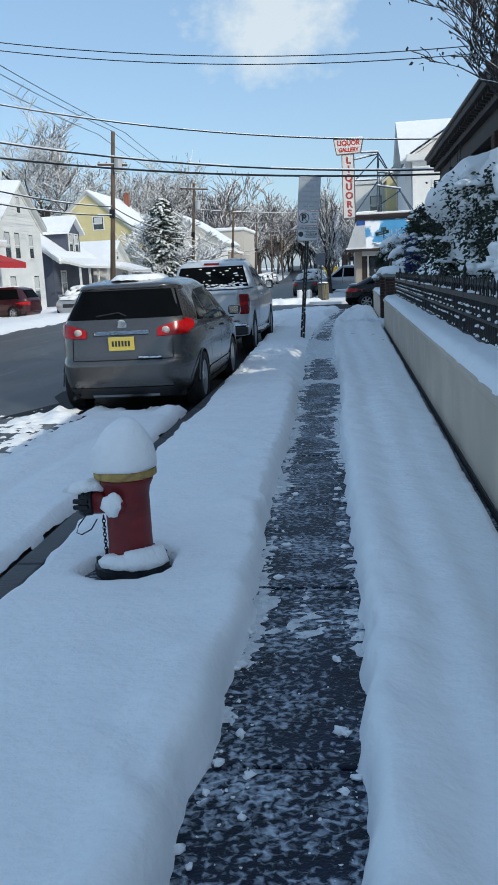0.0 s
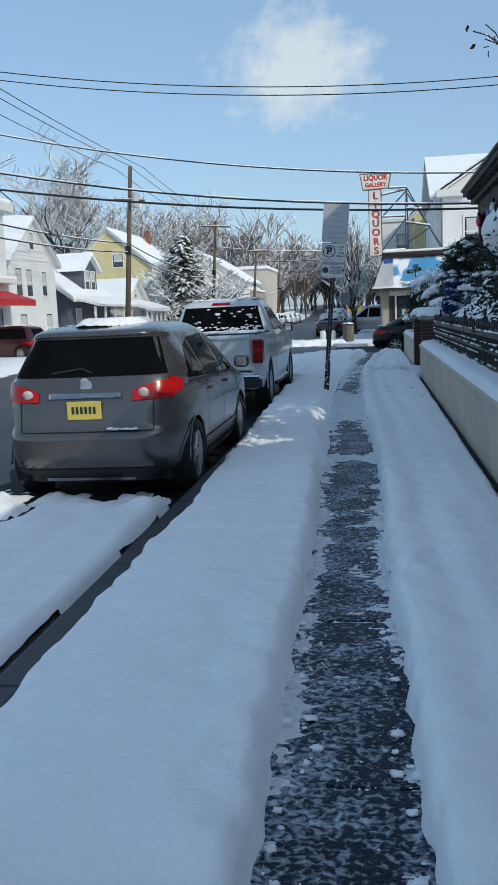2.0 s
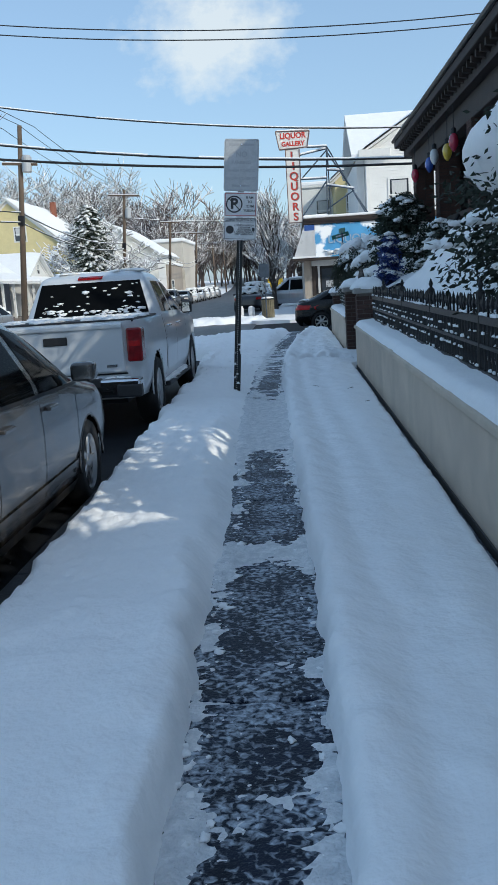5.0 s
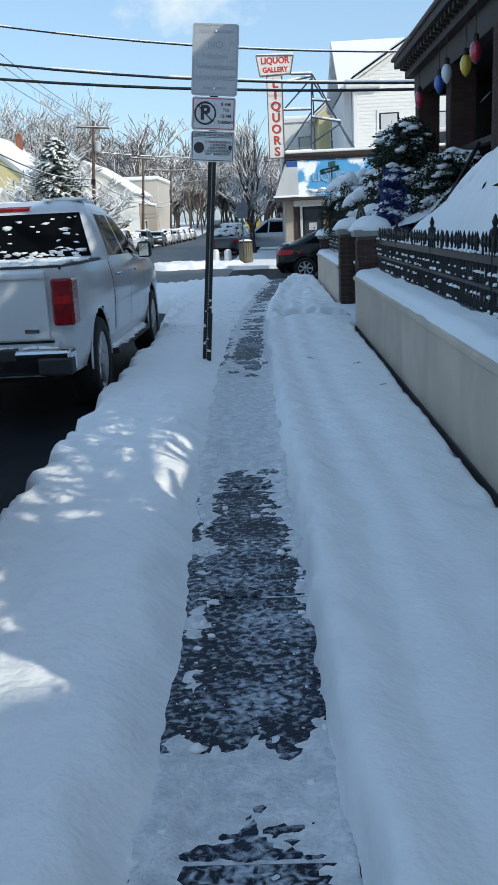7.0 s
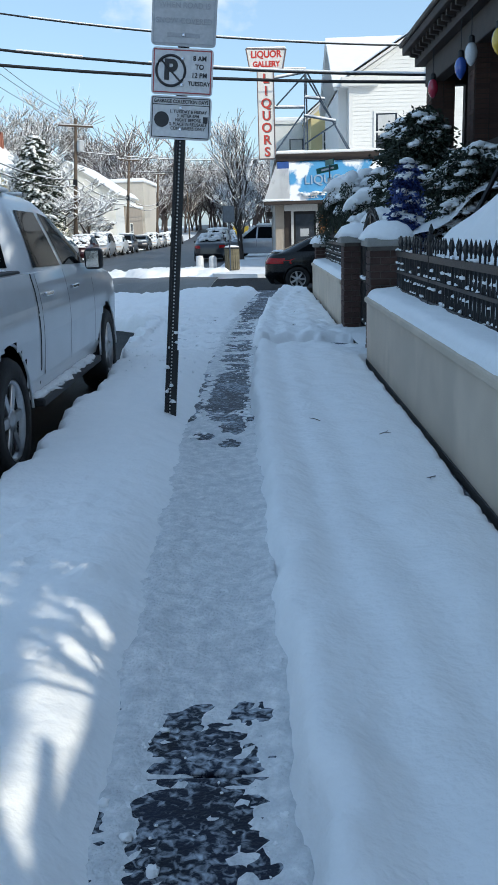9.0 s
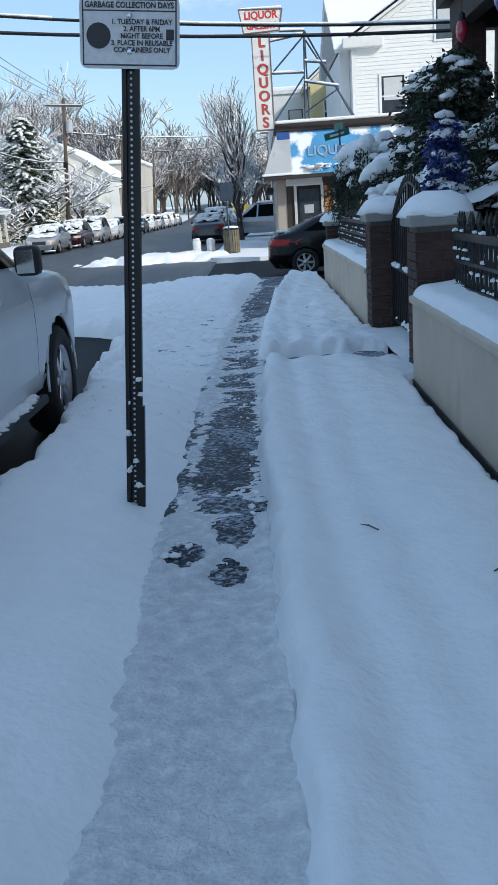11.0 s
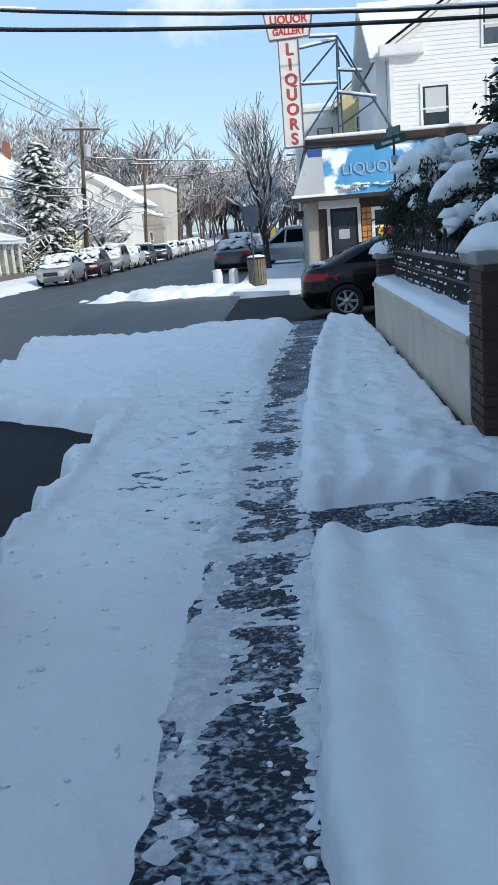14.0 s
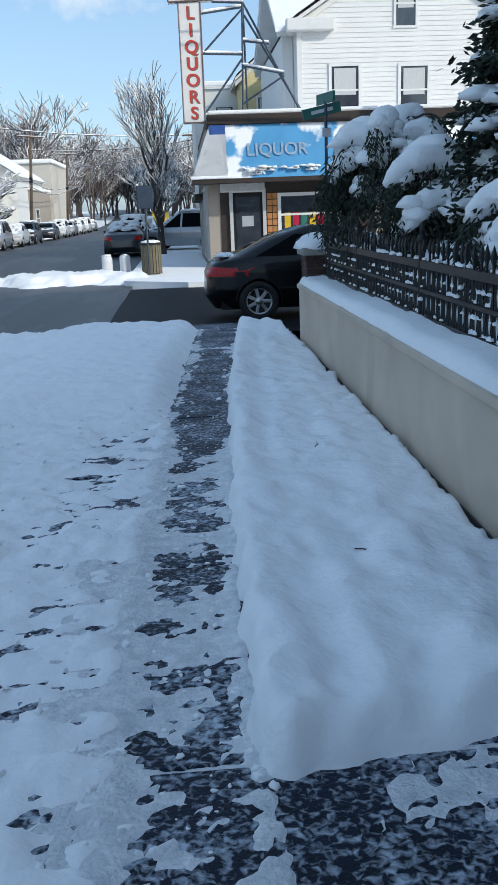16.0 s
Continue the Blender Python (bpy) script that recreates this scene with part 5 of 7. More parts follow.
def porch(parent, x0, x1, depth, top, posts, wall=TRIM, floor=0.35):
    part("porch_floor", bx(x0, x1, -depth, 0, -0.3, floor), MORTAR, parent)
    part("porch_roof", prism(bmesh.new(), [(-depth - 0.3, top), (0, top + 0.65), (0, top + 0.75), (-depth - 0.3, top + 0.14)], x0 - 0.2, x1 + 0.2, "x"), wall, parent)
    part("porch_roof_snow", prism(bmesh.new(), [(-depth - 0.32, top + 0.145), (0, top + 0.76), (0, top + 0.95), (-depth - 0.28, top + 0.30)], x0 - 0.22, x1 + 0.22, "x"), SNOW_FAR, parent)
    for k in range(posts):
        x = x0 + 0.1 + (x1 - x0 - 0.2) * k / (posts - 1)
        part("porch_post", bx(x - 0.07, x + 0.07, -depth + 0.05, -depth + 0.19, floor, top + 0.05), wall, parent)


EAST = -90  # turns a front from looking along -y to looking along +x
# across the street, in order along it
corner_shop = thing("corner_building", pose(-18.0, 36.8, 0), "white two-storey corner building with a snowy cornice and red awning", "building", "houses along the street")
part("wall", bx(-9, 0, 0, 8.8, -0.4, 7.4), WHITE_SIDING, corner_shop)
part("cornice", bx(-9.2, 0.45, -0.4, 9.2, 7.2, 7.6, 0.05), TRIM, corner_shop)
part("roof_snow", bx(-9.2, 0.40, -0.35, 9.1, 7.6, 7.85, 0.08), SNOW_FAR, corner_shop)
part("ledge", bx(0, 0.5, 0, 8.8, 3.6, 3.8, 0.03), TRIM, corner_shop)
part("ledge_snow", bx(0, 0.5, 0, 8.8, 3.8, 3.98, 0.05), SNOW_FAR, corner_shop)
part("awning", prism(bmesh.new(), [(0.0, 3.25), (1.5, 2.75), (1.5, 2.45), (1.47, 2.45), (1.47, 2.72), (0.0, 3.20)], 0.3, 8.6, "y"), AWNING, corner_shop, "red canvas awning")
for y in (1.8, 4.4, 7.0):
    window_unit(corner_shop, pose(0, y, 5.5, 0, 0, 90), 1.0, 1.7)
for y in (2.2, 6.4):
    window_unit(corner_shop, pose(0, y, 1.5, 0, 0, 90), 2.6, 1.6, "shop_window", curtain=False)

gable_house("white_house", pose(-19.0, 51.5, 0, 0, 0, 90), 7.0, 11, 5.1, 7.5, WHITE_SIDING, "white clapboard house with a snowy gable roof",
            [(-2.2, 3.9, 0.8, 1.5), (-0.7, 3.9, 0.8, 1.5), (1.6, 3.9, 0.7, 1.4), (-1.9, 1.3, 0.9, 1.6), (2.0, 1.3, 0.9, 1.6), (0, 6.3, 0.6, 0.9)], boards=0.2)
slate = thing("slate_house", pose(-19.3, 62.4, 0, 0, 0, 90), "slate-blue house with a dormer, porch and snowy roof", "house", "houses along the street")
part("wall", bx(-4.6, 4.6, 0, 8, -0.4, 3.3), SLATE, slate)
part("gable_wall", prism(bmesh.new(), [(0, 3.3), (8, 3.3), (4, 6.1)], -4.6, 4.6, "x"), SLATE, slate)
part("roof", prism(bmesh.new(), [(-0.6, 2.85), (4, 6.25), (8.6, 2.85), (8.6, 3.02), (4, 6.42), (-0.6, 3.02)], -4.95, 4.95, "x"), TRIM, slate)
part("roof_snow", prism(bmesh.new(), [(-0.62, 3.025), (4, 6.43), (8.62, 3.025), (8.6, 3.20), (4, 6.62), (-0.6, 3.20)], -5.0, 5.0, "x"), SNOW_FAR, slate, "snow lying on the roof")
part("dormer", bx(-0.6, 2.6, 0.25, 4, 3.2, 5.3), SLATE, slate, "dormer with two windows")
part("dormer_roof", prism(bmesh.new(), [(-0.95, 5.05), (1.0, 6.2), (2.95, 5.05), (2.95, 5.25), (1.0, 6.45), (-0.95, 5.25)], -0.1, 4.2, "y"), SNOW_FAR, slate)
part("dormer_gable", prism(bmesh.new(), [(-0.6, 5.3), (2.6, 5.3), (1.0, 6.18)], 0.27, 3.9, "y"), SLATE, slate)
for x in (0.35, 1.65):
    window_unit(slate, pose(x, 0.23, 4.45), 0.75, 1.2)
window_unit(slate, pose(-2.6, 0, 1.6), 0.9, 1.5)
porch(slate, -4.4, 4.4, 1.9, 2.5, 5)

cottage = gable_house("porch_house", pose(-18.4, 71.2, 0, 0, 0, 90), 6.2, 9, 2.9, 4.6, TRIM, "pale cottage with a columned porch and snowy roof",
                      [(-1.8, 1.5, 0.9, 1.4), (1.8, 1.5, 0.9, 1.4), (0, 3.6, 0.6, 0.6)])
porch(cottage, -3.0, 3.0, 1.8, 2.15, 5)
gable_house("yellow_house", pose(-24.9, 86.0, 0), 8.6, 24, 6.6, 10.3, CREAM, "pale yellow house with a broad snowy roof",
            [(0.9, 7.3, 1.0, 1.2), (-2.0, 5.0, 0.9, 1.5), (2.4, 4.6, 0.9, 1.5)], boards=0.22, chim=True)
gable_house("white_house", pose(-19.5, 106.0, 0.2), 9.5, 16, 5.4, 8.6, WHITE_SIDING, "white gabled house beyond the snowy trees",
            [(-2.2, 4.2, 0.9, 1.5), (2.2, 4.2, 0.9, 1.5), (-2.2, 1.6, 0.9, 1.5)], boards=0.25)
tanb = thing("corner_store", pose(-18.2, 112.0, 0.1), "low tan and brick store with snow on its flat roof", "building", "houses along the street")
part("wall", bx(0.0, 3.6, 0, 14, -0.4, 4.4), TAN_WALL, tanb)
part("brick_wall", bx(0.0, 1.6, -0.02, 0.0, -0.4, 4.2), RED_BRICK, tanb, "red brick side wall")
part("roof_snow", bx(-0.2, 3.8, -0.2, 14.2, 4.4, 4.7, 0.08), SNOW_FAR, tanb)
window_unit(tanb, pose(2.7, 0, 2.6), 0.7, 1.5)
window_unit(tanb, pose(3.6, 4, 1.6, 0, 0, 90), 2.0, 1.8, "shop_window", curtain=False)
flat3 = thing("terraced_house", pose(-17.5, 128.0, 0.3), "pale three-storey terraced house with balconies", "house", "houses along the street")
part("wall", bx(-8, 3.0, 0, 14, -0.4, 7.6), mat("pale_wall", (0.6, 0.56, 0.5), 0.8, var=0.1), flat3)
part("roof_snow", bx(-8.2, 3.3, -0.3, 14.2, 7.6, 8.1, 0.15), SNOW_FAR, flat3)
for z in (1.8, 4.6):
    window_unit(flat3, pose(0.8, 0, z), 1.0, 1.5)
    part("balcony", bx(-0.6, 2.6, -0.8, 0, z - 1.3, z - 0.5), mat("balcony_wood", (0.3, 0.18, 0.1), 0.8), flat3)


# the liquor shop on the corner
def liquor_shop():
    s = thing("liquor_shop", pose(1.05, 47.5, 0), "low corner liquor shop with a blue sign and snow-covered mansard", "shop")
    part("wall", bx(0, 9.5, 0.0, 11, -0.4, 3.9), TAN_WALL, s)
    part("brick_wall", bx(0.35, 5.0, -0.03, 0.0, -0.3, 2.45), BROWN_WOOD, s)
    part("roof_slab", bx(0.05, 9.6, -0.65, 11.2, 3.98, 4.24, 0.02), BROWN_WOOD, s, "dark roof edge")
    part("roof_snow", bx(0.08, 9.55, -0.60, 11.2, 4.24, 4.36, 0.04), SNOW_FAR, s)
    part("mansard_front", prism(bmesh.new(), [(-0.95, 2.50), (-0.90, 2.50), (-0.50, 3.97), (-0.55, 3.97)], 0.55, 9.4, "x"), BLUE_PANEL, s, "blue sign panel half hidden by snow")
    b = bmesh.new()
    v = [b.verts.new(p) for p in ((-0.45, -0.95, 2.50), (-0.45, 11, 2.50), (0.10, 11, 3.97), (0.10, -0.55, 3.97), (0.56, -0.95, 2.50), (0.56, -0.55, 3.97))]
    b.faces.new((v[0], v[3], v[2], v[1]))
    b.faces.new((v[0], v[4], v[5], v[3]))
    bmesh.ops.solidify(b, geom=b.faces[:], thickness=0.06)
    part("mansard_side", b, mat("mansard_shingle", (0.10, 0.11, 0.13), 0.8, var=0.3, scale=5, cover=(WHITE, 0.27, 0.8, 0.08)), s, "shingled mansard under snow")
    part("blue_corner", prism(bmesh.new(), [(0.10, 3.5), (0.55, 3.5), (0.55, 3.96), (0.10, 3.96)], -0.62, -0.575, "y"), mat("deep_blue_paint", (0.03, 0.10, 0.35), 0.5), s)
    part("soffit", bx(-0.45, 9.4, -0.95, 0.02, 2.38, 2.495), BROWN_WOOD, s)
    part("eave_snow", bx(-0.50, 0.60, -1.0, -0.90, 2.50, 2.58, 0.03), SNOW_FAR, s)
    # lettering partly lost under the snow
    words("LIQUOR", 0.50, mat("panel_letters", (0.30, 0.42, 0.54), 0.6), s, pose(2.0, -0.78, 3.25, -15), bold=0.006, squeeze=0.95)
    words("BEER", 0.26, LIQ_WHITE, s, pose(1.35, -0.945, 2.66, -15), bold=0.006)
    part("panel_snow", lumps([(random.uniform(0.9, 3.2), -0.90, random.uniform(2.66, 2.80)) for _ in range(22)], 0.13, 8, h=0.5), SNOW_FAR, s, smooth=True)
    d = part("door", bx(0.72, 1.60, -0.07, -0.03, 0.0, 2.12), UNDER, s, "dark glazed shop door in a pale frame")
    part("door_glass", bx(0.80, 1.52, -0.078, -0.071, 0.12, 2.0), PANE, d)
    b = bmesh.new()
    box(b, 0.62, 0.72, -0.12, -0.03, 0, 2.22)
    box(b, 1.60, 1.70, -0.12, -0.03, 0, 2.22)
    box(b, 0.72, 1.60, -0.12, -0.03, 2.12, 2.22)
    part("door_frame", b, CURTAIN, d)
    part("door_notice", bx(0.98, 1.32, -0.082, -0.079, 1.15, 1.45), FADED, d)
    part("shutter_box", bx(0.35, 1.66, -0.30, -0.03, 2.14, 2.40, 0.03), CURTAIN, s, "pale roller-shutter box")
    for k in range(9):
        for j in range(2):
            part("orange_brick", bx(1.74 + j * 0.16, 1.88 + j * 0.16, -0.06, -0.03, 0.4 + k * 0.19, 0.56 + k * 0.19), ORANGE_BRICK, s)
    win = window_unit(s, pose(3.0, -0.03, 1.45), 1.7, 1.05, "shop_window", curtain=False)
    for k in range(6):
        part("shelf_item", bx(-0.75 + k * 0.25, -0.57 + k * 0.25, -0.040, -0.0345, -0.42, 0.05), (BULB["yellow"], BULB["red"], GREEN_SIGN)[k % 3], win)
    for y in (0.9, 2.3, 3.7):
        window_unit(s, pose(0, y, 1.25, 0, 0, -90), 0.9, 2.0, "side_window", frame_mat=CURTAIN, curtain=False)
    part("side_ledge", bx(-0.32, 0.0, 3.2, 11, 2.0, 2.2), BROWN_WOOD, s)
    return s


liquor_shop()


def roof_sign():
    s = thing("liquor_sign", pose(0, 49.0, 0), "tall white roof sign reading LIQUOR GALLERY and LIQUORS in red", "sign")
    cap = part("name_board", prism(bmesh.new(), [(0.20, 7.58), (1.50, 7.62), (1.64, 8.33), (0.06, 8.40)], -0.16, 0.16, "y"), LIQ_WHITE, s, "trapezoid board with red letters")
    b = bmesh.new()
    for a, c in (((0.20, 7.58), (1.50, 7.62)), ((1.50, 7.62), (1.64, 8.33)), ((1.64, 8.33), (0.06, 8.40)), ((0.06, 8.40), (0.20, 7.58))):
        tube(b, [(a[0], -0.17, a[1]), (c[0], -0.17, c[1])], 0.028, 6)
    part("rim", b, LIQ_SHADE, cap)
    for t, z, sz in (("LIQUOR", 8.16, 0.35), ("GALLERY", 7.80, 0.28)):
        words(t, sz, LIQ_RED, cap, pose(0.85, -0.168, z, 0, 0, 0), bold=0.012, squeeze=0.93)
    part("cap_snow", bx(0.08, 1.62, -0.15, 0.15, 8.36, 8.46, 0.04), SNOW_FAR, cap)
    brd = part("letter_board", bx(0.47, 1.14, -0.14, 0.14, 4.22, 7.57, 0.01), LIQ_WHITE, s, "upright board with red letters")
    b = bmesh.new()
    for x in (0.48, 1.13):
        tube(b, [(x, -0.15, 4.24), (x, -0.15, 7.56)], 0.024, 6)
    tube(b, [(0.48, -0.15, 4.24), (1.13, -0.15, 4.24)], 0.024, 6)
    part("rim", b, LIQ_SHADE, brd)
    for k, ch in enumerate("LIQUORS"):
        z = 7.27 - k * 0.462
        words(ch, 0.50, LIQ_SHADE, brd, pose(0.835, -0.143, z - 0.02), bold=0.016)
        words(ch, 0.50, LIQ_RED, brd, pose(0.805, -0.147, z), bold=0.004)
    return s


roof_sign()
truss = thing("sign_truss", pose(0, 49.5, 0), "steel lattice holding the roof sign, lined with snow", "frame")
legs = [((2.32, 0, 4.3), (2.42, 0, 7.66)), ((2.52, 0.5, 4.3), (2.46, 0.3, 7.66)), ((4.3, 0.2, 4.3), (2.44, 0, 7.66)), ((4.5, 0.9, 4.3), (2.50, 0.4, 7.4)),
        ((1.5, -0.2, 7.66), (2.44, 0, 7.66)), ((1.14, -0.4, 6.2), (2.36, 0, 6.22)), ((1.14, -0.4, 4.45), (2.33, 0, 4.5)), ((1.14, -0.4, 6.2), (2.42, 0, 7.5)),
        ((1.14, -0.4, 4.5), (2.36, 0, 6.1)), ((2.36, 0, 5.9), (3.65, 0.1, 5.66)), ((2.40, 0, 6.6), (3.2, 0.1, 6.52)), ((2.33, 0, 4.8), (3.65, 0.1, 5.6)), ((1.14, -0.4, 7.3), (2.42, 0.3, 7.6))]
for a, c in legs:
    part("strut", tube(bmesh.new(), [a, c], 0.034, 6), GREY_STEEL, truss)
b = bmesh.new()
for a, c in legs:
    if abs(a[2] - c[2]) < 0.4:
        tube(b, [(a[0], a[1], a[2] + 0.06), (c[0], c[1], c[2] + 0.06)], 0.04, 5)
part("snow_line", b, SNOW_FAR, truss)["kind"] = "stuff"

# the white house behind the shop
wh = gable_house("white_house", pose(8.4, 53.0, 0), 7.7, 12, 7.75, 10.15, WHITE_SIDING, "tall white clapboard house behind the liquor shop",
                 [(-2.2, 5.55, 0.95, 1.55), (-0.07, 8.28, 0.68, 1.4), (0.25, 5.5, 0.95, 1.55), (2.7, 5.5, 0.95, 1.55)], boards=0.16, over=0.30)
part("wing", bx(-4.25, -3.87, 1.0, 9, -0.4, 7.5), WHITE_SIDING, wh)
part("wing_roof", prism(bmesh.new(), [(0.4, 7.4), (4.6, 10.0), (9.4, 7.4), (9.4, 7.55), (4.6, 10.2), (0.4, 7.55)], -4.5, 0, "x"), TRIM, wh)
part("wing_roof_snow", prism(bmesh.new(), [(0.35, 7.55), (4.6, 10.2), (9.4, 7.55), (9.4, 7.75), (4.6, 10.42), (0.4, 7.75)], -4.55, 0, "x"), SNOW_FAR, wh)
part("cornice_return", bx(-4.25, -2.6, -0.35, 0.02, 7.45, 7.85, 0.04), TRIM, wh)
part("corner_board", bx(-3.87, -3.70, -0.06, 0.02, 0, 7.6), TRIM, wh)
gable_house("cream_house", pose(4.9, 66.0, 0), 2.6, 9, 8.0, 9.1, CREAM, "cream house glimpsed behind the roof sign", [(-0.2, 6.4, 0.7, 1.1)])
pale = thing("flat_building", pose(1.3, 70.0, 0), "pale flat-roofed building behind the roof sign", "building", "houses along the street")
part("wall", bx(0, 3.0, 0, 9, -0.4, 7.9), WHITE_SIDING, pale)
part("roof_edge", bx(-0.12, 3.12, -0.12, 9.1, 7.9, 8.05, 0.02), TRIM, pale)
part("roof_snow", bx(-0.10, 3.10, -0.10, 9.08, 8.052, 8.32, 0.07), SNOW_FAR, pale)
window_unit(pale, pose(1.6, 0, 6.3), 0.9, 1.4)


# the brick house with the porch
def porch_house():
    h = thing("brick_house", pose(0.36, 0, 0), "dark brick house with a bracketed porch hung with large coloured bulbs", "house", "houses along the street")
    # upper wall and roof stay out of view, their height set to shade the corner
    part("wall", bx(6.2, 14, 12.0, 31.0, 0.4, 8.3), BRICK, h)
    part("porch_floor", bx(3.5, 6.2, 12.0, 31.2, 0.4, 1.9), BRICK, h)
    part("porch_ceiling", bx(3.35, 6.2, 12.0, 31.4, 4.62, 4.78), BROWN_WOOD, h)
    part("frieze", bx(3.52, 3.78, 12.0, 31.1, 4.18, 4.62, 0.02), BROWN_WOOD, h)
    part("frieze_end", bx(3.78, 6.2, 30.9, 31.14, 4.18, 4.62, 0.02), BROWN_WOOD, h)
    part("eave_board", bx(3.12, 3.36, 11.8, 31.6, 4.88, 5.10, 0.02), BROWN_WOOD, h)
    part("gutter", tube(bmesh.new(), [(3.10, 11.8, 5.08), (3.10, 31.65, 5.08)], 0.05, 8), DARK_METAL, h)
    part("porch_roof", prism(bmesh.new(), [(3.1, 5.05), (3.1, 5.14), (6.3, 6.5), (6.3, 6.3)], 11.8, 31.6, "y"), BROWN_WOOD, h)
    part("porch_roof_snow", prism(bmesh.new(), [(3.15, 5.145), (3.2, 5.26), (6.3, 6.66), (6.3, 6.505)], 11.9, 31.5, "y"), SNOW, h)
    bk = None
    for k in range(55):
        y = 12.2 + k * 0.35
        if bk is None:
            bk = part("bracket", prism(bmesh.new(), [(0, 0), (0.34, 0), (0.34, -0.20), (0.28, -0.22), (0.12, -0.12), (0, -0.10)], -0.05, 0.05, "y"), BROWN_WOOD, h)
            bk.location = (3.20, y, 4.87)
        else:
            share("bracket", bk, h, pose(3.20, y, 4.87))
    for y in (12.4, 16.0, 19.6, 23.2, 26.8, 30.4):
        col = part("column", bx(3.52, 3.98, y, y + 0.46, 1.6, 4.2), BROWN_WOOD, h, "square brick porch column")
        b0 = None
        for r in range(33):
            for side in (0, 3, 2):
                for j in range(2):
                    if b0 is None:
                        b0 = part("brick", bx(-0.108, 0.108, -0.012, 0.0, 0, 0.064), BRICK, col)
                        o = b0
                    else:
                        o = new("brick", b0.data)
                        o.parent = col
                    o.matrix_basis = pose(3.75, y + 0.23, 1.72 + r * 0.075) @ pose(0, 0, 0, 0, 0, side * 90) @ pose(-0.115 + j * 0.23, -0.23 - random.uniform(0, 0.004), 0)
    part("end_wall", bx(4.3, 6.2, 30.9, 31.1, 1.9, 4.2), BROWN_WOOD, h)
    part("rail", bx(3.66, 3.80, 12.4, 30.4, 2.6, 2.7), BROWN_WOOD, h)
    part("main_roof", prism(bmesh.new(), [(5.7, 8.3), (14.6, 8.3), (10.1, 10.4)], 11.8, 31.5, "y"), SNOW_FAR, h)
    for y in (18, 22, 26):
        window_unit(h, pose(6.2, y, 3.2, 0, 0, -90), 1.1, 1.6)
    # snow-covered stair rail running down to the gate
    part("stair_rail", tube(bmesh.new(), [(3.4, 24.0, 2.55), (2.5, 22.4, 1.5)], 0.035, 6), IRON, h)
    return h


porch_house()
b0 = None
for y, z, c in ((29.5, 3.95, "red"), (27.2, 3.92, "blue"), (26.5, 4.0, "white"), (24.9, 3.87, "yellow"), (24.2, 3.95, "red")):
    g = thing("hanging_bulb", pose(3.73, y, z), f"large {c} ornamental bulb hanging from the porch", "ornament", "large bulbs on the porch")
    part("glass", spun(bmesh.new(), [(0.015, -0.20), (0.055, -0.155), (0.09, -0.08), (0.098, 0.0), (0.08, 0.08), (0.05, 0.13)], 16), BULB[c], g, smooth=True)
    part("socket", spun(bmesh.new(), [(0.052, 0.12), (0.052, 0.22), (0.03, 0.24)], 12), DARK_METAL, g)
    part("cord", tube(bmesh.new(), [(0, 0, 0.23), (0, 0, 4.62 - z)], 0.008, 5), WIRE, g)

# unseen beside the start of the walk: a block added to trim sun patches
shed = thing("sun_block", pose(0, 0, 0), "unseen dark block added between the houses to keep sun off the path", "shed")
part("wall", bx(5.9, 8.6, 5.4, 11.6, -0.2, 4.62), BROWN_WOOD, shed)
part("roof", bx(5.8, 8.7, 5.3, 11.7, 4.62, 4.74, 0.03), DARK_METAL, shed)
part("roof_snow", bx(5.8, 8.7, 5.3, 11.7, 4.742, 4.90, 0.06), SNOW_FAR, shed)
# neighbouring house on the same side, out of view, added to shade and bounce light
side_house = thing("shade_house", pose(0, 0, 0), "unseen white house added to shade the pavement and bounce light", "house", "houses along the street")
part("wall", bx(5.2, 14, -16, 4.8, -0.4, 5.9), WHITE_SIDING, side_house)
part("roof", prism(bmesh.new(), [(4.8, 5.9), (14.5, 5.9), (9.6, 7.2)], -16.5, 5.0, "y"), SNOW_FAR, side_house)


# ---- poles and cables ----
def utility_pole(x, y, h, arms, label, box_on=False, lean=0.0):
    p = thing("utility_pole", pose(x, y, -0.1, 0, lean + random.uniform(-0.6, 0.6), 0), label, "pole", "utility poles")
    part("shaft", tube(bmesh.new(), [(0, 0, 0), (0, 0, h)], [0.17, 0.11], 10), WOOD_POLE, p, smooth=True)
    for z, w in arms:
        part("crossarm", bx(-w / 2, w / 2, -0.16, -0.06, z - 0.06, z + 0.06), WOOD_POLE, p)
        for k in (-0.45, -0.2, 0.2, 0.45):
            part("insulator", spun(bmesh.new(), [(0.03, 0), (0.05, 0.05), (0.02, 0.12)], 6), GREY_STEEL, p).location = (w * k, -0.11, z + 0.06)
        part("arm_snow", bx(-w / 2, w / 2, -0.15, -0.07, z + 0.062, z + 0.11), SNOW_FAR, p)
    if box_on:
        part("transformer", spun(bmesh.new(), [(0.22, h - 2.3), (0.25, h - 2.25), (0.25, h - 1.55), (0.15, h - 1.45)], 14), ALU, p, "grey transformer can").location = (0.36, -0.1, 0)
    part("cable_joint", bx(-0.16, 0.16, -0.22, 0.0, h * 0.52, h * 0.52 + 0.5, 0.03), DARK_METAL, p)
    return p


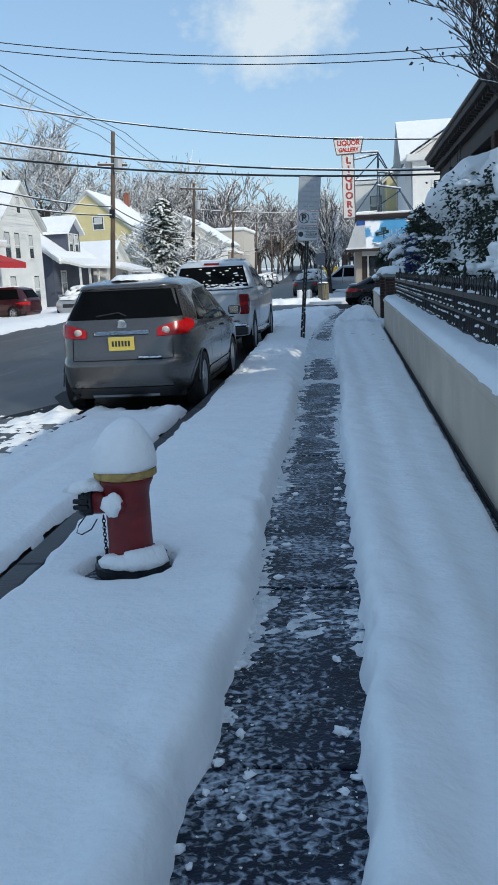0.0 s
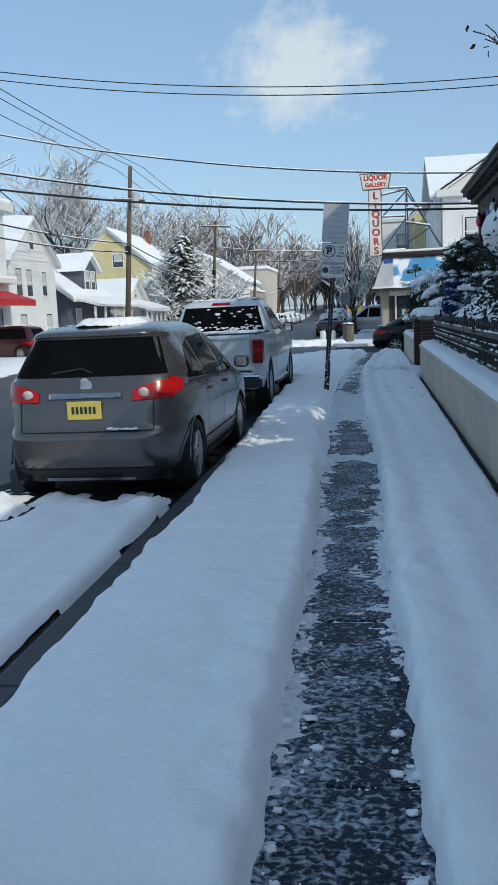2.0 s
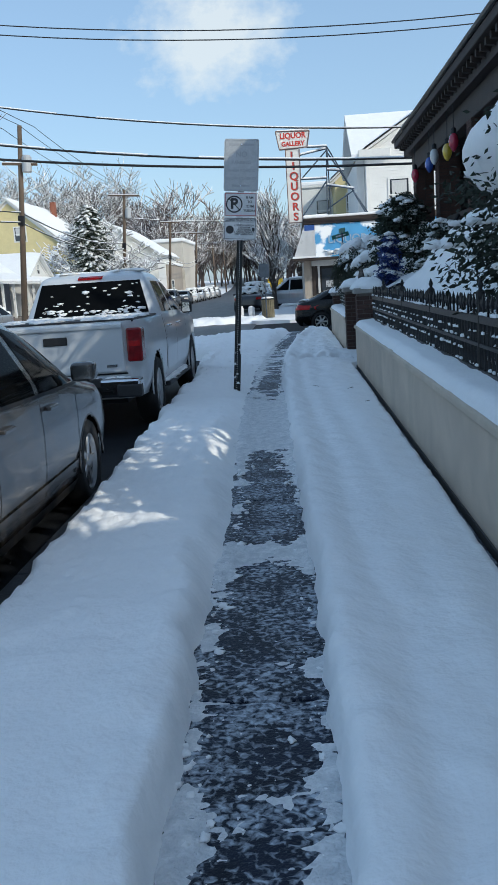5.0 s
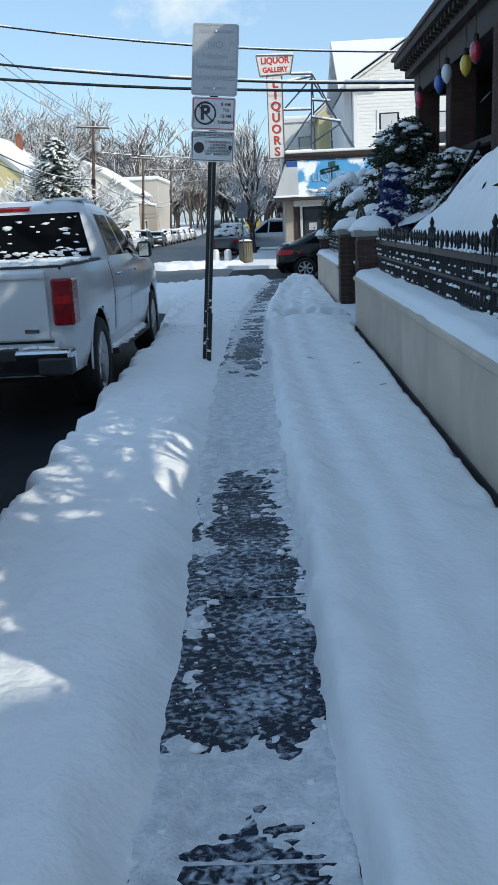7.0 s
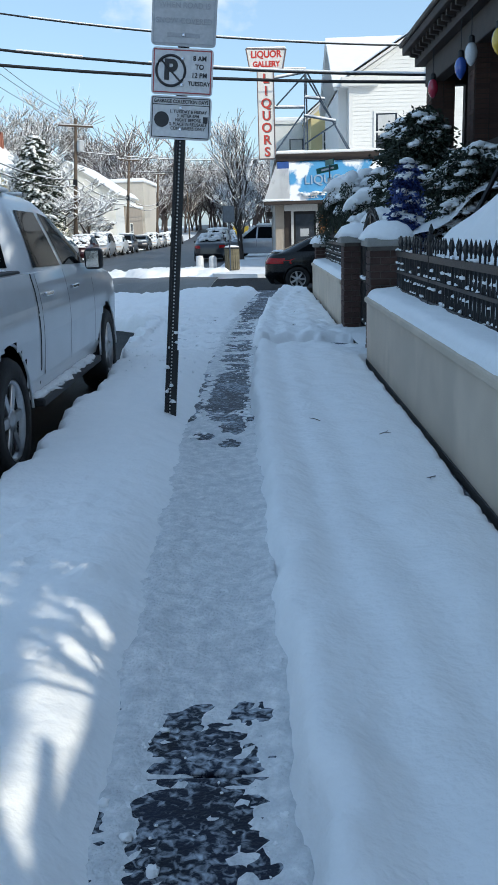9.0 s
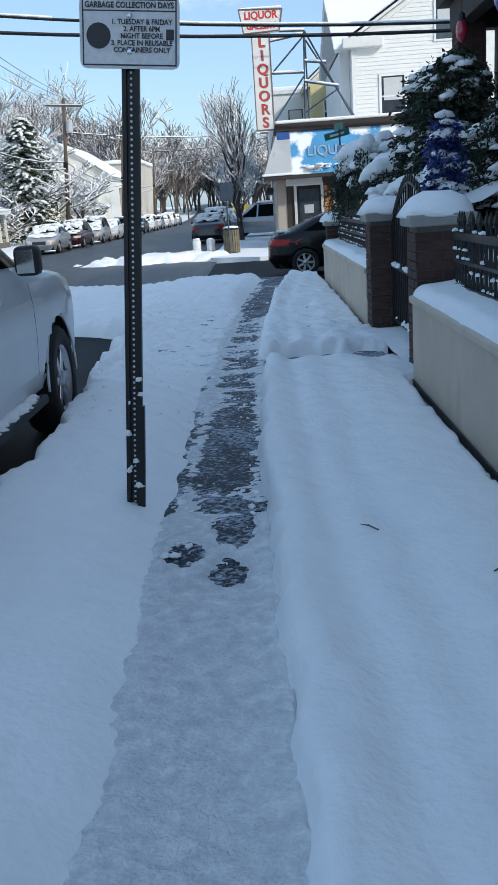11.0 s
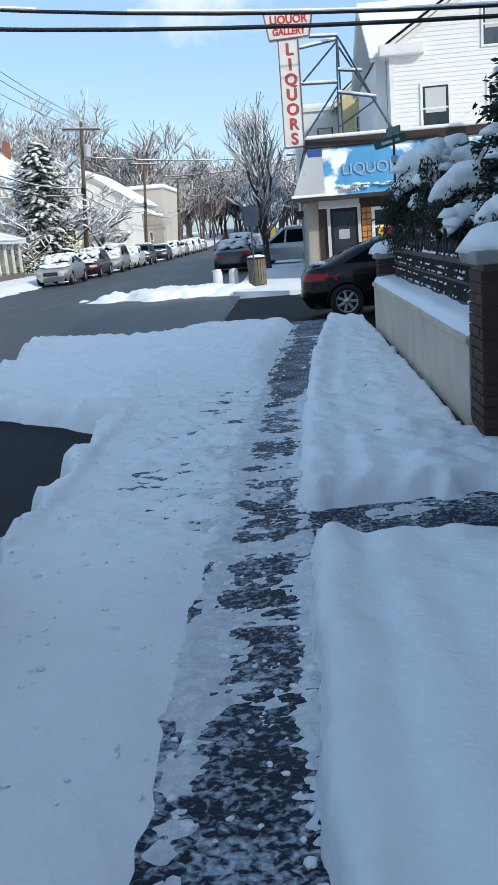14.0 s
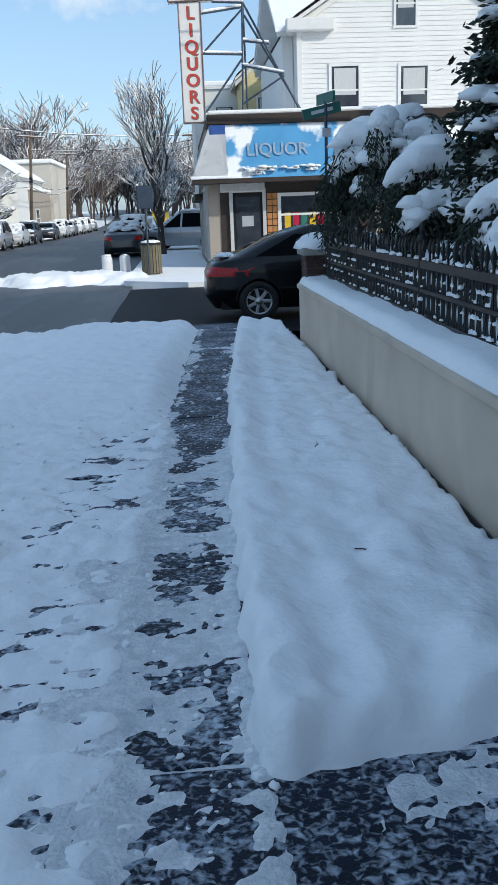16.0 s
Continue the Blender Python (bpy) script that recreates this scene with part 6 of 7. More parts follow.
LEAN = 4.5
POLES = [(-13.7, 14.0, 10.3), (-13.75, 52.0, 10.3), (-13.85, 80.0, 10.0), (-13.3, 103.0, 9.4), (-13.6, 132.0, 9.8)]
for i, (x, y, h) in enumerate(POLES):
    utility_pole(x, y, h, ([(h - 1.9, 1.8)] if i == 1 else [(h - 0.5, 2.6)] if i == 2 else [(h - 0.6, 2.2)]), "weathered wooden utility pole with cables, leaning to the road", i in (1, 2), LEAN)
for x, y, h in ((1.9, 96, 8.5), (9.2, 44, 13.0), (9.2, 35.2, 5.6), (-30, 43.5, 17.2), (-13.8, 165, 9), (-14.5, 200, 10)):
    utility_pole(x, y, h, [(h - 0.6, 2.2)], "distant wooden utility pole")


def cable(a, c, sag, r, snowy, label="thin black overhead cable strung between poles"):
    a, c = Vector(a), Vector(c)
    pts = [a.lerp(c, t) - Vector((0, 0, sag * 4 * t * (1 - t))) for t in np.linspace(0, 1, 25)]
    o = thing("overhead_cable", pose(0, 0, 0), label, "cable", "overhead cables")
    part("line", tube(bmesh.new(), pts, r, 5), WIRE, o)
    if snowy:
        b = bmesh.new()
        k = 0
        while k < 24:
            n = random.randint(1, 3)
            seg = pts[k:k + n + 1]
            if len(seg) > 1:
                tube(b, [p + Vector((0, 0, r * 1.1)) for p in seg], [r * random.uniform(0.8, 1.1) for _ in seg], 5)
            k += n + (1 if random.random() < snowy else 0)
        part("snow_line", b, SNOW_FAR, o, "line of snow on the cable")["kind"] = "stuff"
    return o


for (xa, ya, ha), (xb, yb, hb) in zip(POLES, POLES[1:]):
    for dx, dz in ((-0.8, -0.25), (0.8, -0.25), (0.0, -0.1)):
        cable((xa + dx + 0.079 * (ha + dz), ya, ha + dz), (xb + dx + 0.079 * (hb + dz), yb, hb + dz), 0.35, 0.016, 0)
    for dz in (-4.4, -4.9):
        cable((xa + 0.079 * (ha + dz), ya, ha + dz), (xb + 0.079 * (hb + dz), yb, hb + dz), 0.6, 0.03, 0.4, "thick telephone cable edged with snow")
# across the road
for za, zb, sag, r, sn, y in ((16.7, 11.5, 1.6, 0.024, 0, 44), (16.3, 11.15, 1.6, 0.024, 0, 44), (14.5, 7.2, 1.7, 0.030, 0.3, 43.5), (12.1, 5.0, 1.85, 0.034, 0.4, 35.2), (10.55, 4.85, 1.5, 0.040, 0, 35.2)):
    cable((-30, y, za), (9.2, y, zb), sag, r, sn, "cable across the road, edged with snow" if sn else "thin black cable strung across the road")
for k, (x, y) in enumerate(((-13.25, 80), (-12.7, 103), (-13.0, 132))):
    cable((x, y, 7.6), (1.9, 96, 7.9 - 0.4 * k), 0.4, 0.03, 0.2, "far cable across the road with snow")


# ---- trees ----
def grow(seed, height, trunk, levels=5, spread=0.6, kids=3, first=0.3, droop=0.0, taper=0.62, twig=0.006, upright=0.35):
    """The limbs of a bare tree as (points, radii) runs."""
    rnd = random.Random(seed)
    runs = []

    def limb(p, d, length, r, level):
        pts, rs = [p], [r]
        n = 4
        for k in range(n):
            d = (d + Vector((rnd.gauss(0, 0.13), rnd.gauss(0, 0.13), rnd.gauss(0.03 * upright, 0.08) - droop * level * 0.03))).normalized()
            p = p + d * length / n
            pts.append(p)
            rs.append(max(r * (1 - (k + 1) / n * (1 - taper)), twig))
        runs.append((pts, rs, level))
        if level >= levels:
            return
        cnt = kids + (1 if rnd.random() < 0.5 else 0) + (2 if level == 0 else 0)
        for k in range(cnt):
            t = first + (1 - first) * (k + rnd.random()) / cnt if level == 0 else rnd.uniform(0.25, 1.0)
            i = min(int(t * n), n - 1)
            q = pts[i].lerp(pts[i + 1], t * n - i)
            a = rnd.uniform(0, math.tau)
            side = Vector((math.cos(a), math.sin(a), 0))
            nd = (d * (1 - spread) + side * spread + Vector((0, 0, upright * spread))).normalized()
            limb(q, nd, length * rnd.uniform(0.52, 0.78), max(rs[i] * rnd.uniform(0.45, 0.65), twig), level + 1)
    limb(Vector((0, 0, -0.2)), Vector((rnd.gauss(0, 0.03), rnd.gauss(0, 0.03), 1)).normalized(), height * 0.52, trunk, 0)
    return runs


def tube_raw(vs, fs, pts, rs, n):
    base = len(vs)
    for i, p in enumerate(pts):
        d = pts[min(i + 1, len(pts) - 1)] - pts[max(i - 1, 0)]
        a, b = ring_frame(d)
        for k in range(n):
            vs.append(tuple(p + (a * math.cos(k * math.tau / n) + b * math.sin(k * math.tau / n)) * rs[i]))
    for i in range(len(pts) - 1):
        for k in range(n):
            fs.append((base + i * n + k, base + (i + 1) * n + k, base + (i + 1) * n + (k + 1) % n, base + i * n + (k + 1) % n))


def bare_tree(name, m, seed, height, trunk, label, snow=1.0, category="tree", group="bare trees", leaves=0, **kw):
    t = thing(name, m, label, category, group)
    runs = grow(seed, height, trunk, **kw)
    tv, tf, cv, cf, sv, sf = [], [], [], [], [], []
    rnd = random.Random(seed + 1)
    for pts, rs, lv in runs:
        if lv == 0:
            tube_raw(tv, tf, pts, rs, 8)
        else:
            tube_raw(cv, cf, pts[::2] if lv > 2 else pts, rs[::2] if lv > 2 else rs, 3 if lv > 1 else 5)
        if snow and rnd.random() < min(snow, 1):
            flatness = (pts[-1] - pts[0]).normalized()
            lift = 0.5 + snow * 0.35
            if abs(flatness.z) < 0.93:
                q = [p + Vector((0, 0, r * 0.7 + 0.010 * snow)) for p, r in zip(pts[::2], rs[::2])]
                tube_raw(sv, sf, q, [max(r * 0.75 * lift, 0.010 * snow) + 0.006 * snow for r in rs[::2]], 3)
    part("trunk", (tv, [], tf), BARK, t, smooth=True)
    part("crown", (cv, [], cf), BARK, t)
    if sv:
        part("branch_snow", (sv, [], sf), SNOW_FAR, t, "snow lying along the branches")
    if leaves:
        b = bmesh.new()
        ends = [r[0][-1] for r in runs if r[2] >= 3]
        for k in range(leaves):
            p = rnd.choice(ends) + Vector((rnd.gauss(0, 0.06), rnd.gauss(0, 0.06), rnd.gauss(-0.03, 0.05)))
            s = rnd.uniform(0.02, 0.05)
            a, c = Vector((rnd.gauss(0, 1), rnd.gauss(0, 1), rnd.gauss(0, 1))).normalized() * s, Vector((rnd.gauss(0, 1), rnd.gauss(0, 1), -1)).normalized() * s
            b.faces.new([b.verts.new(q) for q in (p - a * 0.5, p + c, p + a * 0.5, p - c * 0.6)])
        part("dry_leaves", b, BROWN_LEAF, t, "shrivelled brown leaves")
    return t


# snow-laden trees across the road
for i, (x, y, h, s) in enumerate(((-16.0, 80, 8.5, 11), (-17.5, 86, 9.0, 12), (-15.0, 90, 6.6, 13), (-16.5, 96, 6.2, 14), (-15.5, 77, 6.0, 15))):
    bare_tree("snowy_tree", pose(x, y, -0.2, 0, 0, 60 * i), s, h, 0.20, "bare street tree with every twig thick with snow", 2.6, group="snow-laden trees", levels=5, kids=3, spread=0.62, twig=0.016, first=0.18, upright=0.25)
bare_tree("bare_oak", pose(-33, 96, 0.5), 21, 19.0, 0.45, "tall bare oak behind the houses, lined with snow", 1.2, levels=5, kids=4, spread=0.62, twig=0.02, upright=0.45)
bare_tree("bare_oak", pose(-27, 104, 0.5), 22, 15.5, 0.4, "tall bare oak behind the houses, lined with snow", 1.2, levels=5, kids=4, spread=0.62, twig=0.02, upright=0.45)
bare_tree("bare_tree", pose(-42, 90, 0.5), 23, 16, 0.4, "bare tree behind the houses, lined with snow", 1.2, levels=5, kids=3, spread=0.55, twig=0.03)
bare_tree("street_tree", pose(-0.55, 58.0, 0.0, 0, 0, 220), 52, 7.0, 0.15, "slender bare street tree on the far corner", 1.0, levels=4, kids=4, spread=0.36, twig=0.010, first=0.22, upright=0.8)
bare_tree("street_tree", pose(-0.7, 74.0, 0.0, 0, 0, 10), 33, 5.2, 0.12, "slender bare street tree beside the road", 1.2, levels=5, kids=3, spread=0.5, twig=0.014, first=0.22, upright=0.7)
bare_tree("street_tree", pose(-1.0, 92.0, 0.0, 0, 0, 120), 36, 6.0, 0.15, "snow-lined bare street tree beside the road", 1.6, levels=5, kids=3, spread=0.55, twig=0.018, first=0.22, upright=0.6)
bare_tree("leafy_twig_tree", pose(3.3, 12.0, 0.8, 0, 0, 20), 44, 5.4, 0.09, "slim garden tree with twisted twigs and a few brown leaves", 0.35, levels=5, kids=4, spread=0.50, twig=0.006, first=0.35, leaves=3000, upright=0.7, droop=0.2)

# out-of-view tree, its twigs and leaves added to dapple the sun on the bank
bare_tree("dapple_tree", pose(5.2, 8.8, 0.7, 0, 0, 75), 47, 8.2, 0.16, "unseen bare tree added between the houses to break the sun into dapples", 1.7, levels=4, kids=4, spread=0.62, twig=0.02, first=0.3, upright=0.4, leaves=1600)


def far_woods():
    rnd = random.Random(5)
    vs, fs, sv, sf = [], [], [], []
    protos = [grow(60 + i, 17, 0.3, levels=4, kids=4, spread=0.5, twig=0.04, upright=0.5) for i in range(4)]
    for k in range(270):
        y = rnd.uniform(165, 330) if k < 175 else rnd.uniform(238, 320)
        x = rnd.uniform(-150, 45) * (y / 220) if k < 175 else rnd.uniform(-48, 22)
        if -20 < x - bend(y) < 2 and y < 235:
            x = x - 24 if rnd.random() < 0.6 else x + 22
        sc = rnd.uniform(0.75, 1.25)
        a = rnd.uniform(0, math.tau)
        R = Matrix.Translation((x, y, hill(x, y) - 0.3)) @ Matrix.Rotation(a, 4, "Z") @ Matrix.Scale(sc, 4)
        for pts, rs, lv in rnd.choice(protos):
            q = [R @ p for p in pts[::2]]
            tube_raw(vs, fs, q, [r * sc for r in rs[::2]], 3)
            if lv >= 2 and rnd.random() < 0.7:
                tube_raw(sv, sf, [p + Vector((0, 0, 0.07)) for p in q], [0.045] * len(q), 3)
    w = thing("far_woods", pose(0, 0, 0), "grey leafless woods on the rise, lightly lined with snow", "woods", kind="stuff")
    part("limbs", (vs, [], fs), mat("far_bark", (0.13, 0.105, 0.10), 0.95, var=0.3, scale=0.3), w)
    part("limb_snow", (sv, [], sf), SNOW_FAR, w)


far_woods()


# ---- shrubs ----
def evergreen(name, m, seed, h, r, label, fronds=170, snow=0.6, material=None, shape="round", droop=0.35, size=0.10, group="snowy evergreens", snow_size=0.13):
    """An evergreen shrub: a stem, dense sprays of small leaves and pads of snow lying on the sprays."""
    rnd = random.Random(seed)
    t = thing(name, m, label, "shrub", group)
    part("stem", tube(bmesh.new(), [(0, 0, -0.2), (0, 0, h * 0.85)], [0.05 + h * 0.015, 0.01], 7), BARK, t)
    lv, lf = [], []
    sb = bmesh.new()
    for k in range(fronds):
        z = h * rnd.uniform(0.04, 1.0) ** 0.9
        u = z / h
        rr = r * {"round": math.sqrt(max(1 - (2 * u - 0.85) ** 2 / 1.35, 0.02)), "cone": (1 - u) ** 0.8 + 0.05, "column": 0.75 * math.sqrt(max(1 - u ** 3, 0.02))}[shape]
        a = rnd.uniform(0, math.tau)
        out = Vector((math.cos(a), math.sin(a), 0))
        p0 = out * rr * rnd.uniform(0.05, 0.4) + Vector((0, 0, z))
        L = rr * rnd.uniform(0.6, 0.95)
        n = 7
        pts = [p0 + out * L * i / n + Vector((0, 0, L * (0.30 * (i / n) - droop * 1.6 * (i / n) ** 2))) for i in range(n + 1)]
        for i, p in enumerate(pts):
            for j in range(9):
                q = p + Vector((rnd.gauss(0, 0.07), rnd.gauss(0, 0.07), rnd.gauss(-0.02, 0.05))) * (0.6 + r * 0.5)
                s = size * rnd.uniform(0.4, 1.0)
                d = (out * rnd.uniform(0.2, 1) + Vector((rnd.gauss(0, 0.5), rnd.gauss(0, 0.5), rnd.gauss(-0.35, 0.4)))).normalized()
                e = d.cross(Vector((rnd.gauss(0, 1), rnd.gauss(0, 1), rnd.gauss(0, 1)))).normalized()
                b0 = len(lv)
                lv += [tuple(q), tuple(q + d * s * 0.5 + e * s * 0.22), tuple(q + d * s), tuple(q + d * s * 0.5 - e * s * 0.22)]
                lf.append((b0, b0 + 1, b0 + 2, b0 + 3))
        if rnd.random() < snow:
            for i in range(2, n + 1):
                s = snow_size * rnd.uniform(0.6, 1.2) * (0.7 + r * 0.35) * (1.1 - 0.5 * i / n)
                blob(sb, pts[i] + Vector((0, 0, 0.05)), s, seed=k * 9 + i, n=7 if snow_size < 0.18 else 10, rough=0.45, flat=0.35, stretch=(1.15, 1.15, 0.62))
    part("foliage", (lv, [], lf), material or LEAF, t)
    part("snow_load", sb, SNOW, t, "pads of snow weighing the sprays down", smooth=True)
    return t


def snow_drape(t, h, r, seed):
    """A heavy sheet of snow sagging over the top of a shrub, with a ragged lower edge and thick rims."""
    vs, fs = [], []
    na, nt = 84, 40
    for j in range(nt + 1):
        for i in range(na):
            a, th = math.tau * i / na, 2.1 * j / nt
            d = Vector((math.sin(th) * math.cos(a), math.sin(th) * math.sin(a), math.cos(th)))
            n = fbm(d.x + seed, d.y + 0.6 * d.z, 2.6, seed) + 0.35 * noise.noise(d * 9)
            edge = 1.12 + 0.75 * noise.noise(Vector((math.cos(a) * 2.2, math.sin(a) * 2.2, seed))) + 0.25 * noise.noise(Vector((math.cos(a) * 7, math.sin(a) * 7, seed)))
            left = min(edge - th, 0.34 + 1.0 * fbm(d.x, d.y + d.z, 3.1, seed + 4) + 1.2 * max(0.75 - th, 0))
            u = min(max((left + 0.10) / 0.24, 0.0), 1.0)
            k = 0.70 + 0.09 * n + 0.40 * math.sqrt(u)
            vs.append((d.x * r * k, d.y * r * k, h * 0.48 + d.z * h * 0.56 * k))
    for j in range(nt):
        for i in range(na):
            q = ((j, i), (j, (i + 1) % na), (j + 1, (i + 1) % na), (j + 1, i))
            fs.append(tuple(p[0] * na + p[1] for p in q)[::-1])
    return part("snow_drape", (vs, [], fs), SNOW, t, "heavy smooth snow draped over the crown", smooth=True)


def weeping(name, m, seed, h, r, arches, label):
    """A weeping shrub: arching limbs, hanging leafy strands, and smooth snow lying along the arches."""
    rnd = random.Random(seed)
    t = thing(name, m, label, "shrub", "snowy evergreens")
    wood, sb = bmesh.new(), bmesh.new()
    tube(wood, [(0, 0, -0.2), (0.02, 0, h * 0.75)], [0.06, 0.03], 7)
    lv, lf = [], []
    for k in range(arches):
        a = k * 2.4 + rnd.uniform(-0.3, 0.3)
        out = Vector((math.cos(a), math.sin(a), 0))
        z0, L = h * rnd.uniform(0.35, 0.80), r * rnd.uniform(0.65, 1.1)
        rise, fall = h * rnd.uniform(0.15, 0.26), rnd.uniform(0.5, 0.8) * h
        pts = [Vector((0, 0, z0)) + out * L * (1 - (1 - u) ** 1.4) + Vector((0, 0, rise * math.sin(min(u * 2.2, 1.57)) - fall * max(u - 0.3, 0) ** 1.6)) for u in np.linspace(0, 1, 13)]
        tube(wood, pts, [0.016 - 0.001 * i for i in range(13)], 4)
        for i in range(2, 13):
            for j in range(5):
                top = pts[i] + Vector((rnd.gauss(0, 0.06), rnd.gauss(0, 0.06), -0.01))
                n = rnd.randint(3, 7)
                sway = Vector((rnd.gauss(0, 0.25), rnd.gauss(0, 0.25), -1)) * 0.055 + out * 0.012
                for q in range(n):
                    p = top + sway * q
                    for g in (-1, 1):
                        d = (sway.normalized() * 0.8 + Vector((rnd.gauss(0, 0.5), rnd.gauss(0, 0.5), 0)) * g).normalized()
                        e = d.cross(Vector((rnd.gauss(0, 1), rnd.gauss(0, 1), 0.2))).normalized()
                        s, b0 = rnd.uniform(0.05, 0.09), len(lv)
                        lv += [tuple(p), tuple(p + d * s * 0.5 + e * s * 0.13), tuple(p + d * s), tuple(p + d * s * 0.5 - e * s * 0.13)]
                        lf.append((b0, b0 + 1, b0 + 2, b0 + 3))
        if rnd.random() < 0.95:
            end = rnd.randint(8, 12)
            run = [p + Vector((rnd.gauss(0, 0.015), rnd.gauss(0, 0.015), 0.04)) for p in pts[1:end]]
            m = len(run)
            tube(sb, run, [0.125 * rnd.uniform(0.8, 1.15) * math.sin(math.pi * (0.16 + 0.80 * i / (m - 1))) ** 0.6 for i in range(m)], 11)
            for i in range(2, m - 1, 2):
                blob(sb, run[i] + Vector((rnd.gauss(0, 0.05), rnd.gauss(0, 0.05), -0.02)), 0.10 * rnd.uniform(0.7, 1.2), seed=k * 13 + i, n=10, rough=0.4, flat=0.5, stretch=(1.2, 1.2, 0.8))
    part("stem", wood, BARK, t)
    part("foliage", (lv, [], lf), LEAF, t)
    part("snow_load", sb, SNOW, t, "smooth snow lying along the bowed limbs", smooth=True)
    return t


# along the near wall, then behind the far wall
big = evergreen("round_conifer", pose(2.95, 13.9, 0.95), 4, 1.9, 1.0, "dense dark conifer heaped with snow by the fence", 460, 0.10, shape="round", droop=0.1, size=0.09, snow_size=0.16)
snow_drape(big, 1.95, 1.02, 4.0)
big = evergreen("round_conifer", pose(3.0, 10.3, 0.9), 5, 1.8, 0.85, "dense dark conifer heaped with snow by the fence", 340, 0.10, shape="round", droop=0.1, size=0.09, snow_size=0.16)
snow_drape(big, 1.85, 0.88, 9.0)
for i, (x, y, h, r) in enumerate(((3.5, 17.2, 0.9, 0.9), (3.6, 19.6, 1.2, 1.0), (3.0, 11.2, 1.0, 0.95), (2.8, 8.4, 0.9, 0.75), (3.3, 5.5, 1.1, 0.9), (3.7, 21.3, 0.9, 0.75))):
    low = evergreen("low_shrub", pose(x, y, 0.85), 10 + i, h, r, "low spreading shrub buried in snow behind the fence", 150, 0.35, droop=0.35, group="low shrubs behind the fence", snow_size=0.15)
    snow_drape(low, h * 1.08, r * 1.05, 20.0 + 3 * i)
weeping("weeping_shrub", pose(2.35, 30.4, 0.85), 20, 1.75, 0.78, 30, "drooping evergreen shrub bowed under thick snow")
weeping("weeping_shrub", pose(2.80, 28.9, 0.85), 21, 1.30, 0.85, 26, "drooping evergreen shrub bowed under thick snow")
weeping("weeping_shrub", pose(2.80, 26.8, 0.85), 24, 0.95, 0.75, 24, "low drooping evergreen shrub bowed under thick snow")
evergreen("tall_conifer", pose(3.15, 27.3, 0.9), 22, 2.35, 0.75, "tall dark conifer flecked with snow near the porch", 420, 0.16, shape="column", droop=0.15, size=0.11, snow_size=0.15)
evergreen("tall_conifer", pose(3.0, 28.4, 0.9), 27, 2.3, 0.65, "broad dark conifer topped with snow near the porch", 300, 0.16, shape="column", droop=0.15, size=0.11, snow_size=0.19)
evergreen("round_conifer", pose(3.7, 25.6, 0.9), 26, 1.6, 0.85, "dense dark evergreen dusted with snow near the gate", 240, 0.35, shape="round", droop=0.2)
evergreen("tinsel_tree", pose(2.55, 25.2, 0.7), 23, 1.6, 0.32, "slim tree wrapped in blue tinsel and snow", 130, 0.3, LEAF_BLUE, "cone", 0.3, 0.09)
evergreen("dark_conifer", pose(-15.7, 77.6, 0), 25, 8.4, 2.3, "tall loose evergreen dusted with snow among the street trees", 380, 0.75, shape="column", droop=0.3, size=0.22, snow_size=0.13)

# ---- the far corner ----
solid("corner_pavement", prism(bmesh.new(), [(KX - 0.2, 43.4), (KX + 1.4, 42.1), (12, 42.0), (12, 47.4), (1.0, 47.4), (1.0, 140), (KX - 0.2 + bend(140), 140), (KX - 0.2, 90)], -0.4, -0.01, "z"), SNOW_FAR, "snowy pavement on the far corner", "pavement")
solid("far_pavement", prism(bmesh.new(), [(FARK - 1.9, 36), (FARK - 1.9, 140), (FARK - 6 + bend(140), 140), (FARK - 30, 140), (FARK - 30, 36)], -0.39, 0.02, "z"), SNOW_FAR, "snowy pavement across the road", "pavement")


def bank_height(x, y):
    n = fbm(x, y, 1.2, 40)
    d = math.hypot((x + 3.2) / 3.2, (y - 45.2) / 1.9)
    return ROAD - 0.02 + 0.30 * step(1.0, 0.35, d + 0.45 * n) + 0.07 * fbm(x, y, 5, 4) * step(1.1, 0.6, d)


solid("plough_bank", field(span(-7.0, 0.2, 0.10), span(42.6, 49.5, 0.12), bank_height, ROAD + 0.03), SNOW_FAR, "low dirty bank of ploughed snow at the far corner", "snow", smooth=True)


def kerb_bank(x, y):
    n = fbm(x, y, 0.7, 50)
    e = FARK + bend(y)
    return ROAD - 0.05 + 0.28 * step(e + 0.75, e - 0.3, x + 0.25 * n) + 0.03 * fbm(x, y, 3, 4)


solid("kerb_snow", field(span(FARK - 2.6, FARK + 1.4, 0.22), span(28, 110, 0.45), kerb_bank, ROAD), SNOW_FAR, "bank of snow along the far kerb", "snow", smooth=True)

bin_ = thing("litter_bin", pose(-0.66, 45.6, -0.01), "slatted brown street litter bin", "bin")
part("liner", spun(bmesh.new(), [(0.25, 0.02), (0.25, 0.80)], 18), UNDER, bin_)
for k in range(20):
    a = k * math.tau / 20
    part("slat", bx(-0.036, 0.036, -0.28, -0.255, 0.03, 0.82, 0.004), BARREL, bin_).matrix_basis = pose(0, 0, 0, 0, 0, math.degrees(a))
part("rim", spun(bmesh.new(), [(0.24, 0.80), (0.30, 0.80), (0.30, 0.86), (0.24, 0.86)], 18, cap=False), DARK_METAL, bin_)
part("snow_cap", spun(bmesh.new(), [(0.28, 0.85), (0.25, 0.90), (0.1, 0.93)], 16), SNOW_FAR, bin_)
cs = thing("corner_sign", pose(-0.72, 45.2, 0.0), "grey street sign on a steel post at the far corner", "sign")
part("post", tube(bmesh.new(), [(0, 0, 0), (0, 0, 2.4)], 0.03, 6), GREY_STEEL, cs)
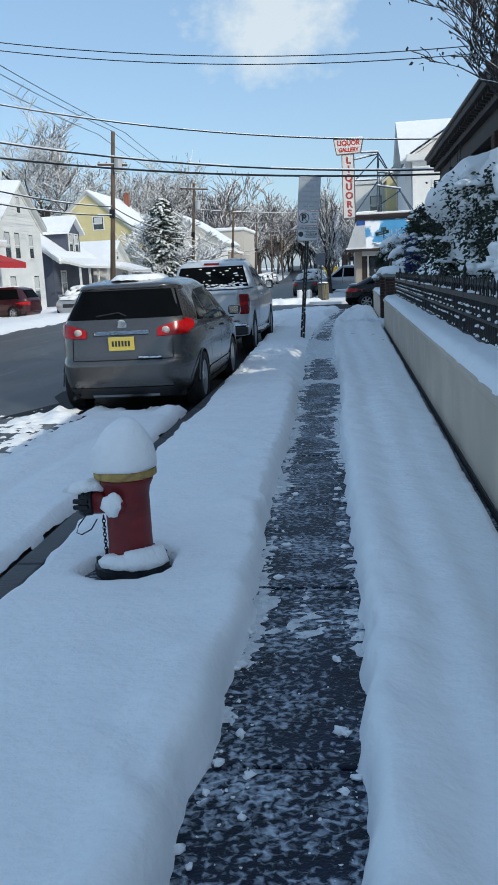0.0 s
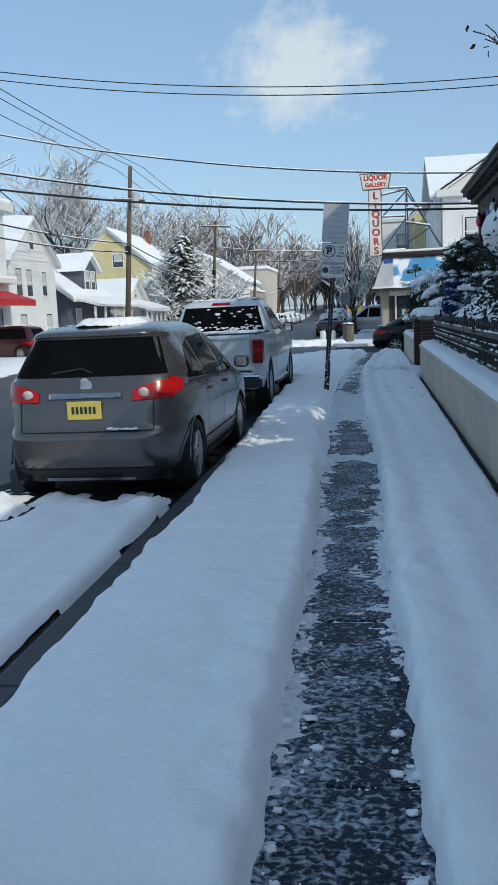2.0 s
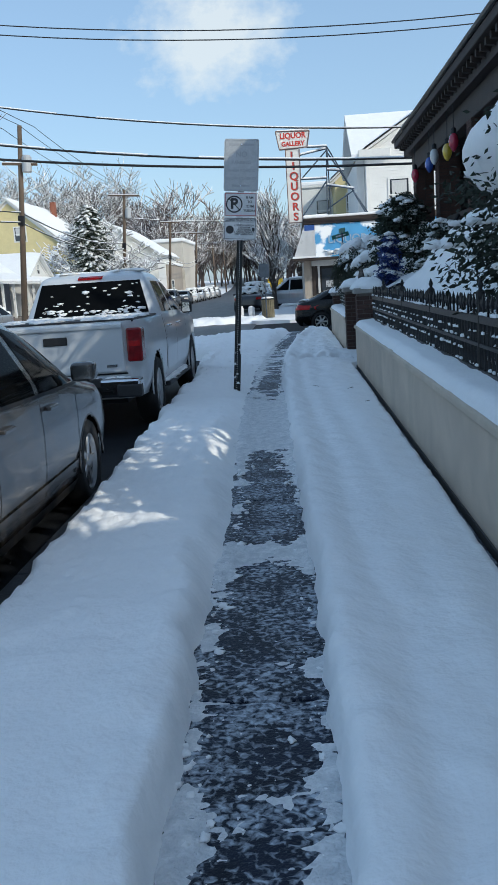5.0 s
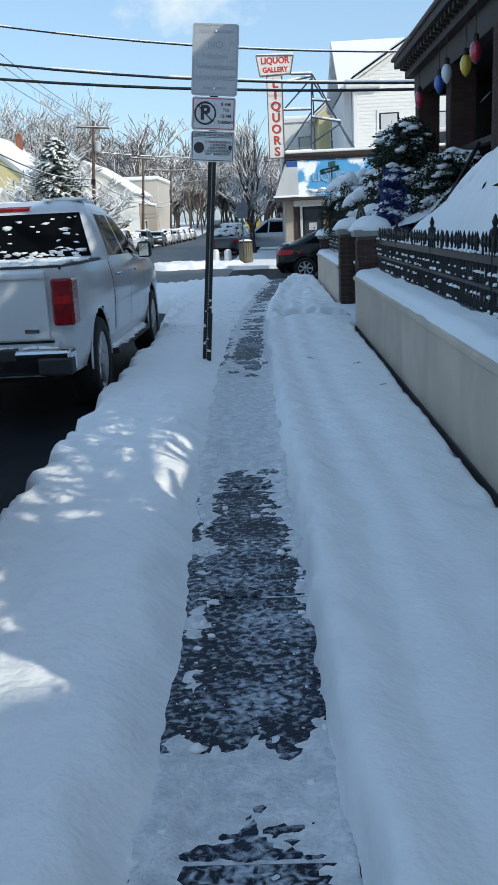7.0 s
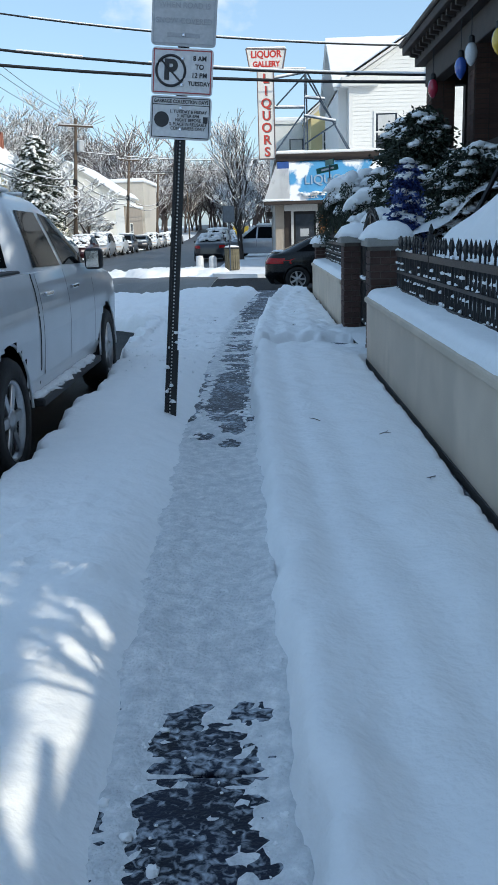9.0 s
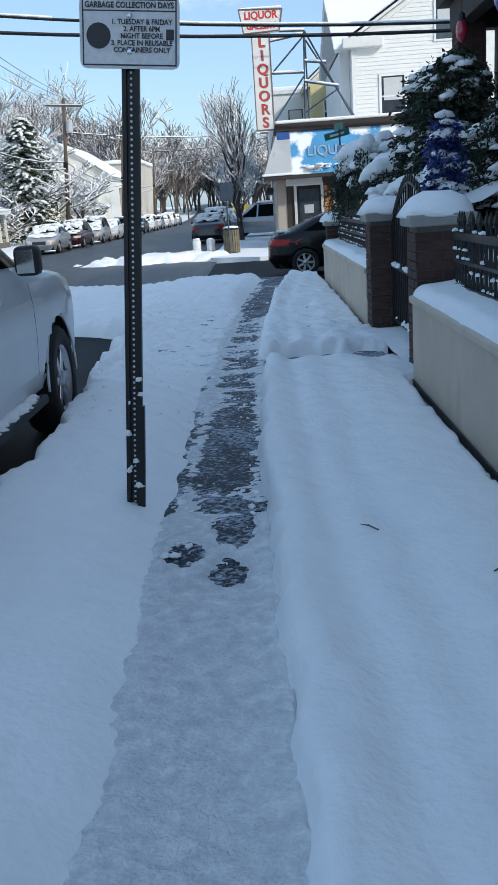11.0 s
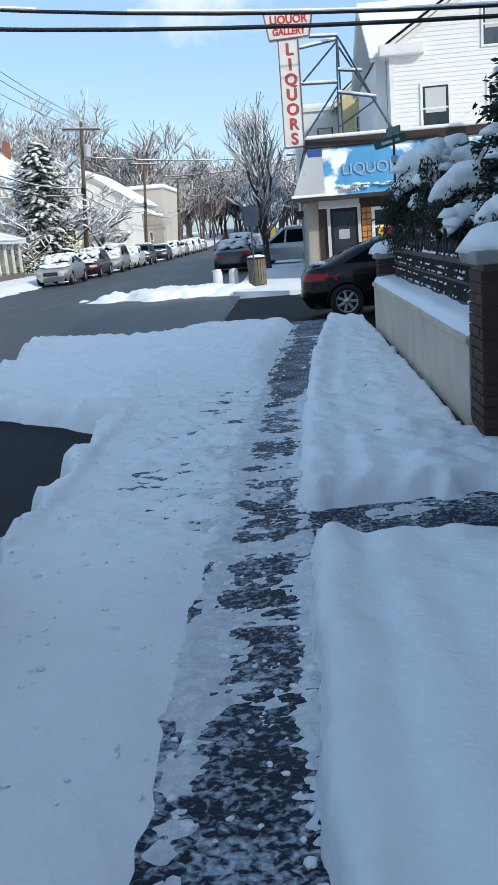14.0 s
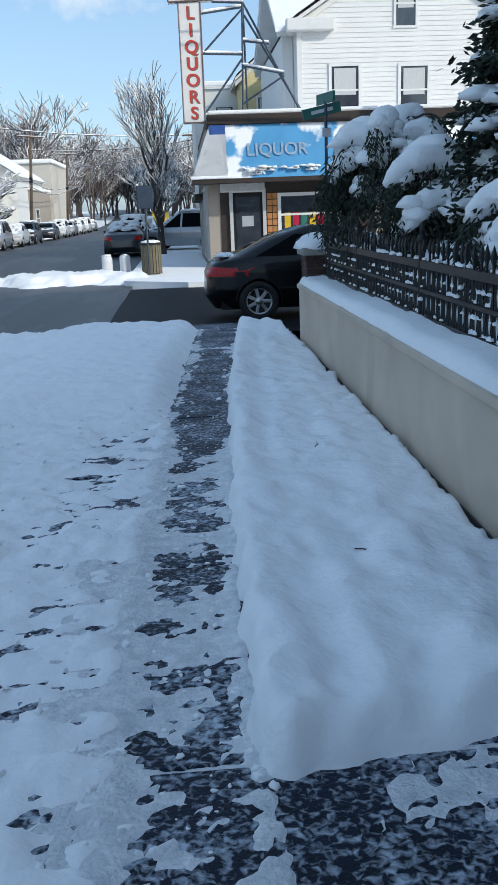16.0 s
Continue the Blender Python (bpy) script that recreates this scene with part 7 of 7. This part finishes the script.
part("plate", bx(-0.22, 0.22, -0.04, -0.02, 1.75, 2.35, 0.02), GREY_STEEL, cs)
for x in (-1.92, -1.42):
    bo = thing("bollard", pose(x, 46.0, ROAD + 0.1), "short pale bollard capped with snow", "bollard", "bollards on the far corner")
    part("shaft", spun(bmesh.new(), [(0.15, -0.1), (0.15, 0.50), (0.12, 0.55)], 14), SIGN_WHITE, bo, smooth=True)
    part("snow_cap", lumps([(0, 0, 0.55)], 0.13, 2, h=0.5), SNOW_FAR, bo, smooth=True)
ss = thing("street_name_sign", pose(1.98, 31.95, -0.1), "green street-name sign on a post above the shrubs", "sign")
part("post", tube(bmesh.new(), [(0, 0, 0), (0, 0, 2.92)], 0.020, 6), GREY_STEEL, ss)
part("blade", bx(-0.26, 0.26, -0.012, 0.012, -0.06, 0.06), GREEN_SIGN, ss).matrix_basis = pose(-0.05, 0, 2.80, 0, -12, 20)
part("blade", bx(-0.22, 0.22, -0.012, 0.012, 2.88, 3.00), GREEN_SIGN, ss).matrix_basis = pose(0, 0, 0, 0, 0, 108)
part("name_bar", bx(-0.15, 0.15, -0.017, -0.013, -0.02, 0.02), SIGN_WHITE, ss).matrix_basis = pose(-0.05, 0, 2.80, 0, -12, 20)
part("plate", bx(-0.05, 0.05, -0.05, -0.03, 2.50, 2.60), ALU, ss)
yb = thing("yellow_vehicle", pose(-3.0, 172, 0.1), "distant yellow vehicle at the end of the road", "truck")
part("body", bx(-1.4, 1.4, 0, 5, 0.3, 2.1, 0.1), YELLOW, yb)
part("cab", bx(-1.2, 1.2, 5, 6.5, 0.3, 1.6, 0.1), DARK_PAINT, yb)

# ---- parked cars farther off ----
FX2 = -11.2
row = [(60.5, SILVER_PAINT, "white", "sedan", 1.0), (67.2, MAROON_PAINT, "maroon", "wagon", 0.9), (74.0, SILVER_PAINT, "silver", "van", 1.2), (80.5, WHITE_PAINT, "white", "sedan", 1.0),
       (86.0, DARK_PAINT, "dark", "wagon", 0.5), (96.0, DARK_PAINT, "dark blue", "sedan", 0.2), (104, WHITE_PAINT, "white", "wagon", 1.2), (111, SILVER_PAINT, "grey", "sedan", 0.8),
       (119, WHITE_PAINT, "white", "wagon", 1.2), (127, WHITE_PAINT, "white", "van", 1.2), (136, SILVER_PAINT, "silver", "sedan", 1.0)]
for y, p, c, k, sn in row:
    small_car("parked_car", pose(FX2 + bend(y), y + 4.5, ROAD + hill(0, y), 0, 0, 180), p, f"{c} {k} under snow, parked along the far kerb", k, sn)
for y, p, c, k, sn, x in ((59.5, DARK_PAINT, "dark grey", "sedan", 1.2, -2.3), (66.5, WHITE_PAINT, "white", "van", 1.2, -2.2), (74, SILVER_PAINT, "silver", "sedan", 1.0, -2.2), (82, WHITE_PAINT, "white", "wagon", 1.2, -2.2)):
    small_car("parked_car", pose(x, y, ROAD), p, f"{c} {k} under snow, parked along the near kerb", k, sn)
small_car("parked_car", pose(2.5, 62, -0.02, 0, 0, 70), SILVER_PAINT, "silver van under snow beside the shop", "van", 1.2)
small_car("parked_car", pose(-15.0, 42.4, ROAD, 0, 0, 80), MAROON_PAINT, "maroon hatchback parked before the white house", "wagon", 0.1)
small_car("parked_car", pose(-13.0, 46.0, ROAD, 0, 0, 180), SILVER_PAINT, "pale car under snow parked before the slate house", "sedan", 1.0)
small_car("parked_car", pose(-15.5, 37.5, ROAD, 0, 0, 90), BLACK_PAINT, "black off-roader parked before the corner building", "wagon", 0.0)

# ---- fallen twigs on the snow ----
for k, (x, y) in enumerate(((1.15, 17.6), (0.80, 18.1), (1.35, 16.8), (0.85, 24.6), (0.92, 26.2))):
    tw = thing("fallen_twig", pose(x, y, snow_height(x, y) + 0.004, 0, 0, 97 * k + 20), "small dark twig lying on the snow", "twig", "fallen twigs")
    part("stick", tube(bmesh.new(), [(0, 0, 0), (0.04, 0.012, 0.006), (0.08, 0.0, 0.0)], [0.003, 0.003, 0.0015], 5), BARK, tw)
    part("side_shoot", tube(bmesh.new(), [(0.05, 0.012, 0.006), (0.08, 0.04, 0.010)], [0.003, 0.0015], 4), BARK, tw)

# ---- the cloud ----
cm = bpy.data.materials.new("cloud_vapour")
cm.use_nodes = True
cn, cl = cm.node_tree.nodes, cm.node_tree.links
cn.clear()
out, mixs, tr, em = cn.new("ShaderNodeOutputMaterial"), cn.new("ShaderNodeMixShader"), cn.new("ShaderNodeBsdfTransparent"), cn.new("ShaderNodeEmission")
em.inputs["Color"].default_value, em.inputs["Strength"].default_value = (0.82, 0.88, 0.94, 1), 0.95
tc, ln, nz, mu, su, mr = cn.new("ShaderNodeTexCoord"), cn.new("ShaderNodeVectorMath"), cn.new("ShaderNodeTexNoise"), cn.new("ShaderNodeMath"), cn.new("ShaderNodeMath"), cn.new("ShaderNodeMapRange")
ln.operation = "LENGTH"
cl.new(tc.outputs["Object"], ln.inputs[0])
nz.inputs["Scale"].default_value, nz.inputs["Detail"].default_value, nz.inputs["Roughness"].default_value = 2.4, 7.0, 0.6
cl.new(tc.outputs["Object"], nz.inputs["Vector"])
mu.operation, mu.inputs[1].default_value = "MULTIPLY", 1.5
cl.new(nz.outputs["Fac"], mu.inputs[0])
su.operation = "SUBTRACT"
cl.new(mu.outputs[0], su.inputs[0])
cl.new(ln.outputs["Value"], su.inputs[1])
mr.inputs["From Min"].default_value, mr.inputs["From Max"].default_value, mr.inputs["To Max"].default_value = -0.18, 0.45, 0.72
cl.new(su.outputs[0], mr.inputs["Value"])
cl.new(mr.outputs[0], mixs.inputs["Fac"])
cl.new(tr.outputs[0], mixs.inputs[1])
cl.new(em.outputs[0], mixs.inputs[2])
cl.new(mixs.outputs[0], out.inputs["Surface"])
b = bmesh.new()
q = [b.verts.new(p) for p in ((-1.3, 0, -1.3), (1.3, 0, -1.3), (1.3, 0, 1.3), (-1.3, 0, 1.3))]
b.faces.new(q)
cloud = solid("backdrop", b, cm, "small white cloud in the clear blue sky", "cloud")
cloud.matrix_basis = pose(-148, 2000, 540) @ Matrix.Diagonal((200, 1, 155, 1))
cloud.visible_shadow = False
